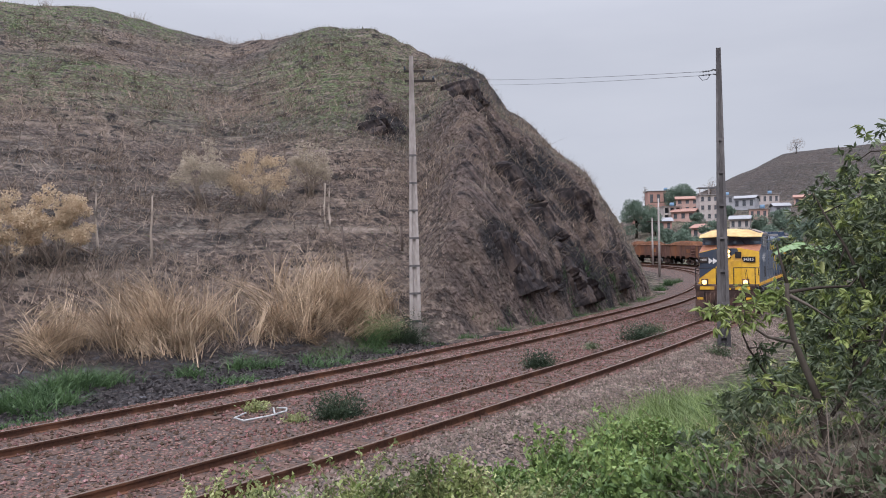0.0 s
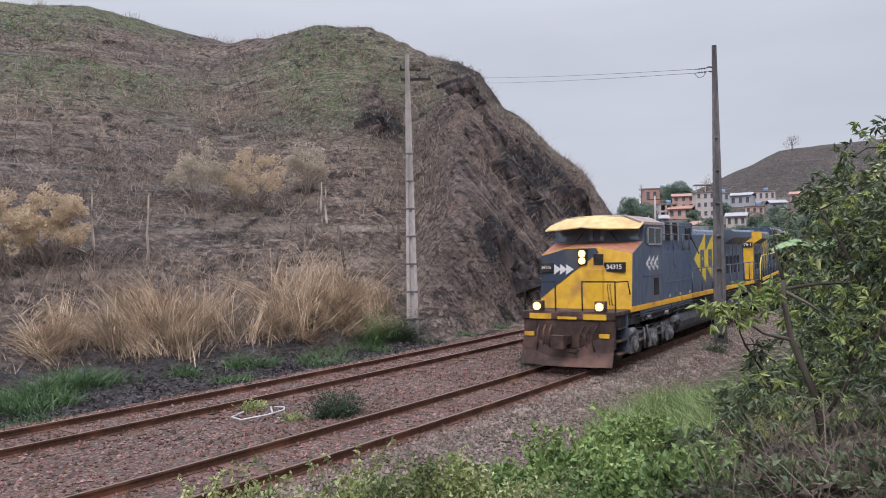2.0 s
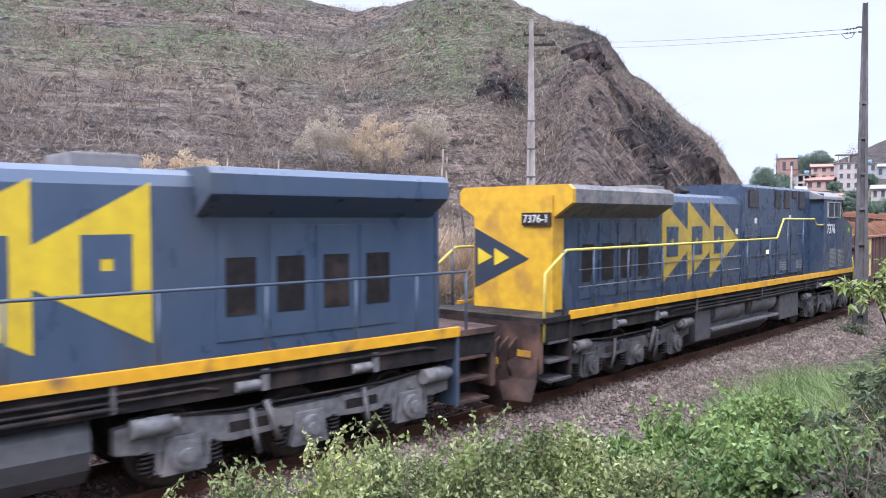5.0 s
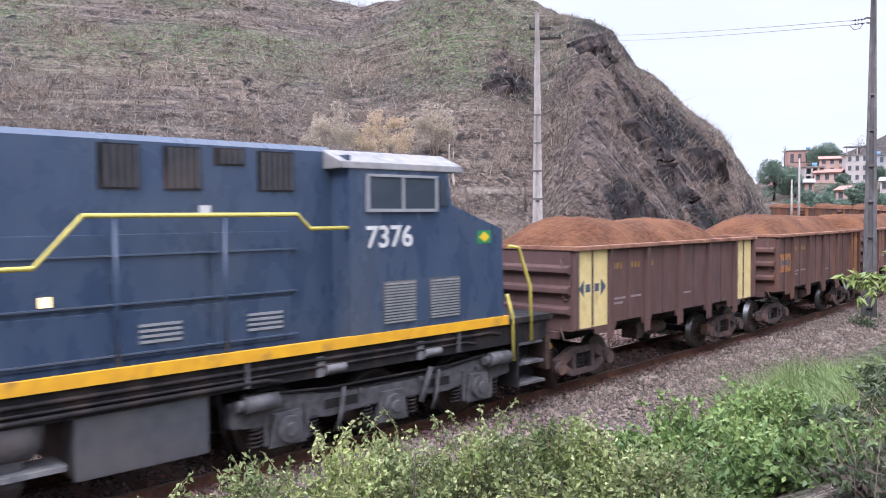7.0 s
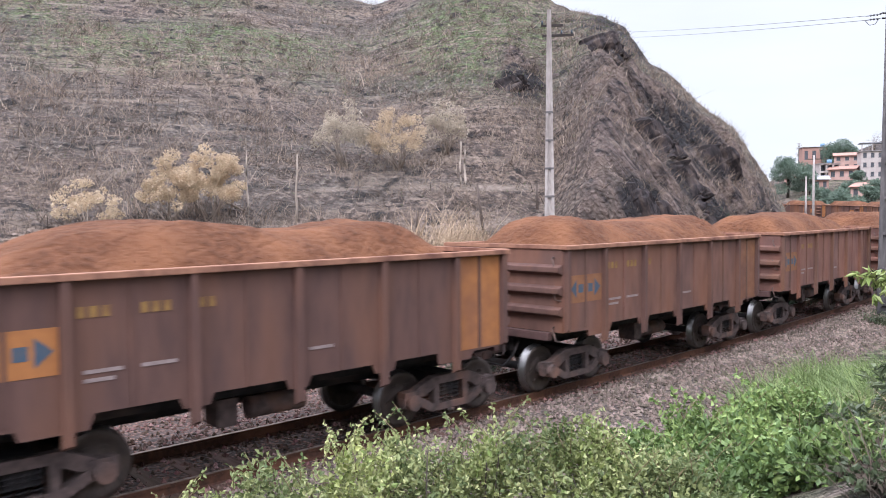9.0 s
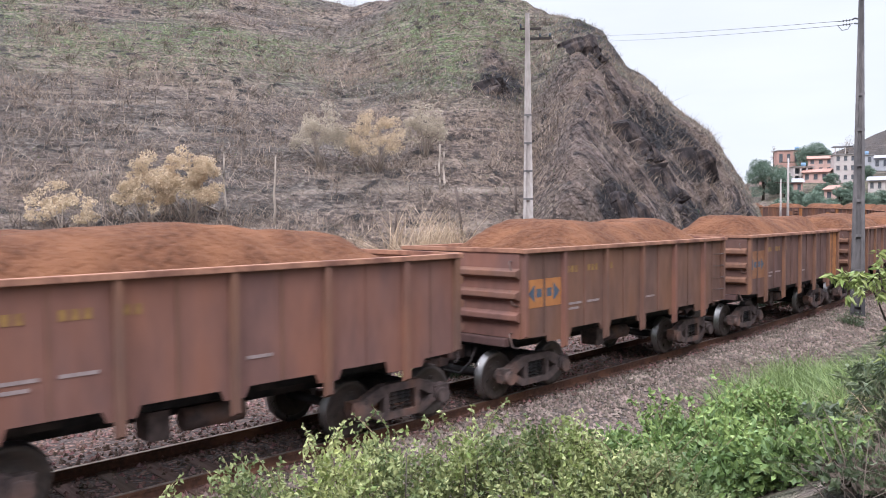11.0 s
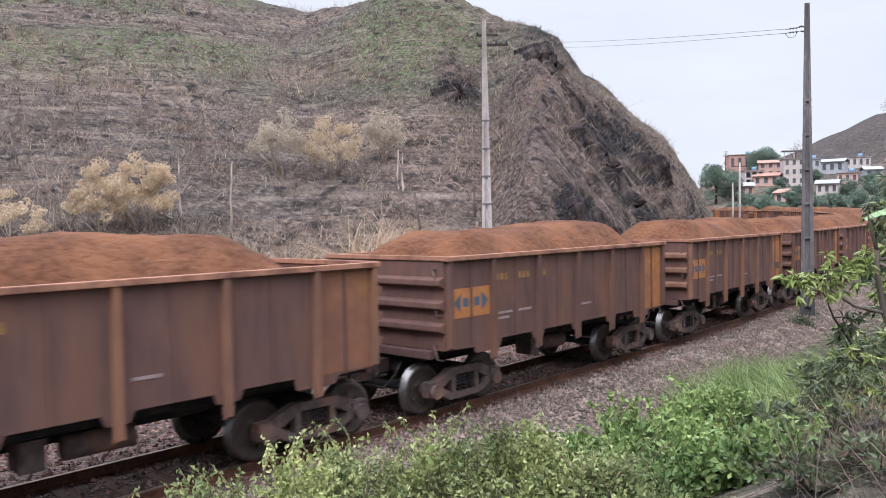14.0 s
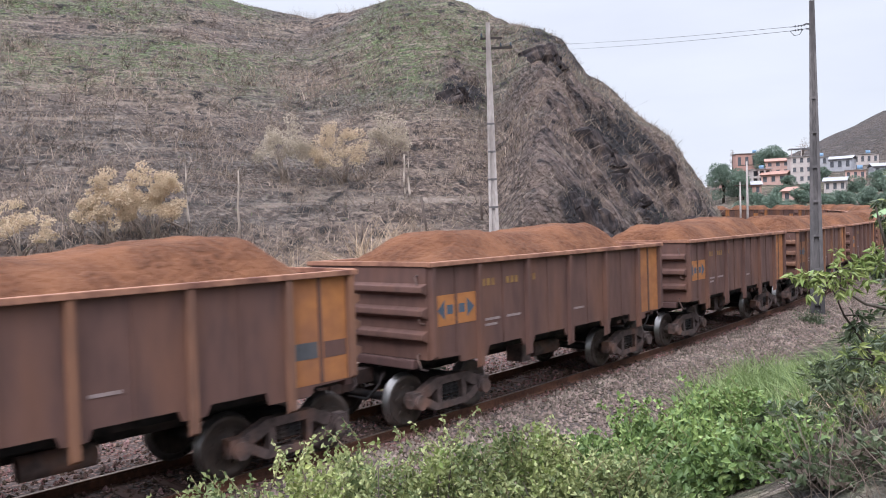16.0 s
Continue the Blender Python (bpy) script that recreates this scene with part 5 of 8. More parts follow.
        sign("7376-1", 0.22, M_WHITE, part("number_board", Geo().box(-1.0, -0.3, 20.06, 20.12, 3.4, 3.66), M_BLACK, loco, "black number board"), Matrix.Translation((-0.65, 20.125, 3.53)) @ Euler((radians(90), 0, radians(180))).to_matrix().to_4x4())
    for sx in (-1, 1):
        c, d = min(sx * 1.002, sx * 1.008), max(sx * 1.002, sx * 1.008)
        e, f_ = min(sx * 1.010, sx * 1.016), max(sx * 1.010, sx * 1.016)
        tips = (10.5, 12.35, 13.7, 15.1) if lead else (10.75, 12.65, 14.0, 15.4)
        for k in range(3):
            y1 = tips[k + 1]
            h = 1.03
            y0 = y1 - (tips[1] - tips[0])
            g = Geo()
            if k == 0:
                g.prism([(y0, 2.97), (y1, 2.97 - h), (y1, 2.97 + h)], c, d)
            else:
                # only the part behind the triangle before it shows
                yp = tips[k]
                q = (yp - y0) / (y1 - y0) * h
                g.prism([(yp + 0.0, 2.97 - q), (y1, 2.97 - h), (y1, 2.97 + h), (yp + 0.0, 2.97 + q)], c, d)
            tri = part("livery_triangle", g, M_YELLOW_BADGE if lead else M_YELLOW_DULL, loco, "yellow triangle of the livery" if lead else "dusty yellow triangle of the livery")
            yc = y1 - 0.55
            part("letter_shape", letter_bars(e, f_, yc, 2.97, 0.86, sx, False), body_mat, tri)
        # hood doors, rails
        for y0 in ((8.5, 9.3, 16.0, 16.8, 17.6, 18.4) if lead else (16.0, 16.8, 17.6, 18.4)):
            part("hood_door", Geo().box(min(sx * 1.0, sx * 1.02), max(sx * 1.0, sx * 1.02), y0, y0 + 0.7, 1.85, 3.45), body_mat, loco, bevel=0.008)
            if y0 > 15:
                part("door_vent", Geo().box(min(sx * 1.02, sx * 1.03), max(sx * 1.02, sx * 1.03), y0 + 0.12, y0 + 0.58, 2.2, 3.0), M_BLACK, loco, "dark door vent")
        posts = [8.5, 9.9, 11.6, 13.3, 15.0, 16.5, 18.0, 19.2, 20.3] if lead else [6.6, 8.0, 9.5, 11.2, 12.9, 14.6, 16.2, 17.8, 19.2, 20.3]
        for yy in posts:
            part("rail_post", Geo().tube([(sx * 1.44, yy, 1.62), (sx * 1.44, yy, 2.62 if lead else (3.5 if yy < 8.4 else 2.93))], 0.024, 7), M_BLUE_DUST if lead else M_BLUE2, loco)
        if lead:
            part("hand_rail", Geo().tube([(sx * 1.44, 8.3, 2.64), (sx * 1.44, 20.3, 2.64)], 0.022, 7), M_BLUE_DUST, loco)
        else:
            part("hand_rail", Geo().tube([(sx * 1.46, 4.5, 3.33), (sx * 1.44, 5.3, 3.33), (sx * 1.44, 5.5, 3.53), (sx * 1.44, 8.36, 3.53), (sx * 1.44, 8.9, 2.95), (sx * 1.44, 20.2, 2.92), (sx * 1.44, 20.9, 2.5), (sx * 1.44, 20.95, 1.2)], 0.03, 8), M_RAIL_YELLOW, loco, "yellow handrail")
    # pipe runs and boxes hung below the sill
    for sx in (-1, 1):
        for z, r_, y0, y1 in ((1.46, 0.03, 1.4, 19.6), (1.36, 0.022, 2.0, 15.8), (1.28, 0.035, 5.8, 14.6)):
            part("air_pipe", Geo().tube([(sx * 1.44, y0, z - 0.05), (sx * 1.45, y0 + 0.25, z), (sx * 1.45, (y0 + y1) / 2, z - 0.015), (sx * 1.45, y1 - 0.25, z), (sx * 1.44, y1, z - 0.05)], r_, 7), M_BLACK, loco, "sooty air pipe")
        for y0 in (3.0, 4.9, 16.2, 18.1):
            part("sand_valve", Geo().cyl((sx * 1.43, y0, 1.30), "y", 0.075, 0.34, 12).box(min(sx * 1.36, sx * 1.46), max(sx * 1.36, sx * 1.46), y0 + 0.2, y0 + 0.32, 1.2, 1.5), M_TRUCK, loco, bevel=0.01)
        for y0 in (2.4, 6.3, 10.1, 14.4):
            part("sill_bracket", Geo().box(min(sx * 1.42, sx * 1.48), max(sx * 1.42, sx * 1.48), y0, y0 + 0.06, 1.22, 1.56), M_TRUCK_DARK, loco)
    # tank
    sec = [(-1.05, 0.24), (1.05, 0.24), (1.38, 0.5), (1.38, 1.08), (1.25, 1.22), (-1.25, 1.22), (-1.38, 1.08), (-1.38, 0.5)]
    if lead:
        half = [(0.85, 0.28), (1.14, 0.38), (1.33, 0.58), (1.41, 0.82), (1.36, 1.05), (1.2, 1.2), (0.95, 1.26)]
        part("fuel_tank", Geo().prism(half + [(-p[0], p[1]) for p in half[::-1]], 6.85, 14.2, "y"), M_TANK, loco, "dark grey rounded fuel tank", bevel=0.02)
        for sx in (-1, 1):
            part("bell_pipe", Geo().tube([(sx * 1.3, 6.55, 1.3), (sx * 1.3, 6.55, 0.75)], 0.09, 10, 0.16), M_TRUCK, loco)
            for q in (8.4, 9.4, 10.3):
                part("air_fitting", Geo().cyl((sx * 1.3, q, 1.36), "y", 0.09, 0.4, 10), M_TRUCK, loco)
    else:
        part("fuel_tank", Geo().prism([(p[0] * 0.9, p[1]) for p in sec[:4]] + [(1.0, 0.95), (-1.0, 0.95)] + [(p[0] * 0.9, p[1]) for p in sec[6:]], 9.0, 14.2, "y"), M_TANK, loco, "dark grey fuel tank", bevel=0.04)
        part("tank_box", Geo().box(-1.4, 1.4, 6.85, 8.5, 0.45, 1.38), M_TANK, loco, bevel=0.03)
        part("tank_box", Geo().box(-1.4, 1.4, 13.45, 14.35, 0.45, 1.38), M_TANK, loco, bevel=0.03)
        for sx in (-1, 1):
            part("reservoir_tray", Geo().box(min(sx * 0.9, sx * 1.42), max(sx * 0.9, sx * 1.42), 8.6, 13.4, 0.62, 0.68), M_TRUCK, loco)
            for y0, y1 in ((8.9, 10.75), (11.3, 13.25)):
                pts = [(sx * 1.18, y0 - 0.1, 1.14), (sx * 1.18, y0, 1.14), (sx * 1.18, y1, 1.14), (sx * 1.18, y1 + 0.1, 1.14)]
                part("air_reservoir", Geo().cyl((sx * 1.1, (y0 + y1) / 2, 1.1), "y", 0.34, y1 - y0, 24).cyl((sx * 1.1, (y0 + y1) / 2, 1.1), "y", 0.27, y1 - y0 + 0.16, 24), M_TRUCK_DARK, loco, "grey air reservoir")
            part("marker_lamp", Geo().box(min(sx * 1.075, sx * 1.1), max(sx * 1.075, sx * 1.1), 8.62, 8.75, 2.47, 2.59), M_MARKER, loco, "small lit lamp")
    loco_truck(loco, 3.75, M_TRUCK if lead else M_TRUCK_DARK)
    loco_truck(loco, 17.25, M_TRUCK if lead else M_TRUCK_DARK)
    return loco


M_FLAG = surf("flag_green", (0.03, 0.22, 0.07), (0.025, 0.17, 0.06), 5, 0.5, 0.02)
M_NAVY = surf("nose_navy", (0.020, 0.030, 0.055), (0.028, 0.036, 0.055), 5, 0.45, 0.03, 0, (0.06, 0.055, 0.055), 1.0)
M_YELLOW_BADGE = surf("badge_yellow", (0.66, 0.48, 0.02), (0.55, 0.38, 0.02), 4, 0.45, 0.03, 0, (0.3, 0.2, 0.05), 1.1, (0.58, 0.85))
M_YELLOW_DULL = surf("dusty_badge_yellow", (0.46, 0.32, 0.04), (0.36, 0.25, 0.04), 4, 0.4, 0.03, 0, (0.2, 0.15, 0.07), 1.1, (0.5, 0.8))
M_RAIL_YELLOW = surf("handrail_yellow", (0.55, 0.46, 0.09), (0.42, 0.35, 0.07), 5, 0.5, 0.02)
M_ROOF_PALE = surf("pale_dusty_roof", (0.22, 0.208, 0.208), (0.15, 0.142, 0.142), 6, 0.65, 0.1, 0, (0.22, 0.19, 0.18), 1.4)
M_TANK = surf("dark_tank_paint", (0.072, 0.072, 0.080), (0.046, 0.046, 0.052), 5, 0.55, 0.06, 0, (0.09, 0.08, 0.08), 0.8)
M_MARKER = glow("marker_lamp", (1.0, 0.72, 0.33), 0.9)

LOCO_1, LOCO_2 = build_loco(True), build_loco(False)
WAGON_U0, WAGON_PITCH, WAGONS = 43.85, 10.1, 24
WAGON_LIST = []
_bright, _faint = "weathered brown ore wagon with bright orange panels, heaped with ore", "rust brown ore wagon with faded orange panels, heaped with ore"
_built = [build_wagon("dark brown ore wagon with pale yellow panels, heaped with ore", M_WAGON_DARK, M_WAGON_DARK, M_PANEL_YELLOW, M_PANEL_YELLOW, 3),
          build_wagon(_bright, M_WAGON_MID, M_WAGON_MID, M_PANEL, M_PANEL, 7),
          build_wagon(_faint, M_WAGON, M_WAGON_MID, M_PANEL_DIM, M_PANEL_DIM, 9),
          build_wagon("rust brown ore wagon with plain tail, heaped with ore", M_WAGON, M_WAGON, M_PANEL_DIM, None, 11),
          build_wagon("rust brown ore wagon with ladder and orange panel, heaped with ore", M_WAGON, M_WAGON, M_PANEL, None, 8, ladder=True),
          build_wagon("weathered brown ore wagon with large orange panels, heaped with ore", M_WAGON_MID, M_WAGON_RIB, M_PANEL_DIM, M_PANEL, 14, tall=0.12),
          build_wagon(_faint, M_WAGON_MID, M_WAGON_RIB, M_PANEL_DIM, M_PANEL_DIM, 15),
          build_wagon(_bright, M_WAGON_MID, M_WAGON_MID, M_PANEL, M_PANEL, 16),
          build_wagon("weathered brown ore wagon with orange panels and a dark overpainted square", M_WAGON_MID, M_WAGON_RIB, M_PANEL, M_PANEL, 18, stain=True),
          build_wagon(_bright, M_WAGON_MID, M_WAGON_MID, M_PANEL, M_PANEL, 19)]
for _i in range(WAGONS):
    WAGON_LIST.append(_built[_i] if _i < len(_built) else copy_thing(_built[(9, 6, 2, 7, 5, 1, 8)[_i % 7]], Matrix.Identity(4)))


# ------------------------------------------------------------------ poles and wires
def pole(x, y, top, w0, w1, material, label, turn, arm):
    """A square tapered concrete pole with collars, a crossarm and insulators."""
    z0 = ground_z(x, y) - 0.3
    p = thing("power_pole", label, "utility pole", "line of poles")
    p.matrix_basis = pose(x, y, 0, 0, 0, turn)
    g = Geo()
    a, b = w0 / 2, w1 / 2
    # an H-shaped shaft: two flanges and a recessed web
    sec = [(-1, -1), (-0.42, -1), (-0.42, -0.6), (0.42, -0.6), (0.42, -1), (1, -1), (1, 1), (0.42, 1), (0.42, 0.6), (-0.42, 0.6), (-0.42, 1), (-1, 1)]
    k = len(sec)
    g.add([(p_[0] * a, p_[1] * a, z0) for p_ in sec] + [(p_[0] * b, p_[1] * b, top) for p_ in sec],
          [tuple(range(k))[::-1], tuple(range(k, 2 * k))] + [(i, (i + 1) % k, k + (i + 1) % k, k + i) for i in range(k)])
    part("shaft", g, material, p)
    n = 7
    for i in range(n):
        z = z0 + 0.9 + i * 1.25
        if z < top - 3:
            k = a + (b - a) * (z - z0) / (top - z0) + 0.004
            part("collar", Geo().box(-k, k, -k, k, z, z + 0.09), M_CONCRETE_DARK, p, "dark tie between the flanges")
    if arm == "double":
        part("crossarm", Geo().box(-0.3, 1.08, -0.05, 0.05, top - 1.19, top - 1.09), M_CROSSARM, p, "dark crossarm", bevel=0.01)
        part("crossarm", Geo().box(-0.35, 0.62, -0.05, 0.05, top - 0.74, top - 0.65), M_CROSSARM, p, "dark crossarm", bevel=0.01)
        for q in (-0.3, 0.55, 1.0):
            zz = top - (1.1 if q > 0 else 0.64)
            part("insulator", Geo().tube([(q, 0, zz), (q, 0, zz + 0.18)], 0.05, 8, 0.035), M_GLASS, p)
    else:
        part("crossarm", Geo().tube([(0.05, 0, top - 0.88), (-0.2, 0, top - 0.80), (-0.28, 0, top - 0.84)], 0.032, 7), M_WIRE, p, "short steel bracket")
        part("crossarm", Geo().tube([(0.05, 0, top - 1.02), (-0.22, 0, top - 0.98)], 0.028, 7), M_WIRE, p, "short steel bracket")
        for zz in (top - 0.84, top - 0.98):
            g = Geo().tube([(-0.26, 0, zz), (-0.72, 0, zz - 0.02)], 0.014, 6)
            for q in (0.36, 0.46, 0.56):
                g.cyl((-q, 0, zz - 0.01), "x", 0.036, 0.04, 10)
            part("insulator", g, M_WIRE, p, "string of dark insulator discs")
        part("jumper_wire", Geo().tube([(-0.3, 0, top - 0.98), (-0.42, 0, top - 1.16), (-0.6, 0, top - 1.18), (-0.74, 0, top - 1.0)], 0.012, 5), M_WIRE, p, "slack jumper wire")
    return p


POLE_A, POLE_B = (-1.42, 35.6), (10.55, 29.9)
pole(*POLE_A, 12.5, 0.56, 0.18, M_CONCRETE, "pale grey concrete power pole with wooden crossarms at the hill's foot", 2, "double")
pole(*POLE_B, 11.15, 0.5, 0.17, M_CONCRETE_DARK, "dark weathered concrete power pole with steel brackets beside the track", -17, "bracket")


def wire(a, b, sag, r=0.008):
    a, b = Vector(a), Vector(b)
    pts = [a.lerp(b, i / 24) - Vector((0, 0, sag * 4 * (i / 24) * (1 - i / 24))) for i in range(25)]
    tagged(part("overhead_wire", Geo().tube(pts, r, 5), M_WIRE), "thin dark overhead wire strung between poles", "wire", "overhead wires")
for _z, _far in ((10.30, 37.3), (10.15, 36.2)):
    wire((9.86, 30.1, _z), (-14.5, 139.0, _far), 1.2)


# ------------------------------------------------------------------ plants
def polar(az, r):
    return r * math.sin(radians(az)), r * math.cos(radians(az))


def find_r(az, el, lo=24.0, hi=330.0):
    """Distance at which the ground, seen from the bank, reaches the elevation el."""
    r = np.arange(lo, hi, 0.25)
    z = terrain(r * math.sin(radians(az)), r * math.cos(radians(az)))[0]
    e = np.degrees(np.arctan2(z - 3.5, r))
    i = np.where(e >= el)[0]
    return float(r[i[0]]) if len(i) else hi


def unit(v):
    return v / (np.linalg.norm(v, axis=-1, keepdims=True) + 1e-9)


def leaf_quads(c, d, ln, wd, rng, fold=0.25):
    """Leaves as folded diamonds: bases c, directions d, lengths and widths."""
    n = len(c)
    ln, wd = np.broadcast_to(ln, n)[:, None], np.broadcast_to(wd, n)[:, None]
    u = unit(np.cross(d, rng.normal(size=(n, 3))))
    k = np.cross(d, u)
    v = np.stack([c, c + d * ln * 0.45 + u * wd / 2 + k * wd * fold, c + d * ln - np.array([0, 0, 0.12]) * ln, c + d * ln * 0.45 - u * wd / 2 + k * wd * fold], 1)
    return v.reshape(-1, 3), np.arange(n * 4).reshape(n, 4)


def blade_quads(c, d, ln, wd, rng, bend=0.5, seg=3):
    """Grass blades: ribbons that taper and bend over."""
    n = len(c)
    ln, wd = np.broadcast_to(ln, n), np.broadcast_to(wd, n)
    az = rng.uniform(0, 6.28, n)
    u = np.stack([np.cos(az), np.sin(az), np.zeros(n)], 1)
    out = np.stack([d[:, 0], d[:, 1], np.zeros(n)], 1)
    rows = []
    for i in range(seg + 1):
        t = i / seg
        p = c + d * (ln * t)[:, None] + (out * bend - np.array([0, 0, 0.5 * bend])) * (ln * t * t)[:, None]
        hw = (wd * (1 - 0.85 * t) / 2)[:, None]
        rows += [p - u * hw, p + u * hw]
    v = np.stack(rows, 1)
    k = 2 * (seg + 1)
    base = (np.arange(n) * k)[:, None]
    f = np.concatenate([base + np.array([2 * i, 2 * i + 1, 2 * i + 3, 2 * i + 2]) for i in range(seg)], 0)
    return v.reshape(-1, 3), f


def sway(n, rng, up=1.0, spread=0.5, lean=(0, 0)):
    d = np.stack([rng.normal(0, spread, n) + lean[0], rng.normal(0, spread, n) + lean[1], np.full(n, up)], 1)
    return unit(d)


def stuff(name, v, f, material, label, category):
    me = mesh_np(name, v, f)
    me.materials.append(material)
    return tagged(new(name, me), label, category, kind="stuff")


def leaf_part(name, v, f, material, parent, label=""):
    me = mesh_np(name, v, f)
    return part(name, me, material, parent, label)


def join(*vf):
    vs, fs, o = [], [], 0
    for v, f in vf:
        vs.append(v)
        fs.append(f + o)
        o += len(v)
    return np.concatenate(vs), np.concatenate(fs)


RNG = np.random.RandomState(8)


# tall straw at the hill's foot
FOOT_S, FOOT_W = [-60, -10, 0, 8, 14, 25, 60], [14.5, 14.2, 13.4, 11.6, 10.4, 9.6, 9.4]


def tall_straw():
    """Clumps of long culms, each clump leaning its own way and arching over."""
    cs, ds, ls, ws = [], [], [], []
    for _ in range(420):
        s = RNG.uniform(-7.5, 15.0)
        back = RNG.uniform(1.2, 6.2)
        w = -float(np.interp(s, FOOT_S, FOOT_W)) - back
        (x, y, _), _ = line_at(s, w)
        az = math.degrees(math.atan2(x, y))
        stand = 0.5 + 0.9 * float(wave(np.array([s * 0.42]), np.array([back * 0.3]), np.zeros(1), 83, 2)[0])
        if back > 4.0 and RNG.uniform() < 0.65 or az < -27.4 and RNG.uniform() < 0.85 or RNG.uniform() > stand:
            continue
        n = RNG.randint(26, 64)
        px, py = x + RNG.normal(0, 0.28, n), y + RNG.normal(0, 0.28, n)
        z = terrain(px, py)[0]
        lean = RNG.normal(0, 0.55, 2) + np.array([0.12, -0.12])
        d = unit(np.stack([lean[0] + RNG.normal(0, 0.24, n), lean[1] + RNG.normal(0, 0.24, n), np.full(n, 1.0)], 1))
        cs.append(np.stack([px, py, z - 0.05], 1))
        ds.append(d)
        ls.append(RNG.uniform(0.9, 2.1, n) * RNG.uniform(0.6, 1.35) * (1.0 + 0.35 * float(smooth01((s + 1) / 8))))
        ws.append(RNG.uniform(0.022, 0.062, n))
    v, f = blade_quads(np.concatenate(cs), np.concatenate(ds), np.concatenate(ls), np.concatenate(ws), RNG, 0.42, 4)
    stuff("tall_dry_grass", v, f, M_STRAW, "tall straw-coloured dry grass leaning over at the hill's foot", "dry grass")
    # bent dead culms lying under them
    n = 2600
    s = RNG.uniform(-10, 15, n)
    w = -np.interp(s, FOOT_S, FOOT_W) - RNG.uniform(0.0, 5.0, n)
    (x, y, _), _ = line_at(s, w)
    z = terrain(x, y)[0]
    d = unit(np.stack([RNG.normal(0, 0.9, n), RNG.normal(0, 0.6, n), RNG.uniform(0.1, 0.6, n)], 1))
    v, f = blade_quads(np.stack([x, y, z], 1), d, RNG.uniform(0.5, 1.4, n), RNG.uniform(0.015, 0.03, n), RNG, 0.3, 3)
    stuff("lodged_culms", v, f, M_DEAD, "brown dead culms lying on the ground", "dry grass")


M_DEAD = leaf_mat("brown_dead_leaf", (0.07, 0.054, 0.042), (0.18, 0.137, 0.105), 0.25, 0.85)


def foot_grass():
    n = 9000
    s = RNG.uniform(-22, 55, n)
    foot = np.interp(s, [-60, -10, 0, 8, 14, 25, 60], [14.5, 14.2, 13.4, 11.6, 10.4, 9.6, 9.4])
    w = -np.where(RNG.uniform(size=n) < 0.7, foot - RNG.uniform(-0.6, 1.3, n), SPACING + RNG.uniform(2.7, 3.6, n))
    keep = wave(s * 0.45, w * 0.6, s * 0, 81, 2) > 0.3
    s, w = s[keep], w[keep]
    (x, y, lz), _ = line_at(s, w)
    z = np.maximum(terrain(x, y)[0], lz + ballast_z(w))
    n = len(x)
    v, f = blade_quads(np.stack([x, y, z - 0.04], 1), sway(n, RNG, 1, 0.45), RNG.uniform(0.25, 0.62, n) * np.where(w < -9.6, 1.3, 0.55), RNG.uniform(0.014, 0.03, n), RNG, 0.5, 3)
    stuff("green_grass", v, f, M_GRASS, "dark green grass tufts beside the empty track", "grass")


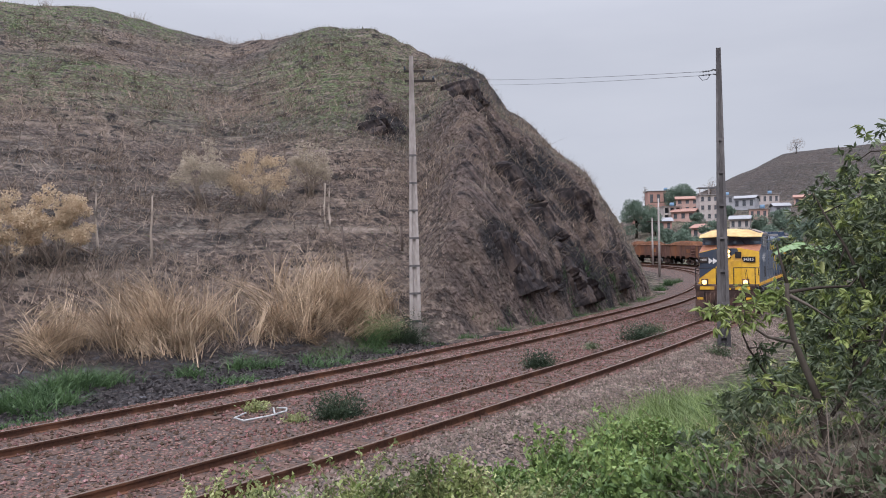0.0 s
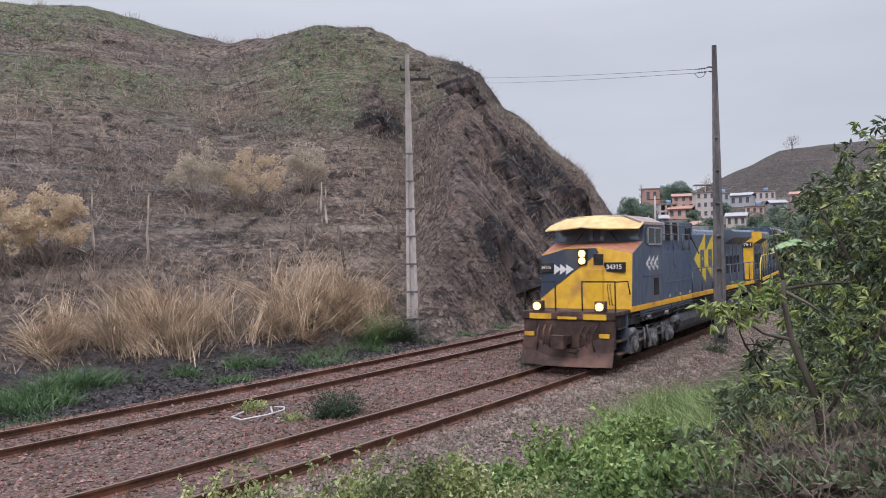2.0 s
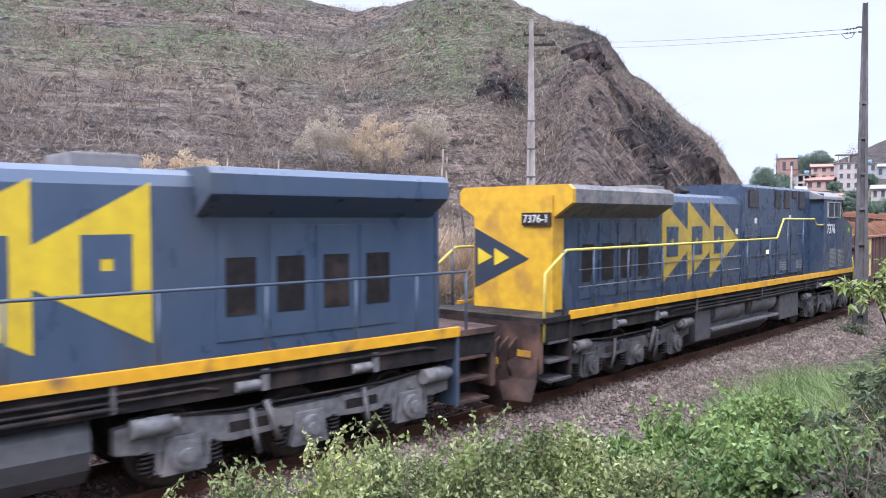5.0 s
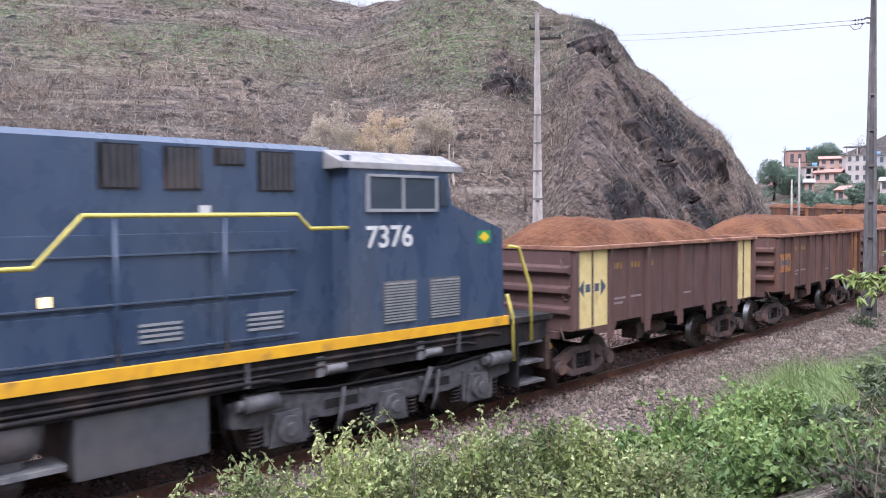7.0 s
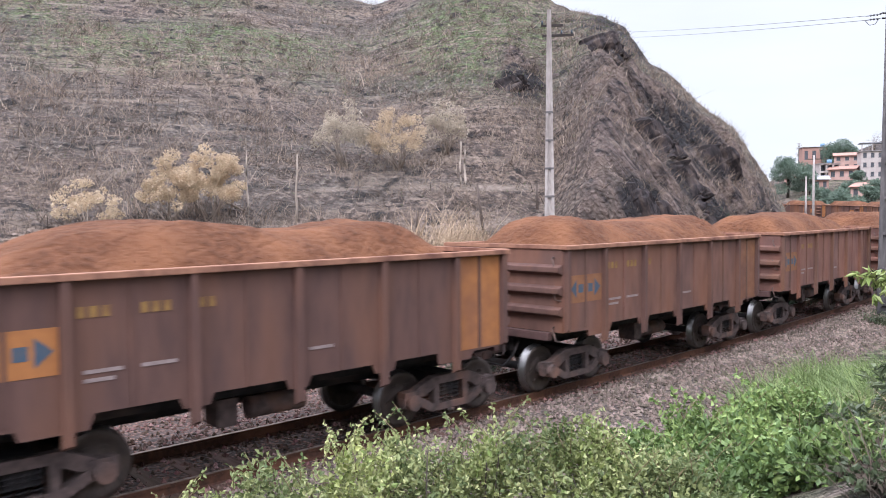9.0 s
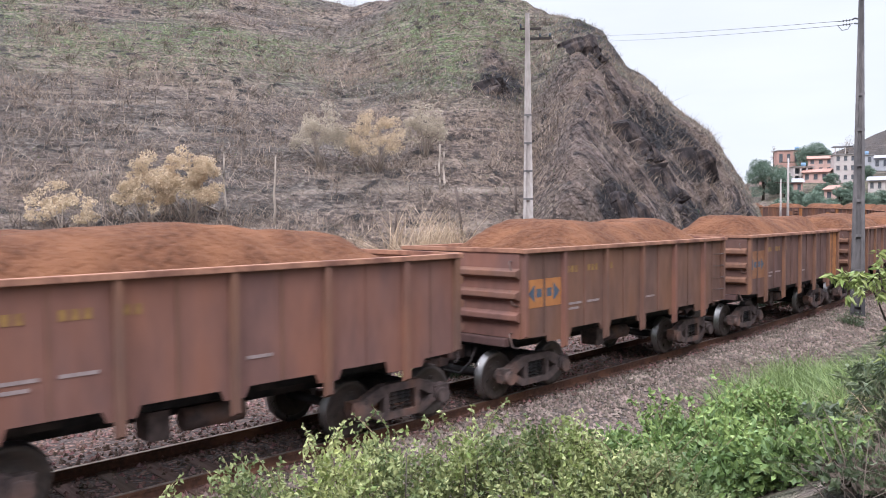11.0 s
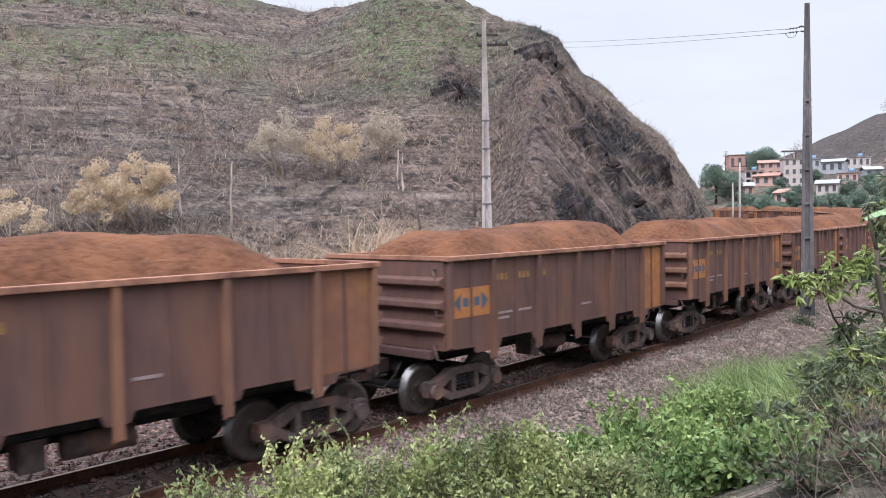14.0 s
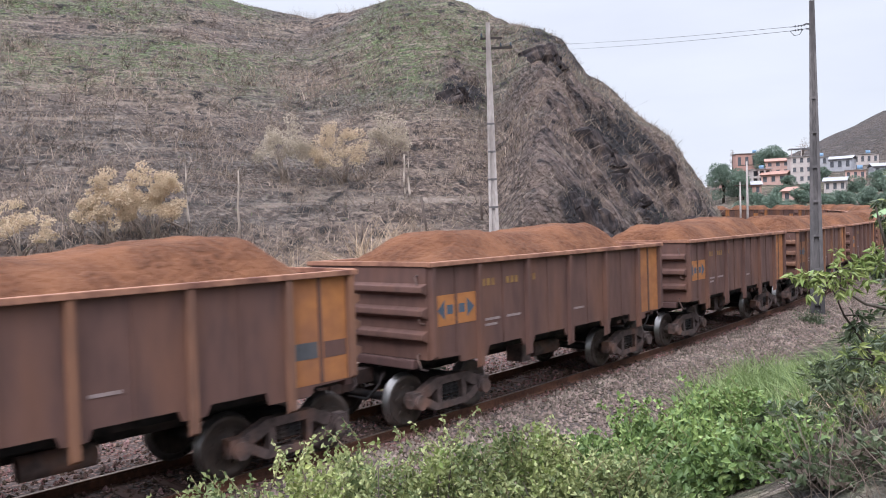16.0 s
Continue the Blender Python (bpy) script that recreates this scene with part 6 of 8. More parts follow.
def hill_stalks():
    n = 50000
    az = RNG.uniform(-50, 13.5, n)
    t = RNG.uniform(0.0, 1.0, n) ** 1.25
    r0, r1 = np.interp(az, FOOT_AZ, FOOT_R), np.interp(az, CREST_AZ, CREST_R)
    r = r0 + 1.5 + (r1 - r0 - 1.0) * t
    x, y = r * np.sin(np.radians(az)), r * np.cos(np.radians(az))
    z, rock, green, _ = terrain(x, y)
    pat = wave(x * 0.22, y * 0.22, z * 0, 91, 3)
    keep = (RNG.uniform(size=n) < np.clip(0.55 + 0.9 * pat, 0.1, 1)) & (RNG.uniform(size=n) > rock * 0.7) & (RNG.uniform(size=n) > green * 0.55)
    x, y, z, r, t, pat, rock = (a[keep] for a in (x, y, z, r, t, pat, rock))
    n = len(x)
    ln = RNG.uniform(0.25, 0.95, n) * np.clip(1 + 0.6 * pat, 0.5, 1.8) * np.where(t > 0.6, 0.7, 1)
    d = unit(np.stack([RNG.normal(0, 0.42, n) + rock * 0.5, RNG.normal(0, 0.42, n) - rock * 0.4, RNG.uniform(0.5, 1.1, n)], 1))
    v, f = blade_quads(np.stack([x, y, z - 0.05], 1), d, ln, RNG.uniform(0.025, 0.06, n) * np.clip(r / 50, 0.8, 1.6), RNG, 0.35, 2)
    stuff("dry_stalks", v, f, M_STRAW_GREY, "thin grey-brown dry stalks scattered over the hillside", "dry stalks")
    # pale taller culms in drifts
    n = 16000
    az = RNG.uniform(-46, 13.5, n)
    t = RNG.uniform(0.02, 0.62, n)
    r0, r1 = np.interp(az, FOOT_AZ, FOOT_R), np.interp(az, CREST_AZ, CREST_R)
    r = r0 + 2 + (r1 - r0 - 2) * t
    x, y = r * np.sin(np.radians(az)), r * np.cos(np.radians(az))
    z, rock, _, _ = terrain(x, y)
    keep = (wave(x * 0.16, y * 0.16, z * 0, 95, 3) > 0.08) & (RNG.uniform(size=n) > rock * 0.5)
    x, y, z, r, rock = (a[keep] for a in (x, y, z, r, rock))
    n = len(x)
    d = unit(np.stack([RNG.normal(0, 0.35, n) + 0.35 * rock, RNG.normal(0, 0.35, n) - 0.35 * rock, np.full(n, 1.0)], 1))
    v, f = blade_quads(np.stack([x, y, z - 0.05], 1), d, RNG.uniform(0.7, 1.7, n), RNG.uniform(0.025, 0.05, n), RNG, 0.5, 3)
    stuff("straw_culms", v, f, M_STRAW_GREY, "pale straw culms standing in drifts on the slope", "dry grass")
    # fringe against the sky
    n = 2600
    az = RNG.uniform(-44, 13, n)
    r1 = np.interp(az, CREST_AZ, CREST_R)
    r = r1 + RNG.normal(-0.8, 0.9, n)
    x, y = r * np.sin(np.radians(az)), r * np.cos(np.radians(az))
    z = terrain(x, y)[0]
    clump = wave(az * 0.8, az * 0, az * 0, 97, 3)
    ln = (RNG.uniform(0.2, 0.6, n) + np.where(clump > 0.35, RNG.uniform(0, 1.5, n), 0)) * np.where(az > 1, 0.65, 1)
    v, f = blade_quads(np.stack([x, y, z - 0.1], 1), sway(n, RNG, 1, 0.28), ln, RNG.uniform(0.03, 0.055, n), RNG, 0.3, 2)
    stuff("crest_grass", v, f, M_STRAW_GREY, "wispy dry grass along the crest of the hill", "dry grass")
    # tangles of thin dead brush
    cs, ds, ls, ws = [], [], [], []
    for _ in range(2100):
        az, t = RNG.uniform(-44, 12.5), RNG.uniform(0.02, 0.92) ** 1.2
        r0, r1 = float(np.interp(az, FOOT_AZ, FOOT_R)), float(np.interp(az, CREST_AZ, CREST_R))
        r = r0 + 2 + (r1 - r0 - 3) * t
        n = RNG.randint(7, 17)
        px, py = polar(az, r)
        cs.append(np.stack([px + RNG.normal(0, 0.35, n), py + RNG.normal(0, 0.35, n), np.zeros(n)], 1))
        ds.append(unit(np.stack([RNG.normal(0, 0.75, n), RNG.normal(0, 0.4, n), RNG.uniform(0.15, 1.0, n)], 1)))
        ls.append(RNG.uniform(0.5, 1.7, n) * RNG.uniform(0.6, 1.3) * (0.55 if az > 0 else 1.0))
        ws.append(RNG.uniform(0.022, 0.05, n) * min(max(r / 50, 0.8), 1.7))
    c, d, ls, ws = np.concatenate(cs), np.concatenate(ds), np.concatenate(ls), np.concatenate(ws)
    c[:, 2] = terrain(c[:, 0], c[:, 1])[0]
    k = len(c) // 2
    for sl, mt, words in ((slice(0, k), M_STRAW_GREY, "tangled pale dead brush on the slope"), (slice(k, None), M_DEAD, "tangled dark brown dead brush on the slope")):
        v, f = blade_quads(c[sl], d[sl], ls[sl], ws[sl], RNG, 0.25, 3)
        stuff("dead_brush", v, f, mt, words, "brush")
    # fallen sticks
    n = 900
    az = RNG.uniform(-46, 10, n)
    t = RNG.uniform(0.03, 0.8, n)
    r0, r1 = np.interp(az, FOOT_AZ, FOOT_R), np.interp(az, CREST_AZ, CREST_R)
    r = r0 + 2 + (r1 - r0 - 2) * t
    x, y = r * np.sin(np.radians(az)), r * np.cos(np.radians(az))
    z = terrain(x, y)[0]
    d = unit(np.stack([RNG.normal(0, 1, n), RNG.normal(0, 0.5, n), RNG.uniform(-0.1, 0.45, n)], 1))
    v, f = blade_quads(np.stack([x, y, z + 0.08], 1), d, RNG.uniform(0.8, 2.6, n), RNG.uniform(0.03, 0.07, n), RNG, 0.05, 2)
    stuff("fallen_sticks", v, f, M_STUB, "pale fallen sticks and stems lying on the slope", "sticks")


def turf_tufts():
    n = 34000
    az = RNG.uniform(-48, 4, n)
    t = RNG.uniform(0.12, 1.0, n)
    r0, r1 = np.interp(az, FOOT_AZ, FOOT_R), np.interp(az, CREST_AZ, CREST_R)
    r = r0 + (r1 - r0) * t
    x, y = r * np.sin(np.radians(az)), r * np.cos(np.radians(az))
    z, rock, green, _ = terrain(x, y)
    keep = RNG.uniform(size=n) < green * 0.9 + 0.03
    x, y, z, r = (a[keep] for a in (x, y, z, r))
    n = len(x)
    v, f = blade_quads(np.stack([x, y, z - 0.04], 1), sway(n, RNG, 1, 0.6), RNG.uniform(0.14, 0.4, n), RNG.uniform(0.04, 0.09, n) * np.clip(r / 60, 0.7, 1.6), RNG, 0.5, 2)
    stuff("turf", v, f, M_TURF, "short olive green turf on the upper slope", "grass")


M_TURF = leaf_mat("olive_turf", (0.095, 0.125, 0.05), (0.17, 0.205, 0.085), 0.2, 0.8)
def clump_grass():
    """Dark green tufts at the hill's foot and low bright ones by the empty track."""
    cs, ds, ls = [], [], []
    for az, r, n, h in ((-29, 24.2, 420, 1.1), (-27.4, 25.4, 420, 1.15), (-25.8, 26.2, 420, 1.1), (-24.2, 26.8, 400, 1.0), (-28.2, 23.2, 300, 0.8), (-26.4, 24.0, 300, 0.8), (-22.8, 27.6, 160, 0.6), (-18.2, 27.6, 220, 0.85), (-14.6, 28.6, 280, 0.9), (-12.8, 29.0, 160, 0.8),
                        (-9.8, 29.6, 150, 0.7), (-15.6, 26.0, 260, 0.4), (-14.4, 26.4, 200, 0.35), (-9.0, 28.6, 260, 0.4), (-7.8, 29.0, 220, 0.4), (-4.6, 31.6, 200, 0.5), (-29.5, 21.5, 260, 0.3), (-27.5, 22.0, 220, 0.28),
                        (-5.4, 33.5, 300, 0.9), (-1.0, 34.0, 160, 0.35), (1.5, 36.5, 160, 0.4), (4.0, 40.0, 220, 0.4), (6.4, 43.5, 220, 0.45), (9.0, 49.0, 240, 0.5), (10.5, 53.0, 260, 0.6), (12.2, 58.0, 260, 0.6), (13.6, 63.0, 260, 0.6), (15.2, 74.0, 300, 0.9), (16.4, 84.0, 300, 0.9), (15.8, 80.0, 300, 1.2)):
        x0, y0 = polar(az, r)
        n = int(n * 0.75)
        x, y = x0 + RNG.normal(0, 0.3, n), y0 + RNG.normal(0, 0.22, n)
        cs.append(np.stack([x, y, terrain(x, y)[0] - 0.04], 1))
        ds.append(sway(n, RNG, 1, 0.5))
        ls.append(RNG.uniform(0.5, 1.1, n) * h)
    c = np.concatenate(cs)
    v, f = blade_quads(c, np.concatenate(ds), np.concatenate(ls), RNG.uniform(0.026, 0.05, len(c)), RNG, 0.55, 3)
    stuff("green_tufts", v, f, M_TUFT, "dark green grass tufts at the hill's foot", "grass")
    # burnt clods and ash lumps
    n = 5000
    s = RNG.uniform(-20, 14, n)
    w = -SPACING - 2.8 - RNG.uniform(0, 1, n) * (np.interp(s, FOOT_S, FOOT_W) - SPACING - 2.2)
    (x, y, _), _ = line_at(s, w)
    z = terrain(x, y)[0]
    v, f = leaf_quads(np.stack([x, y, z], 1), unit(np.stack([RNG.normal(0, 1, n), RNG.normal(0, 1, n), RNG.uniform(0.1, 0.9, n)], 1)), RNG.uniform(0.08, 0.28, n), RNG.uniform(0.05, 0.16, n), RNG, 0.4)
    stuff("burnt_litter", v, f, M_ASH, "charred clods and litter on the burnt strip", "litter")


M_TUFT = leaf_mat("dark_tuft_blade", (0.04, 0.08, 0.03), (0.12, 0.19, 0.075), 0.2, 0.6)
M_ASH = leaf_mat("charred_litter", (0.035, 0.03, 0.032), (0.13, 0.115, 0.115), 0.2, 0.9)
tall_straw()
foot_grass()
hill_stalks()
turf_tufts()
clump_grass()


def puffs(blobs, per, size, rng, flat=0.8):
    """Leaf bases and directions over the shells of blobs (x, y, z, radius)."""
    cs, ds = [], []
    for bx, by, bz, br in blobs:
        n = int(per * br * br) + 12
        u = unit(rng.normal(size=(n, 3)))
        u[:, 2] = u[:, 2] * 0.9 + 0.12
        k = br * rng.uniform(0.55, 1.05, n)[:, None]
        cs.append(np.array([bx, by, bz]) + u * k * np.array([1, 1, flat]))
        ds.append(unit(u + rng.normal(0, 0.6, (n, 3))))
    return np.concatenate(cs), np.concatenate(ds)


def hill_shrub(az, base_el, top_el, half, material, label, seed, stems=5, sparse=1.0):
    """A dry shrub on the slope: thin stems under clumps of small flower heads."""
    rng = np.random.RandomState(seed)
    r = find_r(az, base_el)
    x, y = polar(az, r)
    z0 = ground_z(x, y)
    h = 3.5 + r * math.tan(radians(top_el)) - z0
    rad = 1.25 * r * math.tan(radians(half))
    t = thing("dry_shrub", label, "shrub", "dry shrubs on the slope")
    blobs = []
    for _ in range(46):
        a, q = rng.uniform(0, 6.28), math.sqrt(rng.uniform(0, 1))
        px, py = math.cos(a) * q * rad * 0.85, math.sin(a) * q * rad * 0.6
        top = h * (1 - 0.45 * q * q)
        blobs.append((x + px, y + py, z0 + top * rng.uniform(0.42, 0.95), rng.uniform(0.12, 0.22) * h * 0.5))
    for i in range(stems):
        b = blobs[i * 3]
        part("stem", Geo().tube([(x + rng.uniform(-0.3, 0.3), y + rng.uniform(-.2, .2), z0 - 0.15), (x + (b[0] - x) * 0.5, y + (b[1] - y) * 0.5, z0 + (b[2] - z0) * 0.55), b[:3]], 0.05, 6, 0.015), M_STUB, t, "thin pale stem")
    c, d = puffs(blobs, 1500 * sparse, 0.1, rng)
    v, f = leaf_quads(c, d, rng.uniform(0.06, 0.13, len(c)), rng.uniform(0.05, 0.09, len(c)), rng)
    leaf_part("crown", v, f, material, t)


hill_shrub(-26.5, -0.4, 5.6, 2.3, M_YELLOW_LEAF, "ochre dry shrub in seed on the slope", 1, 8, 1.1)
hill_shrub(-29.2, -0.8, 4.6, 2.0, M_YELLOW_LEAF, "broad ochre dry shrub in seed on the slope", 2, 8, 0.9)
hill_shrub(-34.5, -1.2, 3.0, 2.2, M_YELLOW_LEAF, "low ochre dry shrub in seed on the slope", 12, 5, 0.7)
hill_shrub(-17.2, 3.4, 8.7, 2.0, M_PALE_LEAF, "pale grey-beige dry shrub on the slope", 3, 9, 0.5)
hill_shrub(-13.3, 3.2, 8.1, 1.9, M_YELLOW_LEAF, "tall ochre and beige dry shrub on the slope", 4, 9, 0.6)
hill_shrub(-9.8, 4.2, 8.5, 1.4, M_PALE_LEAF, "slim pale beige dry shrub on the slope", 5, 8, 0.5)


def bare_trunk(az, base_el, top_el, lean, label="bare pale dead trunk on the slope"):
    r = find_r(az, base_el)
    x, y = polar(az, r)
    z0 = ground_z(x, y)
    z1 = 3.5 + r * math.tan(radians(top_el))
    t = thing("dead_trunk", label, "dead tree", "dead trunks")
    pts = [(x + lean * k + 0.04 * math.sin(k * 9), y, z0 - 0.3 + (z1 - z0 + 0.3) * k) for k in (0, 0.25, 0.5, 0.75, 1)]
    part("trunk", Geo().tube(pts, 0.075, 8, 0.04), M_STUB, t)
    part("branch_stub", Geo().tube([pts[3], (pts[3][0] + 0.2, y, pts[3][2] + 0.25)], 0.03, 6, 0.015), M_STUB, t)


bare_trunk(-24.0, -0.4, 5.4, -0.05)
bare_trunk(-20.65, -0.6, 4.3, 0.1)
bare_trunk(-8.75, 1.8, 5.2, 0.05)
bare_trunk(-8.4, 1.7, 5.4, 0.0)


def fence_post(az, base_el, top_el, lean):
    r = find_r(az, base_el)
    x, y = polar(az, r)
    z0 = ground_z(x, y)
    z1 = 3.5 + r * math.tan(radians(top_el))
    ob = part("fence_post", Geo().tube([(x, y, z0 - 0.3), (x + lean * 0.5, y, (z0 + z1) / 2), (x + lean, y, z1)], 0.075, 8, 0.06), M_WOOD)
    tagged(ob, "dark weathered leaning wooden fence post", "fence post", "fence posts")


fence_post(-7.05, -1.6, 2.1, -0.35)
fence_post(-3.15, 0.2, 2.0, -0.05)
fence_post(-12.0, -1.4, 0.4, 0.1)

# a fallen pale log
_r = find_r(-25.0, 0.3)
_x, _y = polar(-25.9, _r)
_x2, _y2 = polar(-24.0, _r - 0.5)
tagged(part("fallen_log", Geo().tube([(_x, _y, ground_z(_x, _y) + 0.5), ((_x + _x2) / 2, (_y + _y2) / 2, ground_z((_x + _x2) / 2, (_y + _y2) / 2) + 0.3), (_x2, _y2, ground_z(_x2, _y2) + 0.05)], 0.07, 8, 0.05), M_STUB), "pale fallen log on the slope", "log")


# weeds between the tracks
M_WEED = leaf_mat("dark_weed_leaf", (0.028, 0.045, 0.026), (0.06, 0.085, 0.045), 0.2, 0.7)


def weed(x, y, h, rad, material, label, seed, n=700):
    rng = np.random.RandomState(seed)
    s, w = line_coords(np.array([x]), np.array([y]))
    z0 = float(np.interp(s[0], LINE_S, LINE_Z) + ballast_z(w[0])) if -9.4 < w[0] < 3.6 else ground_z(x, y)
    t = thing("weed_bush", label, "weed", "weeds along the line")
    base = np.tile([x, y, z0 - 0.03], (n, 1)) + np.stack([rng.normal(0, rad * 0.35, n), rng.normal(0, rad * 0.35, n), np.zeros(n)], 1)
    d = sway(n, rng, 1, 0.75)
    v, f = blade_quads(base, d, rng.uniform(0.3, 1.0, n) * h, 0.018, rng, 0.4, 3)
    c = base + d * (rng.uniform(0.3, 0.95, n) * h)[:, None]
    v2, f2 = leaf_quads(c, unit(d + rng.normal(0, 0.7, (n, 3))), rng.uniform(0.06, 0.12, n), rng.uniform(0.02, 0.045, n), rng)
    part("stem", Geo().tube([(x, y, z0 - 0.05), (x, y, z0 + h * 0.4)], 0.012, 5), M_BARK, t)
    leaf_part("foliage", *join((v, f), (v2, f2)), material, t)


weed(-2.5, 18.0, 0.66, 0.6, M_WEED, "dark green feathery weed bush on the ballast", 21, 900)
weed(2.95, 25.2, 0.6, 0.6, M_WEED, "grey-green weed bush between the tracks", 22)
weed(8.0, 32.4, 0.8, 1.0, M_WEED, "broad dark green weed bush between the tracks", 23, 900)
weed(5.45, 29.7, 0.35, 0.3, M_GREEN_DARK, "small green weed between the tracks", 24, 250)
weed(9.2, 35.0, 0.5, 0.7, M_GREEN_DARK, "low green weed between the tracks", 25, 400)
weed(-4.6, 18.7, 0.28, 0.35, M_GREEN_OLIVE, "small pale green weed on the ballast", 26, 250)
weed(-3.5, 17.9, 0.22, 0.3, M_GREEN_OLIVE, "small pale green weed on the ballast", 27, 160)
weed(-1.9, 34.6, 1.7, 0.8, M_WEED, "green creeper at the foot of the pole", 28, 900)
weed(-2.9, 34.3, 1.3, 0.9, M_GREEN, "green creeper at the foot of the pole", 29, 700)
weed(9.6, 27.8, 0.5, 0.5, M_GREEN_DARK, "grey-green weed at the pole's foot", 30, 300)

# white pipe frame lying on the stones
g = Geo()
g.tube([(-4.72, 18.25, -0.14), (-4.85, 17.75, -0.15), (-4.55, 17.42, -0.15), (-4.05, 17.9, -0.14), (-3.78, 18.3, -0.12), (-3.84, 18.62, -0.12), (-4.1, 18.75, -0.13)], 0.024, 8)
g.tube([(-3.98, 17.98, -0.13), (-4.18, 18.72, -0.13)], 0.024, 8)
tagged(part("pipe_frame", g, M_PLASTIC), "bent white pipe frame lying on the crushed stone", "pipe frame")


# ------------------------------------------------------------------ foreground plants on the bank
def shrub(az, r, top_el, half, material, mat2, leaf, n, label, seed, sprigs=3, group="shrubs on the bank", uneven=0.16):
    """A dense shrub whose leaves fill it from the ground to an uneven top."""
    rng = np.random.RandomState(seed)
    x, y = polar(az, r)
    z0 = ground_z(x, y)
    rad = r * math.tan(radians(half))
    zt = 3.5 + r * math.tan(radians(top_el))
    h = zt - z0
    t = thing("bank_shrub", label, "shrub", group)
    # sprays: a dozen leaves along each short twig that grows up and outwards
    m = n // 12
    n = m * 12
    px, py = rng.normal(0, 0.5, m) * rad, rng.normal(0, 0.42, m) * rad
    q = np.hypot(px, py) / rad
    top = h * (1 - 0.14 * np.clip(q, 0, 1.4) ** 2) * (1 + uneven * wave(px * 4 + seed, py * 4, px * 0, seed, 2))
    hh = np.clip(top * (1 - np.abs(rng.normal(0, 0.26, m))), 0.02, None)
    tip = np.stack([x + px, y + py, z0 + hh], 1)
    grow = unit(np.stack([px / rad * 0.7 + rng.normal(0, 0.45, m), py / rad * 0.7 + rng.normal(0, 0.45, m), np.full(m, 0.8)], 1))
    back = np.tile(np.linspace(0, 1, 12), m)
    c = np.repeat(tip, 12, 0) - np.repeat(grow, 12, 0) * (back * leaf * 4.2)[:, None] + rng.normal(0, leaf * 0.35, (n, 3))
    c[:, 2] = np.maximum(c[:, 2], z0 + 0.02)
    out = unit(np.cross(np.repeat(grow, 12, 0), rng.normal(size=(n, 3))))
    d = unit(np.repeat(grow, 12, 0) * 0.6 + out * (0.4 + 0.6 * back[:, None]) + np.array([0, 0, 0.1]))
    ln = rng.uniform(leaf * 0.6, leaf * 1.3, n)
    v, f = leaf_quads(c, d, ln, ln * rng.uniform(0.45, 0.65, n), rng)
    k = len(f) * 5 // 8
    cut = rng.permutation(n)
    vv = v.reshape(n, 4, 3)
    for nm, idx, mt in (("foliage", cut[:k], material), ("pale_foliage", cut[k:], mat2)):
        a = vv[idx].reshape(-1, 3)
        leaf_part(nm, a, np.arange(len(a)).reshape(-1, 4), mt, t)
    for i in range(7):
        a = rng.uniform(0, 6.28)
        e = (x + math.cos(a) * rad * 0.6, y + math.sin(a) * rad * 0.5, z0 + h * rng.uniform(0.6, 0.95))
        part("stem", Geo().tube([(x, y, z0 - 0.1), (x + math.cos(a) * rad * 0.3, y + math.sin(a) * rad * 0.2, z0 + h * 0.4), e], 0.014, 5, 0.005), M_BARK, t)
    for i in range(sprigs):
        a, ll = rng.uniform(-1.2, 1.2), rng.uniform(0.14, 0.42)
        bx, by, bz = x + rng.uniform(-0.8, 0.8) * rad, y + rng.uniform(-0.3, 0.5) * rad, z0 + h * rng.uniform(0.66, 0.98)
        pts = [Vector((bx + math.sin(a) * ll * q_ * 0.8, by, bz + ll * q_ * (1 - 0.25 * q_))) for q_ in (0, 0.35, 0.7, 1.0)]
        sp = part("sprig", Geo().tube(pts, 0.005, 5, 0.002), M_SPRIG, t)
        m = int(20 * ll / 0.4)
        qs = np.linspace(0.15, 1, m)
        cc = np.array([pts[0].lerp(pts[3], float(q_)) for q_ in qs])
        dd = unit(rng.normal(0, 1, (m, 3)) + np.array([0, -0.3, 0.3]))
        v, f = leaf_quads(cc, dd, leaf * 0.85, leaf * 0.5, rng)
        leaf_part("sprig_leaves", v, f, material, sp)
    return t


M_SPRIG = surf("pale_twig", (0.22, 0.17, 0.10), (0.15, 0.12, 0.07), 9, 0.9, 0)
M_SAGE = leaf_mat("sage_leaf", (0.085, 0.12, 0.045), (0.33, 0.36, 0.16), 0.25, 0.6)
_lab = "olive green small-leaved shrub on the bank"
for _i, (_az, _el, _rr, _hf) in enumerate([(-27.5, -19.6, 6.3, 3.6), (-22.5, -17.6, 6.3, 4.2), (-17.0, -16.4, 6.4, 4.4), (-12.0, -15.7, 6.6, 4.4), (-7.5, -15.1, 6.8, 4.2), (-3.0, -15.9, 6.7, 4.4), (1.5, -16.4, 6.6, 4.4), (6.5, -17.4, 6.4, 4.6)]):
    shrub(_az, _rr, _el, _hf, (M_GREEN_OLIVE, M_SAGE)[_i % 2], (M_GREEN_TIP, M_GREEN_OLIVE)[_i % 2], 0.058, 3000, _lab, 100 + _i, 22, uneven=0.24)
_lab = "fresh green broad-leaved shrub on the bank"
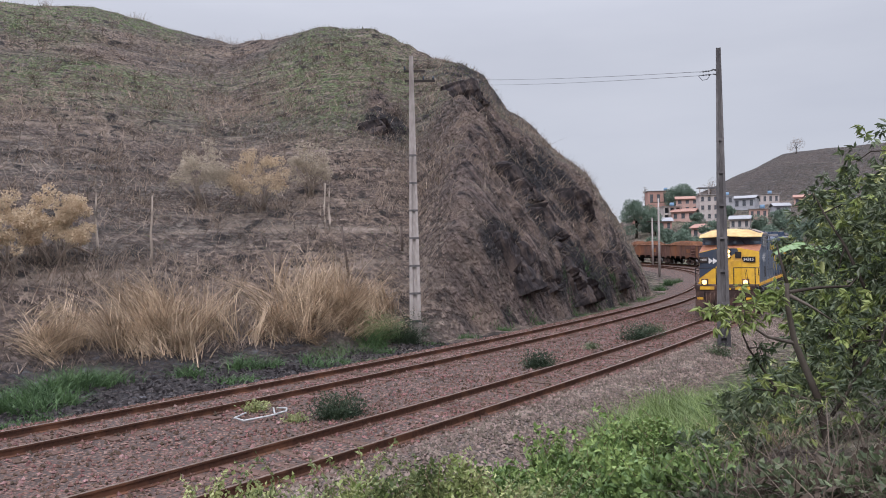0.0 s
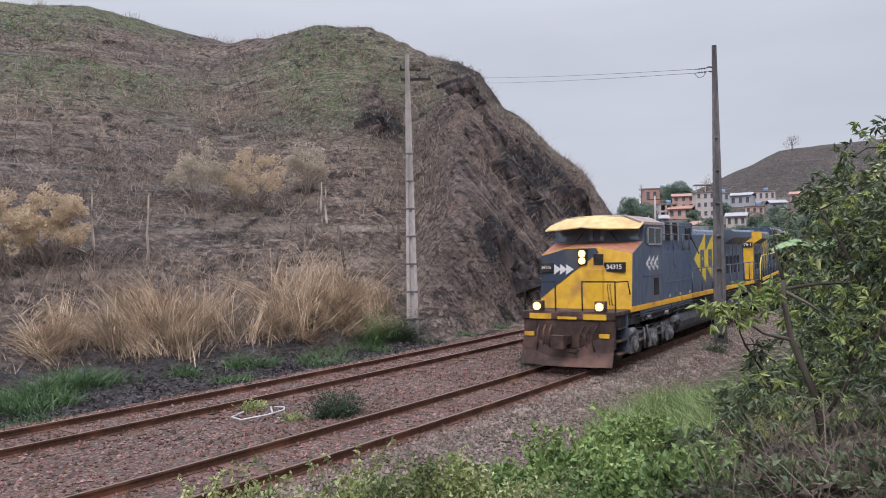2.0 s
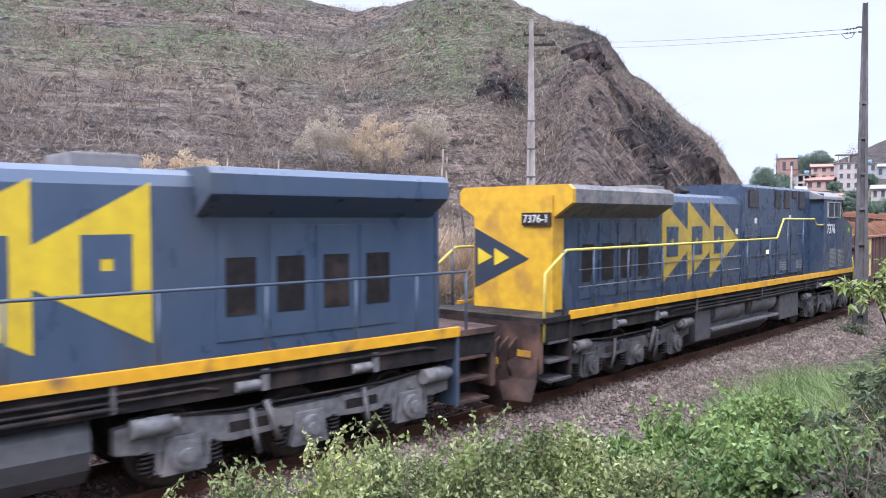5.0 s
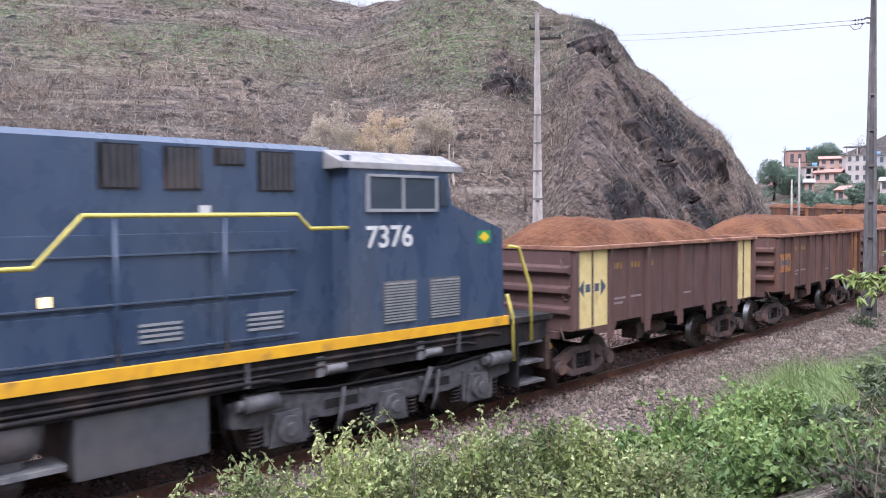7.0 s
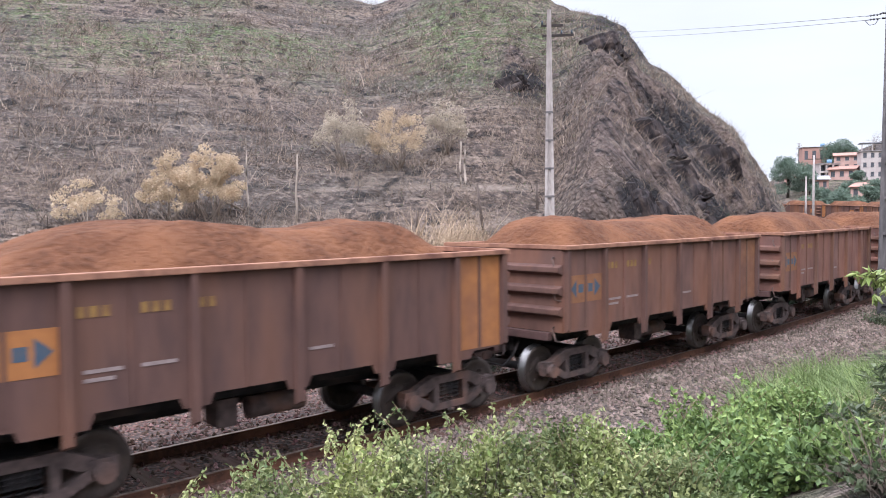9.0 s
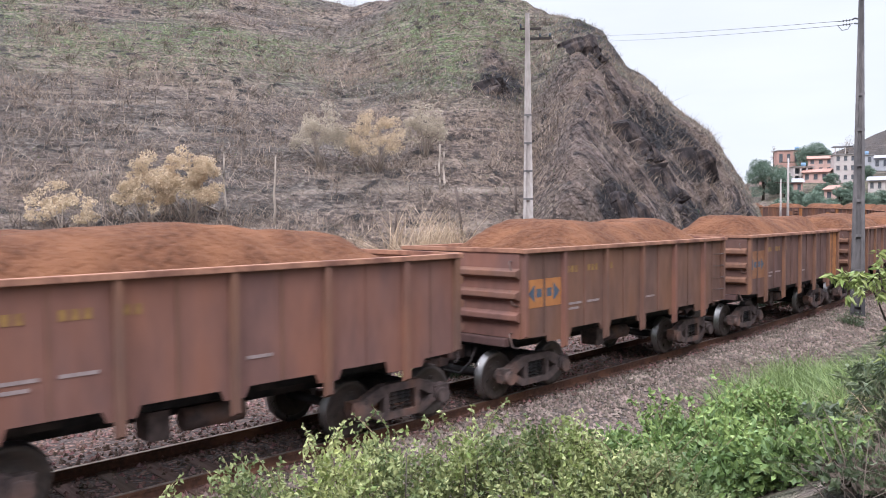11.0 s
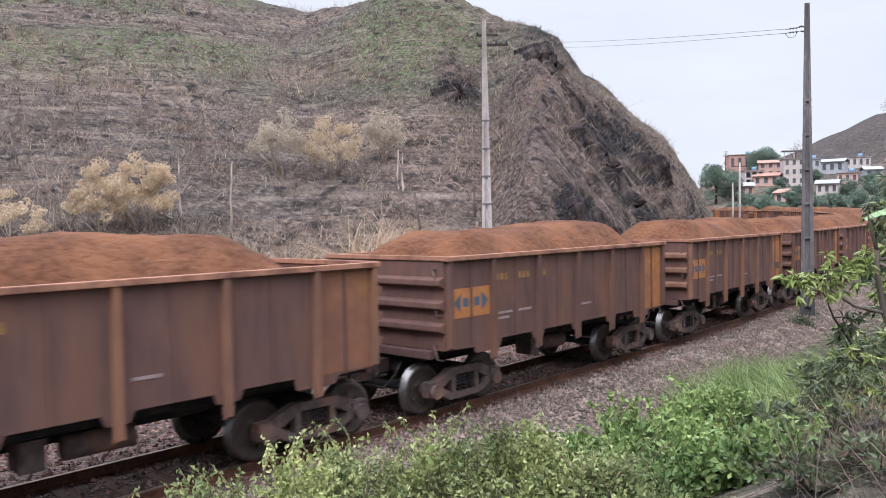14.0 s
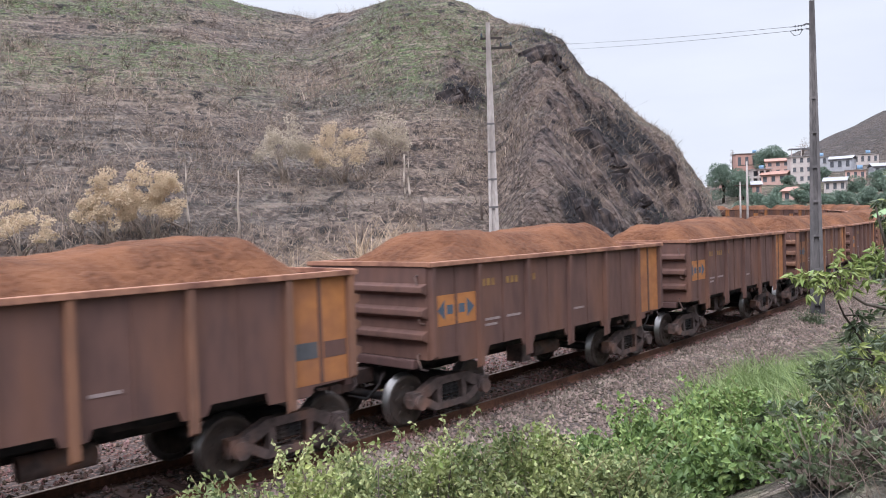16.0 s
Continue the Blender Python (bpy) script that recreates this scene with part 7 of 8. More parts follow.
for _i, (_az, _el, _rr, _hf) in enumerate([(4.5, -16.2, 8.4, 2.8), (8.0, -13.9, 8.7, 2.6), (11.5, -13.3, 9.0, 3.2), (15.0, -12.6, 9.3, 3.4), (12.5, -15.2, 8.0, 3.6), (8.0, -16.6, 7.6, 3.4), (17.0, -14.8, 7.8, 3.4)]):
    shrub(_az, _rr, _el, _hf, M_GREEN_BRIGHT, M_GREEN, 0.092, 2200, _lab, 130 + _i, 16, uneven=0.30)


M_BANK_GRASS = leaf_mat("bright_grass_blade", (0.10, 0.15, 0.045), (0.30, 0.37, 0.14), 0.4, 0.6)


def bank_grass():
    n = 8000
    tuft = RNG.randint(0, 150, n)
    az, r = (RNG.normal(15.6, 3.0, 150)[tuft] + RNG.normal(0, 0.5, n)), (RNG.uniform(10.5, 20.5, 150)[tuft] + RNG.normal(0, 0.25, n))
    x, y = r * np.sin(np.radians(az)), r * np.cos(np.radians(az))
    s, w = line_coords(x, y)
    keep = w > 3.3
    x, y = x[keep], y[keep]
    z = terrain(x, y)[0]
    n = len(x)
    v, f = blade_quads(np.stack([x, y, z - 0.05], 1), sway(n, RNG, 1, 0.4), RNG.uniform(0.4, 1.25, n), RNG.uniform(0.016, 0.032, n), RNG, 0.5, 3)
    stuff("bank_grass", v, f, M_BANK_GRASS, "bright green long grass on the bank", "grass")
    n = 9000
    s, w = RNG.uniform(-26, 34, n), RNG.uniform(3.3, 10, n)
    keep = wave(s * 0.7, w * 0.7, s * 0, 77, 2) > -0.1
    s, w = s[keep], w[keep]
    (x, y, _), _ = line_at(s, w)
    z = terrain(x, y)[0]
    keep = np.hypot(x, y) > 4
    x, y, z = x[keep], y[keep], z[keep]
    n = len(x)
    v, f = blade_quads(np.stack([x, y, z - 0.04], 1), sway(n, RNG, 1, 0.5), RNG.uniform(0.12, 0.42, n), RNG.uniform(0.01, 0.02, n), RNG, 0.5, 3)
    stuff("bank_weeds", v, f, M_GREEN_OLIVE, "olive green low weeds along the ballast's edge", "weeds")
    n = 2600
    az, r = RNG.uniform(9, 24, n), RNG.uniform(9.5, 15, n)
    x, y = r * np.sin(np.radians(az)), r * np.cos(np.radians(az))
    s, w = line_coords(x, y)
    keep = w > 4.2
    x, y = x[keep], y[keep]
    z = terrain(x, y)[0]
    n = len(x)
    v, f = blade_quads(np.stack([x, y, z - 0.04], 1), sway(n, RNG, 1, 0.5), RNG.uniform(0.3, 0.75, n), RNG.uniform(0.01, 0.02, n), RNG, 0.6, 3)
    stuff("bank_straw", v, f, M_STRAW, "dry straw blades among the shrubs", "dry grass")


bank_grass()


def rosettes(c, up, leaf, n_leaf, rng):
    """Whorls of long drooping leaves at twig tips."""
    m = len(c)
    cs = np.repeat(c, n_leaf, 0)
    ups = np.repeat(up, n_leaf, 0)
    d = unit(ups * 0.45 + unit(rng.normal(size=(m * n_leaf, 3))) * np.array([0.9, 0.9, 0.6]) + np.array([0, 0, -0.38]))
    ln = rng.uniform(leaf * 0.45, leaf * 1.2, m * n_leaf)
    return leaf_quads(cs + rng.normal(0, leaf * 0.12, cs.shape), d, ln, ln * rng.uniform(0.27, 0.40, m * n_leaf), rng, 0.3)


def leafy_tree(name, label, base, trunk_pts, blobs, limbs, leaf, per, mats, seed, r0=0.12, young=0):
    rng = np.random.RandomState(seed)
    t = thing(name, label, "tree", "trees on the bank")
    part("trunk", Geo().tube(trunk_pts, r0, 10, r0 * 0.45), M_BARK, t)
    for i, l_ in enumerate(limbs):
        part("limb", Geo().tube(l_, r0 * 0.42, 7, r0 * 0.14), M_BARK if i % 3 else M_LIMB, t)
    joints = [Vector(q) for l_ in limbs for q in l_[1:]] + [Vector(q) for q in trunk_pts[2:]]
    for b in blobs:
        e = Vector(b[:3])
        near = min(joints, key=lambda q: (q - e).length)
        mid = near.lerp(e, 0.5) + Vector((rng.normal(0, 0.05), rng.normal(0, 0.05), 0.06))
        part("twig", Geo().tube([near, mid, e], r0 * 0.2, 6, r0 * 0.07), M_BARK, t)
    cs, us, fresh = [], [], 0
    for b in blobs:
        n = int(per * b[3] ** 2) + 6
        u = unit(rng.normal(size=(n, 3)))
        k = b[3] * rng.uniform(0.35, 1.05, n)[:, None]
        cs.append(np.array(b[:3]) + u * k)
        us.append(u)
    c, u = np.concatenate(cs), np.concatenate(us)
    fresh = sum(len(q) for q in cs[:young])
    pick = np.concatenate([fresh + rng.permutation(len(c) - fresh), np.arange(fresh)])
    e = int(len(c) * 0.76) if not young else len(c) - fresh - int(0.24 * len(c))
    v, f = rosettes(c[pick[:e]], u[pick[:e]], leaf, 12, rng)
    leaf_part("crown", v, f, mats[0], t)
    v, f = rosettes(c[pick[e:]], u[pick[e:]], leaf, 12, rng)
    leaf_part("young_leaves", v, f, mats[1], t)
    return t


M_LIMB = surf("grey_limb", (0.17, 0.14, 0.12), (0.10, 0.085, 0.07), 12, 0.95, 0.4, 0, stretch=(1, 1, 0.3))


def at(az, el, r):
    x, y = polar(az, r)
    return (x, y, 3.5 + r * math.tan(radians(el)))


_bx, _by = polar(26.6, 8.4)
_bz = ground_z(_bx, _by)
_trunk = [(_bx, _by, _bz - 0.2), at(26.0, -14.2, 8.4), at(25.2, -9.8, 8.5), at(23.9, -6.4, 8.5), at(23.5, -4.0, 8.5), at(23.5, -2.4, 8.5)]
_blobs = [(20.2, -4.1, 8.0, 0.22), (18.9, -4.6, 7.9, 0.15), (21.5, -4.3, 8.1, 0.16), (22.8, -3.4, 8.4, 0.14), (21.6, -7.4, 8.6, 0.12), (20.8, -10.2, 8.8, 0.3), (22.6, -9.2, 8.7, 0.4), (24.6, -7.4, 8.9, 0.3),
          (24.2, -11.5, 8.5, 0.45), (26.4, -7.0, 9.0, 0.5), (27.0, -10.5, 8.5, 0.55), (28.6, -4.6, 9.2, 0.6), (26.2, -3.0, 9.4, 0.38), (25.6, -0.8, 9.6, 0.32), (25.2, 1.6, 9.7, 0.28), (25.3, 3.0, 9.7, 0.16),
          (27.4, 0.8, 9.6, 0.34), (28.6, 3.0, 9.6, 0.32), (27.7, 5.4, 9.4, 0.18), (29.4, 6.9, 9.4, 0.26), (30.2, 3.4, 9.2, 0.5), (30.0, -1.0, 9.2, 0.6), (29.5, -8.5, 8.8, 0.7), (31.5, -5.0, 8.9, 0.8),
          (32.5, 0.5, 9.0, 0.8), (33.5, -8.0, 8.6, 0.9), (35.0, 3.5, 9.0, 0.9), (36.5, -3.0, 8.8, 1.0), (31.8, 6.0, 9.3, 0.4)]
_blobs = [(*at(a, e, r), q) for a, e, r, q in _blobs]
_limbs = [[at(23.9, -6.4, 8.5), at(22.2, -6.0, 8.3), at(20.8, -5.0, 8.1), at(20.2, -4.4, 8.0)], [at(25.4, -10.2, 8.5), at(22.8, -9.6, 8.6), at(21.0, -6.8, 8.5), at(20.4, -5.2, 8.3)],
          [at(23.6, -3.0, 8.5), at(25.4, -2.7, 8.7), at(27.2, -2.6, 8.9), at(28.2, -1.3, 9.1)], [at(23.6, -3.2, 8.5), at(25.0, -4.0, 8.6), at(26.4, -5.0, 8.7)],
          [at(28.2, -3.0, 9.2), at(27.0, 0.0, 9.4), at(25.8, 2.2, 9.6), at(25.3, 3.3, 9.6)], [at(26.0, -11.0, 8.5), at(29.0, -6.0, 8.9), at(30.5, 0.0, 9.1), at(29.6, 6.0, 9.3)],
          [at(26.2, -12.5, 8.4), at(30.5, -9.0, 8.6), at(34.5, -3.0, 8.8), at(35.5, 2.0, 9.0)], [at(23.5, -2.5, 8.5), at(23.2, -1.2, 8.5), at(22.9, 0.2, 8.5)]]
leafy_tree("mango_tree", "dark green mango-like tree with long drooping leaves on the bank", None, _trunk, _blobs, _limbs, 0.105, 140, (M_GREEN_DARK, M_GREEN_TIP), 301, 0.046, 4)


def back_tree(az, r, top_el, rad, label, seed, mats, leaf=0.2, n_blob=9, per=120):
    rng = np.random.RandomState(seed)
    x, y = polar(az, r)
    z0 = ground_z(x, y)
    h = 3.5 + r * math.tan(radians(top_el)) - z0
    blobs = []
    for i in range(n_blob):
        a, q = rng.uniform(0, 6.28), math.sqrt(rng.uniform())
        hh = rng.uniform(0.3, 0.9) if i else 0.88
        blobs.append((x + math.cos(a) * q * rad * (1.1 - 0.5 * hh), y + math.sin(a) * q * rad * (1.1 - 0.5 * hh), z0 + h * hh - (0.12 * h if i == 0 else 0.0), rad * rng.uniform(0.26, 0.48)))
    limbs = [[(x, y, z0 + h * 0.25), ((x + b[0]) / 2, (y + b[1]) / 2, z0 + (b[2] - z0) * 0.65), b[:3]] for b in blobs[:6]]
    return leafy_tree("tree", label, None, [(x, y, z0 - 0.2), (x + 0.05, y, z0 + h * 0.3), (x, y, z0 + h * 0.6)], blobs, limbs, leaf, per, mats, seed, 0.11)


back_tree(25.0, 27.0, 2.2, 1.3, "dark green tree behind the bank", 311, (M_GREEN_DARK, M_GREEN_OLIVE), 0.24, 12, 110)
back_tree(26.5, 23.0, 2.6, 1.6, "dense dark green tree on the bank", 312, (M_GREEN_DARK, M_GREEN_OLIVE), 0.22, 12, 110)
back_tree(30.0, 21.0, 4.5, 2.0, "tall dark green tree on the bank", 313, (M_GREEN_DARK, M_GREEN_OLIVE), 0.22, 14, 110)
back_tree(26.4, 17.5, -2.5, 1.0, "low dark green tree on the bank", 314, (M_GREEN_OLIVE, M_GREEN_TIP), 0.18, 10, 130)
back_tree(27.5, 15.0, -2.0, 1.3, "low green tree on the bank", 315, (M_GREEN_DARK, M_GREEN_TIP), 0.18, 11, 130)
back_tree(24.0, 13.0, -8.0, 0.8, "low dark green bush on the bank", 316, (M_GREEN_DARK, M_GREEN_OLIVE), 0.16, 10, 160)
back_tree(21.2, 10.5, -10.6, 0.65, "drooping grey-green bush on the bank", 317, (M_GREEN_DARK, M_SAGE), 0.15, 9, 200)
back_tree(19.3, 9.0, -13.5, 0.6, "low drooping green bush on the bank", 319, (M_GREEN_DARK, M_SAGE), 0.13, 9, 220)
back_tree(34.0, 16.0, 5.0, 2.2, "tall dark green tree on the bank", 318, (M_GREEN_DARK, M_GREEN_OLIVE), 0.2, 14, 110)


def banana(az, r, el):
    x, y, z = at(az, el, r)
    z0 = ground_z(x, y)
    t = thing("banana_plant", "banana plant with broad torn pale green leaves", "banana plant")
    part("stalk", Geo().tube([(x, y, z0 - 0.1), (x + 0.05, y, z0 + (z - z0) * 0.6), (x, y, z)], 0.1, 8, 0.05), M_GREEN_OLIVE, t)
    for i, (a, up, ln) in enumerate([(0.3, 1.1, 1.0), (2.6, 1.0, 0.9), (3.3, 0.7, 1.1), (5.2, 0.9, 0.8), (1.4, 0.9, 0.8)]):
        d = Vector((math.cos(a), math.sin(a) * 0.5, 0))
        rib = [Vector((x, y, z)) + d * ln * q + Vector((0, 0, up * ln * q * (1.25 - 1.15 * q))) for q in np.linspace(0, 1, 9)]
        g = Geo()
        side = d.cross(Vector((0, 0, 1)))
        for k in range(8):
            wd = 0.26 * math.sin(math.pi * (k + 0.7) / 9.4)
            for sg in (-1, 1):
                p, q = rib[k], rib[k + 1]
                drop = Vector((0, 0, -0.35 * wd))
                g.add([p, p.lerp(q, 0.92), p.lerp(q, 0.92) + side * sg * wd + drop, p + side * sg * wd + drop], [(0, 1, 2, 3)])
        g.tube(rib, 0.014, 5, 0.006)
        part("leaf", g, M_BANANA, t)


M_BANANA = leaf_mat("banana_leaf", (0.16, 0.25, 0.10), (0.24, 0.34, 0.16), 0.2, 0.4)
banana(25.6, 19.0, -0.6)


for _i, (_az, _el, _rr, _hf) in enumerate([(21.0, -17.0, 6.2, 4.0), (25.5, -16.0, 6.3, 4.2), (30.0, -15.0, 6.4, 4.5), (34.5, -14.0, 6.5, 4.5), (38.5, -12.0, 6.6, 4.5)]):
    shrub(_az, _rr, _el, _hf, M_GREEN_DARK, M_DEAD, 0.085, 1700, "half-dry tangled shrub under the tree", 160 + _i, 1)


def dead_tangle():
    n = 1000
    az, r = RNG.uniform(18, 40, n), RNG.uniform(5.2, 9.0, n)
    x, y = r * np.sin(np.radians(az)), r * np.cos(np.radians(az))
    z = terrain(x, y)[0]
    d = unit(np.stack([RNG.normal(0, 0.6, n), RNG.normal(0, 0.6, n), np.full(n, 0.7)], 1))
    v, f = blade_quads(np.stack([x, y, z - 0.03], 1), d, RNG.uniform(0.3, 1.1, n), RNG.uniform(0.006, 0.014, n), RNG, 0.6, 4)
    stuff("dead_stems", v, f, M_DEAD, "tangle of grey-brown dead stems on the bank under the tree", "dead stems")


dead_tangle()


# rocks that stand out of the cutting
def rock_face(az, el, wide, high, seed, lean=24, taper=0.7):
    """A bare broken face of rock: upright on one edge, cut away on the other, its border sunk into the slope."""
    r = find_r(az, el)
    x, y = polar(az, r)
    nu, nv = 26, 30
    U, V = np.meshgrid(np.linspace(0, 1, nu), np.linspace(0, 1, nv), indexing="ij")
    left = 0.12 * wide * wave(V * 3 + seed, V * 0, V * 0, seed, 3)
    right = wide * (1 - taper * V ** 0.85) + 0.14 * wide * wave(V * 4 + seed, V * 0, V * 0, seed + 2, 3)
    X = left + U * (right - left)
    Z = V * high + 0.08 * high * wave(U * 3 + seed, V, V * 0, seed + 4, 3) * V
    val, slant, joint = cells((X + 0.35 * Z) / 0.9 + seed, Z / 1.9, seed)
    val2, slant2, _ = cells((X + 0.35 * Z) / 0.32, Z / 0.7 + seed, seed + 3)
    rim = np.minimum(np.minimum(U, 1 - U) * 5.5, np.minimum(V + 0.2, 1 - V) * 5.5)
    Y = -0.45 + (val - 0.5) * 0.7 + slant * 0.8 + 0.2 * joint + (val2 - 0.5) * 0.2 + slant2 * 0.25 + 2.0 * (1 - np.clip(rim, 0, 1)) ** 1.3
    i = np.arange(nu * nv).reshape(nu, nv)
    f = np.stack([i[:-1, :-1], i[1:, :-1], i[1:, 1:], i[:-1, 1:]], -1).reshape(-1, 4)
    ob = part("rock_face", mesh_np("rock_face", np.stack([X.ravel(), Y.ravel(), Z.ravel() - 0.25 * high], 1), f), M_ROCK)
    s, _ = line_coords(np.array([x]), np.array([y]))
    _, th = line_at(float(s[0]))
    ob.matrix_basis = Matrix.Translation((x, y, ground_z(x, y))) @ Euler((0, 0, math.pi / 2 - th)).to_matrix().to_4x4() @ Euler((radians(-lean), 0, 0)).to_matrix().to_4x4()
    tagged(ob, "dark bare broken rock face in the cutting", "rock", "rocks of the cutting")


M_ROCK = surf("dark_cleaved_rock", (0.014, 0.012, 0.014), (0.058, 0.048, 0.048), 2.6, 0.97, 0.7, 0, (0.09, 0.068, 0.06), 1.6, (0.52, 0.68), stretch=(1.6, 1.6, 0.4), bump_dist=0.08)
for _i, (_a, _e, _w, _h, _t) in enumerate([(4.4, -1.8, 4.2, 4.8, 0.75), (8.9, -3.0, 5.0, 5.0, 0.8), (5.2, 4.4, 3.4, 3.6, 0.7), (-5.0, 8.6, 4.2, 2.4, 0.5), (12.2, -2.4, 3.0, 3.4, 0.7), (1.7, 11.4, 3.6, 2.2, 0.6),
                                           (7.4, 1.4, 2.2, 3.0, 0.8), (9.6, 2.6, 2.0, 3.4, 0.8), (7.2, -2.8, 2.4, 2.4, 0.7)]):
    rock_face(_a, _e, _w, _h, 500 + _i * 7, taper=_t)


# loose stones on the ballast
def stones():
    n = 60000
    s = RNG.uniform(-22, 34, n)
    w = np.where(RNG.uniform(size=n) < 0.6, RNG.uniform(-8.6, 3.4, n), RNG.uniform(1.0, 3.5, n))
    (x, y, lz), _ = line_at(s, w)
    z = lz + ballast_z(w)
    base = np.array([(1, 0, 0), (-1, 0, 0), (0, 1, 0), (0, -1, 0), (0, 0, 1), (0, 0, -1)], float)
    sz = RNG.uniform(0.018, 0.055, n)[:, None, None]
    v = base[None] * sz * RNG.uniform(0.55, 1.35, (n, 6, 1)) + RNG.normal(0, 0.12, (n, 6, 3)) * sz
    q = RNG.uniform(0, 6.28, n)
    c, k = np.cos(q)[:, None], np.sin(q)[:, None]
    vx, vy = v[..., 0] * c - v[..., 1] * k, v[..., 0] * k + v[..., 1] * c
    v = np.stack([vx + x[:, None], vy + y[:, None], v[..., 2] + z[:, None] + 0.012], -1)
    f = np.array([(0, 2, 4), (2, 1, 4), (1, 3, 4), (3, 0, 4), (2, 0, 5), (1, 2, 5), (3, 1, 5), (0, 3, 5)])
    for mask, mat, words in ((w < 1.1, M_STONE, "loose reddish grey crushed stones between and beside the rails"), (w >= 1.1, M_STONE_GREY, "loose pale grey crushed stones on the ballast's shoulder")):
        vv = v[mask]
        ff = (np.arange(len(vv))[:, None, None] * 6 + f[None]).reshape(-1, 3)
        stuff("loose_stones", vv.reshape(-1, 3), ff, mat, words, "stones")


stones()


# ------------------------------------------------------------------ the town on the far slope
# house colours are kept pale, with the aerial haze put into them
M_SALMON = surf("salmon_render", (0.48, 0.32, 0.28), (0.40, 0.26, 0.225), 1.5, 0.9, 0.1, 0, (0.28, 0.16, 0.13), 0.3)
M_BRICK = surf("bare_brick", (0.40, 0.245, 0.205), (0.32, 0.19, 0.16), 3, 0.95, 0.2, 0, (0.36, 0.22, 0.17), 0.4)
M_PALE = surf("pale_render", (0.46, 0.41, 0.385), (0.39, 0.34, 0.325), 1.5, 0.9, 0.1, 0, (0.36, 0.29, 0.27), 0.3)
M_GREYWALL = surf("grey_render", (0.36, 0.36, 0.38), (0.29, 0.29, 0.31), 1.5, 0.9, 0.1, 0, (0.23, 0.22, 0.22), 0.3)
M_TILE = surf("clay_roof", (0.36, 0.21, 0.17), (0.27, 0.16, 0.13), 3, 0.9, 0.2)
M_SLAB = surf("stained_slab", (0.30, 0.28, 0.27), (0.2, 0.185, 0.18), 2, 0.9, 0.1)
M_TIN = surf("pale_sheet_roof", (0.31, 0.31, 0.325), (0.23, 0.23, 0.245), 2, 0.7, 0.05)
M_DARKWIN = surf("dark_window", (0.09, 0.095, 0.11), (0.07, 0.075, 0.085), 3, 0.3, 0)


def house(az, base_el, top_el, wide, wall, roof, storeys, wins, label, seed, open_front=False, lo=125):
    """A small house on the slope, its front to the railway."""
    rng = random.Random(seed)
    r = find_r(az, base_el, lo)
    x, y = polar(az, r)
    z0 = ground_z(x, y)
    h = max(3.5 + r * math.tan(radians(top_el)) - z0, 2.6)
    w = 2 * r * math.tan(radians(wide / 2))
    dp = rng.uniform(5, 8)
    t = thing("house", label, "house", "houses on the far slope")
    t.matrix_basis = pose(x, y, z0, 0, 0, -az + rng.uniform(-16, 16))
    sh = h / storeys
    part("side_wall", Geo().box(-w / 2, -w / 2 + 0.2, 0.2, dp, -1.5, h), wall, t)
    part("side_wall", Geo().box(w / 2 - 0.2, w / 2, 0.2, dp, -1.5, h), wall, t)
    part("back_wall", Geo().box(-w / 2 + 0.2, w / 2 - 0.2, dp - 0.2, dp, -1.5, h), wall, t)
    part("foundation", Geo().box(-w / 2, w / 2, 0, 0.2, -2.5, 0.0), wall, t)
    for k in range(storeys):
        b = k * sh
        lower, upper = b + (0.15 if open_front else sh * 0.34), b + sh * 0.82
        g = Geo().box(-w / 2, w / 2, 0, 0.2, b, lower).box(-w / 2, w / 2, 0, 0.2, upper, b + sh)
        pitch = w / wins
        ww = pitch * (0.72 if open_front else 0.46)
        edge = -w / 2
        for i in range(wins):
            c = -w / 2 + pitch * (i + 0.5)
            g.box(edge, c - ww / 2, 0, 0.2, lower, upper)
            edge = c + ww / 2
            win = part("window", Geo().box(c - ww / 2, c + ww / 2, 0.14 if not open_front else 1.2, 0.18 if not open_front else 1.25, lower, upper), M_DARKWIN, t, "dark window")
            if not open_front:
                part("sill", Geo().box(c - ww / 2 - 0.08, c + ww / 2 + 0.08, -0.08, 0.1, lower - 0.09, lower - 0.003), M_SLAB, win)
        g.box(edge, w / 2, 0, 0.2, lower, upper)
        part("front_wall", g, wall, t)
        part("floor_slab", Geo().box(-w / 2 + 0.2, w / 2 - 0.2, 0.2, dp - 0.2, b - 0.1, b), M_SLAB, t)
    if roof == "tile" or roof == "tin":
        rise = 0.9
        g = Geo().prism([(-0.5, h), (dp / 2, h + rise), (dp + 0.5, h), (dp + 0.5, h - 0.1), (dp / 2, h + rise - 0.14), (-0.5, h - 0.1)][::-1], -w / 2 - 0.35, w / 2 + 0.35)
        part("roof", g, M_TILE if roof == "tile" else M_TIN, t, "clay tile roof" if roof == "tile" else "pale sheet roof")
    else:
        part("roof", Geo().box(-w / 2 - 0.25, w / 2 + 0.25, -0.3, dp + 0.2, h, h + 0.16), M_SLAB, t, "flat concrete roof")
        if roof == "terrace":
            for q in (-w / 2 + 0.15, 0, w / 2 - 0.15):
                part("terrace_post", Geo().box(q - 0.1, q + 0.1, 0.1, 0.3, h + 0.16, h + 1.9), wall, t)
            part("terrace_roof", Geo().box(-w / 2 - 0.3, w / 2 + 0.3, -0.2, dp * 0.6, h + 1.9, h + 2.05), M_TIN, t)
        else:
            part("water_tank", Geo().cyl((w * 0.2, dp * 0.5, h + 0.7), "z", 0.6, 1.0, 14), M_SKYBLUE, t, "blue water tank")
    return t


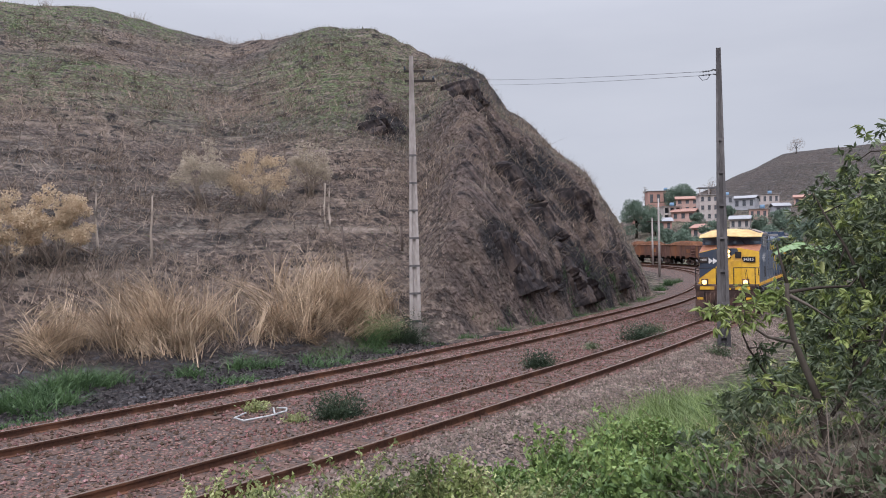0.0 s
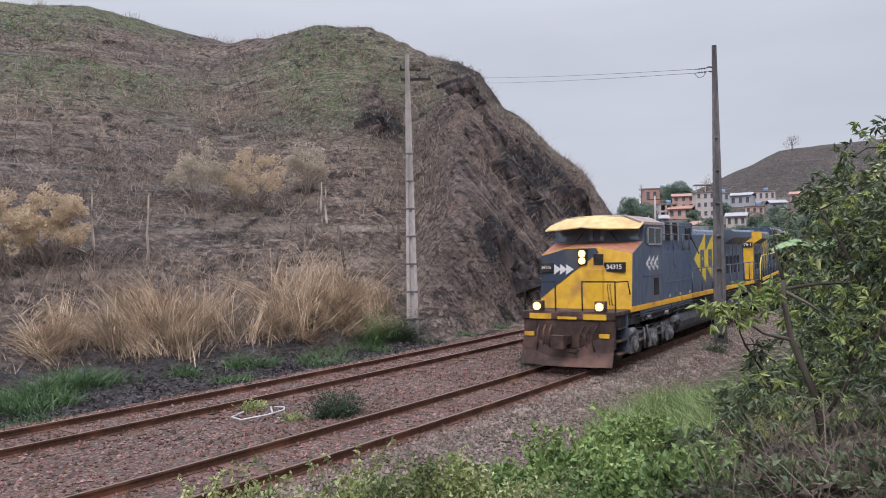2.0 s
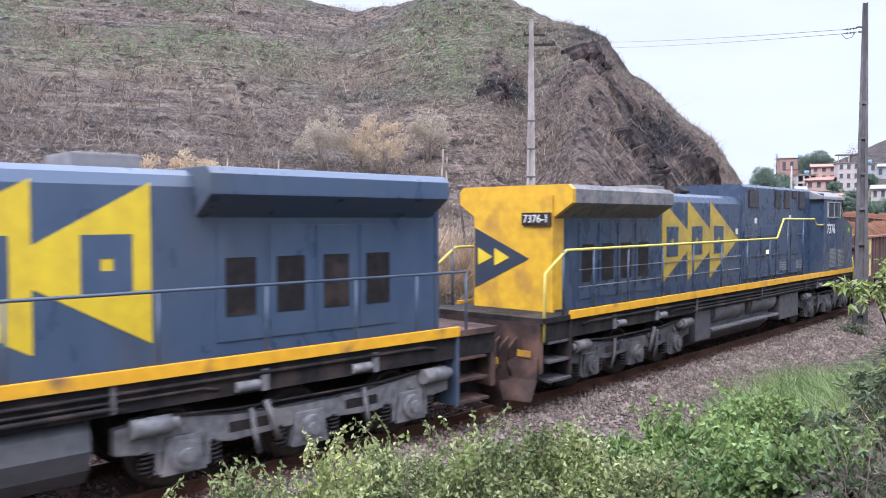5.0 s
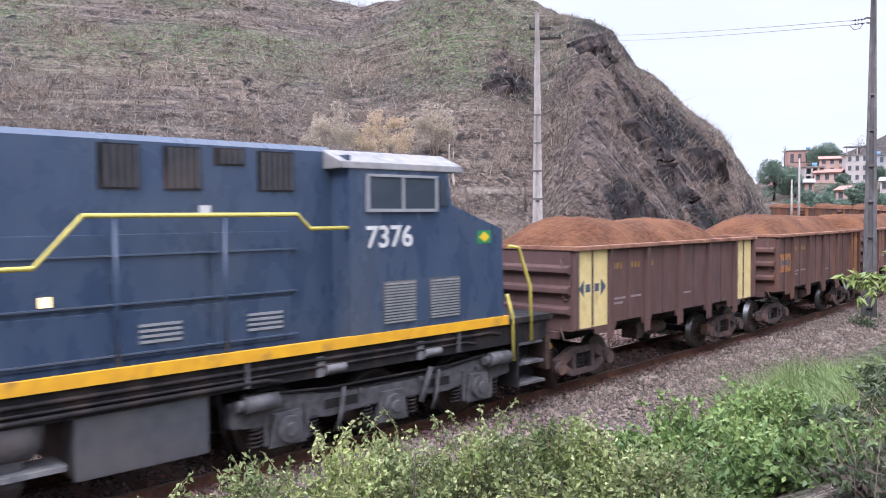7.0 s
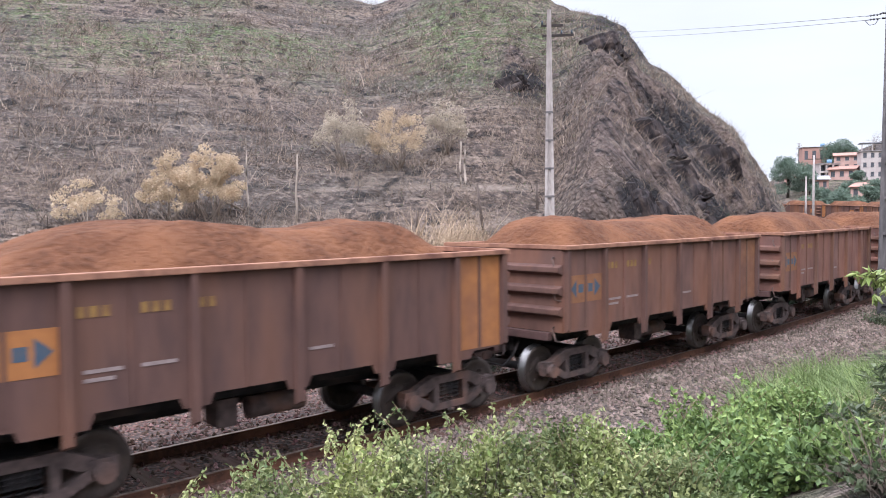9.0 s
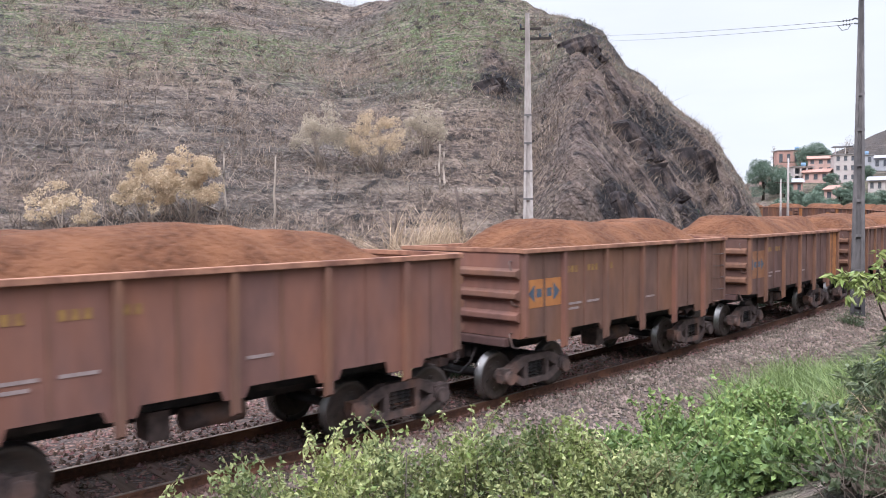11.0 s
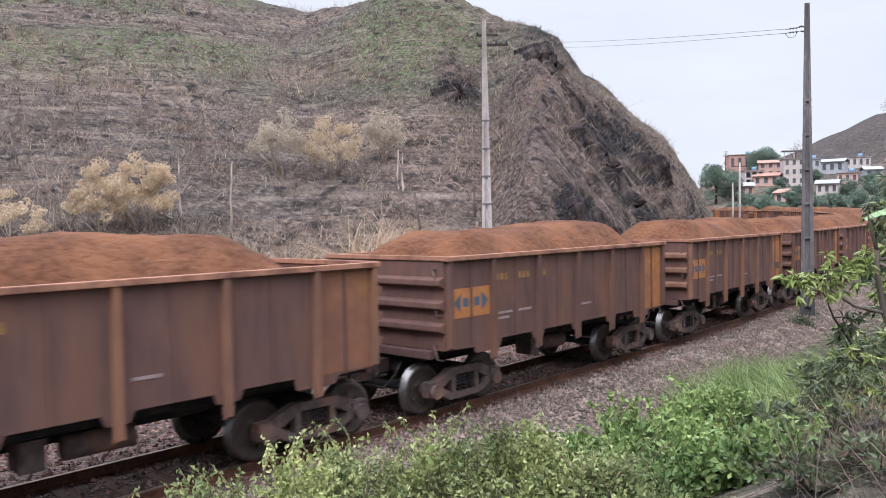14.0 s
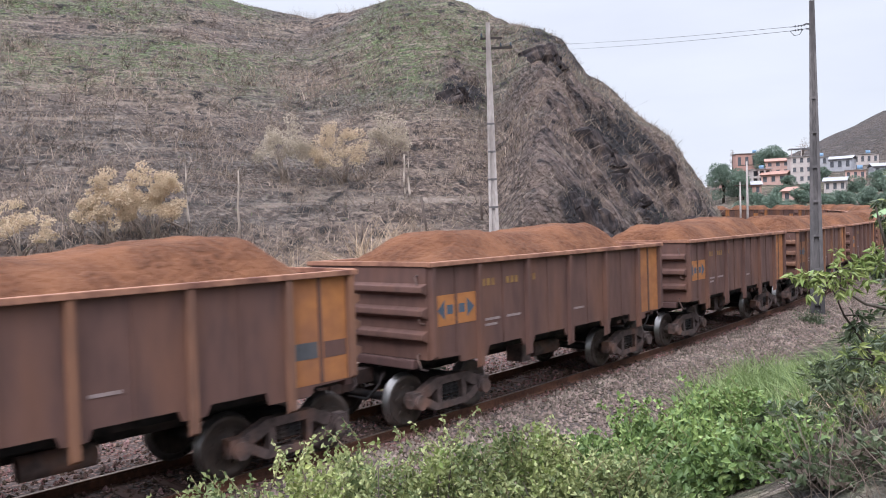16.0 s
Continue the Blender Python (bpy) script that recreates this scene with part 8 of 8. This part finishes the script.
M_SKYBLUE = surf("faded_blue_tank", (0.16, 0.26, 0.38), (0.13, 0.22, 0.33), 3, 0.6, 0)
house(15.5, 2.9, 4.1, 1.9, M_BRICK, "flat", 1, 4, "bare brick house with a flat roof", 1)
house(16.2, 2.0, 3.0, 1.2, M_PALE, "flat", 2, 3, "two-storey house with open verandas", 2, True)
house(17.2, 2.5, 3.5, 1.5, M_SALMON, "tile", 2, 3, "salmon house under a clay tile roof", 3)
house(16.9, 1.9, 2.6, 1.6, M_SALMON, "tile", 1, 3, "low salmon house under a clay tile roof", 4)
house(18.65, 1.9, 3.7, 1.3, M_PALE, "terrace", 3, 3, "pale three-storey house with a roof terrace", 5)
house(19.8, 2.3, 3.6, 0.9, M_GREYWALL, "flat", 2, 2, "narrow grey two-storey house", 6)
house(20.9, 2.6, 3.4, 1.4, M_GREYWALL, "tin", 1, 3, "grey house under a sheet roof", 7)
house(22.4, 2.9, 3.6, 1.5, M_PALE, "flat", 1, 4, "long pale house with a flat roof", 8)
house(20.6, 1.2, 1.9, 1.3, M_PALE, "tin", 1, 3, "white house under a pale sheet roof", 9)
house(24.6, 2.7, 3.3, 1.2, M_SALMON, "tile", 1, 3, "terracotta house on the slope", 10)
house(27.2, 2.4, 3.3, 1.1, M_GREYWALL, "terrace", 1, 2, "grey house with a white terrace roof", 11)
house(26.0, 2.4, 3.0, 1.1, M_PALE, "flat", 1, 3, "pale house with a flat roof", 12)
house(15.7, 1.2, 1.9, 0.9, M_BRICK, "tin", 1, 2, "small bare brick house", 13)
house(14.1, 1.6, 2.2, 1.0, M_BRICK, "tile", 1, 2, "small bare brick house under clay tiles", 14)
house(18.0, 0.6, 1.2, 1.2, M_SALMON, "tile", 1, 2, "small salmon house below the slope", 15)
house(21.8, 1.9, 2.5, 1.2, M_SALMON, "flat", 1, 3, "low salmon house with a flat roof", 16)
house(23.3, 2.1, 2.7, 1.0, M_GREYWALL, "tin", 1, 2, "low grey house under a sheet roof", 17)
house(29.3, 2.4, 3.2, 1.3, M_PALE, "tile", 1, 3, "pale house under clay tiles", 18)


def far_tree(az, base_el, top_el, half, label, seed, bare=False, lo=115):
    rng = np.random.RandomState(seed)
    r = find_r(az, base_el, lo, 430.0 if lo > 300 else 330.0)
    x, y = polar(az, r)
    z0 = ground_z(x, y)
    h = max(3.5 + r * math.tan(radians(top_el)) - z0, 3.0)
    rad = r * math.tan(radians(half))
    t = thing("far_tree", label, "tree", "trees on the far slope")
    part("trunk", Geo().tube([(x, y, z0 - 0.5), (x + 0.2, y, z0 + h * 0.35), (x, y, z0 + h * 0.7)], max(0.04 * h, 0.12), 8, 0.06), M_BARK, t)
    blobs = []
    for i in range(16):
        a, q = rng.uniform(0, 6.28), math.sqrt(rng.uniform())
        u = rng.uniform(0.12, 0.86)
        k = rad * (1.05 - abs(u - 0.5) * 0.9)
        blobs.append((x + math.cos(a) * q * k * 0.75, y + math.sin(a) * q * k * 0.75, z0 + h * u, rad * rng.uniform(0.38, 0.54)))
    for b in blobs[:7]:
        part("limb", Geo().tube([(x, y, z0 + h * 0.3), b[:3]], 0.1, 6, 0.03), M_BARK, t)
    c, d = puffs(blobs, (14 if bare else 230), 0.3, rng)
    s = 0.42
    v, f = leaf_quads(c, d, rng.uniform(0.3, 0.75, len(c)) * s * 1.6, rng.uniform(0.25, 0.5, len(c)) * s, rng)
    leaf_part("crown", v, f, M_GREEN_HAZED if not bare else M_STRAW_GREY, t)


for _i, (_a, _b, _t, _h) in enumerate([(13.7, 0.8, 3.7, 1.0), (14.6, 1.2, 3.3, 0.9), (15.0, 1.0, 2.6, 0.6), (16.7, 2.9, 4.7, 1.0), (17.9, 1.4, 2.5, 0.5), (17.3, 0.8, 1.8, 0.7), (19.0, 0.6, 1.9, 0.6),
                                       (19.9, 2.0, 2.9, 0.4), (16.2, 0.1, 1.3, 0.6), (21.8, 1.2, 2.2, 0.6), (23.2, 1.2, 2.6, 0.6), (25.4, 1.5, 2.9, 0.6), (28.4, 1.6, 3.0, 0.6), (14.9, -0.2, 1.0, 0.5), (17.6, -0.4, 0.9, 0.7), (20.0, -0.2, 1.1, 0.8), (22.4, 0.4, 1.6, 0.7), (16.8, -0.6, 1.3, 0.9), (15.6, 0.2, 1.5, 0.6), (18.4, 0.2, 1.5, 0.7), (21.0, 0.0, 1.4, 0.9), (23.6, 0.0, 2.2, 0.9), (25.0, 0.4, 2.6, 1.0)]):
    far_tree(_a, _b, _t, _h, "dark green broad tree among the houses", 400 + _i)
far_tree(18.7, 3.6, 5.0, 0.6, "thin half-bare tree above the houses", 431, True)
far_tree(24.2, 6.25, 7.2, 0.5, "lone bare tree on the far hill", 432, True, 350)
far_tree(14.35, 3.8, 4.9, 0.2, "slim palm-like tree above the houses", 433, True)


def street_pole(az, r, top_el):
    x, y = polar(az, r)
    z0 = ground_z(x, y)
    z1 = 3.5 + r * math.tan(radians(top_el))
    p = thing("power_pole", "slender grey concrete pole beside the far curve", "utility pole", "line of poles")
    part("shaft", Geo().tube([(x, y, z0 - 0.3), (x, y, z1)], 0.17, 8, 0.1), M_CONCRETE, p)
    part("crossarm", Geo().box(x - 0.8, x + 0.8, y - 0.06, y + 0.06, z1 - 0.5, z1 - 0.4), M_WOOD, p)


street_pole(15.25, 96.0, 3.6)
street_pole(14.8, 118.0, 2.2)


# ------------------------------------------------------------------ what moves: the train
def head_s(t):
    """Where the leading end stands on the line at t seconds."""
    return np.interp(t, [0, 0.5, 1.0, 1.5], [25.6, 20.95, 16.3, 11.38]) if t < 1.5 else 11.38 - 10.42 * (t - 1.5)


def ride(u0, length, a, b, backwards=False):
    """Rows for a vehicle whose nose is u0 behind the train's head and whose pivots lie a and b behind its nose."""
    rows = []
    for i in range(33):
        t = i * 0.5
        s = head_s(t) + u0
        p, _ = line_at(s + a)
        q, _ = line_at(s + b)
        p, q = Vector(p), Vector(q)
        d = (q - p).normalized()
        turn = -math.degrees(math.atan2(d.x, d.y))
        rise = math.degrees(math.asin(d.z))
        if backwards:
            o = p - d * a + d * length
            rows.append((t, pose(*o, -rise, 0, turn + 180)))
        else:
            rows.append((t, pose(*(p - d * a), rise, 0, turn)))
    return rows


def spin(y, r, sign):
    """Rows for a wheelset that rolls with the train."""
    rows = []
    for i in range(241):
        t = i / 15
        ang = (25.6 - head_s(t)) / r
        rows.append((t, Matrix.Translation((0, y, r)) @ Matrix.Rotation(sign * ang, 4, "X")))
    return rows


def motions():
    walk(LOCO_1, ride(0.0, 21.05, 3.75, 17.25))
    walk(LOCO_2, ride(22.19, 21.05, 3.8, 17.3, True))
    for i, w in enumerate(WAGON_LIST):
        walk(w, ride(WAGON_U0 + i * WAGON_PITCH, 8.5, 0.95, 7.55))
    for v, r, sg in [(LOCO_1, 0.53, 1), (LOCO_2, 0.53, -1)] + [(w, 0.45, 1) for w in WAGON_LIST]:
        for o in v.children:
            if o.name.startswith("wheelset"):
                walk(o, spin(o.location.y, r, sg))


motions()
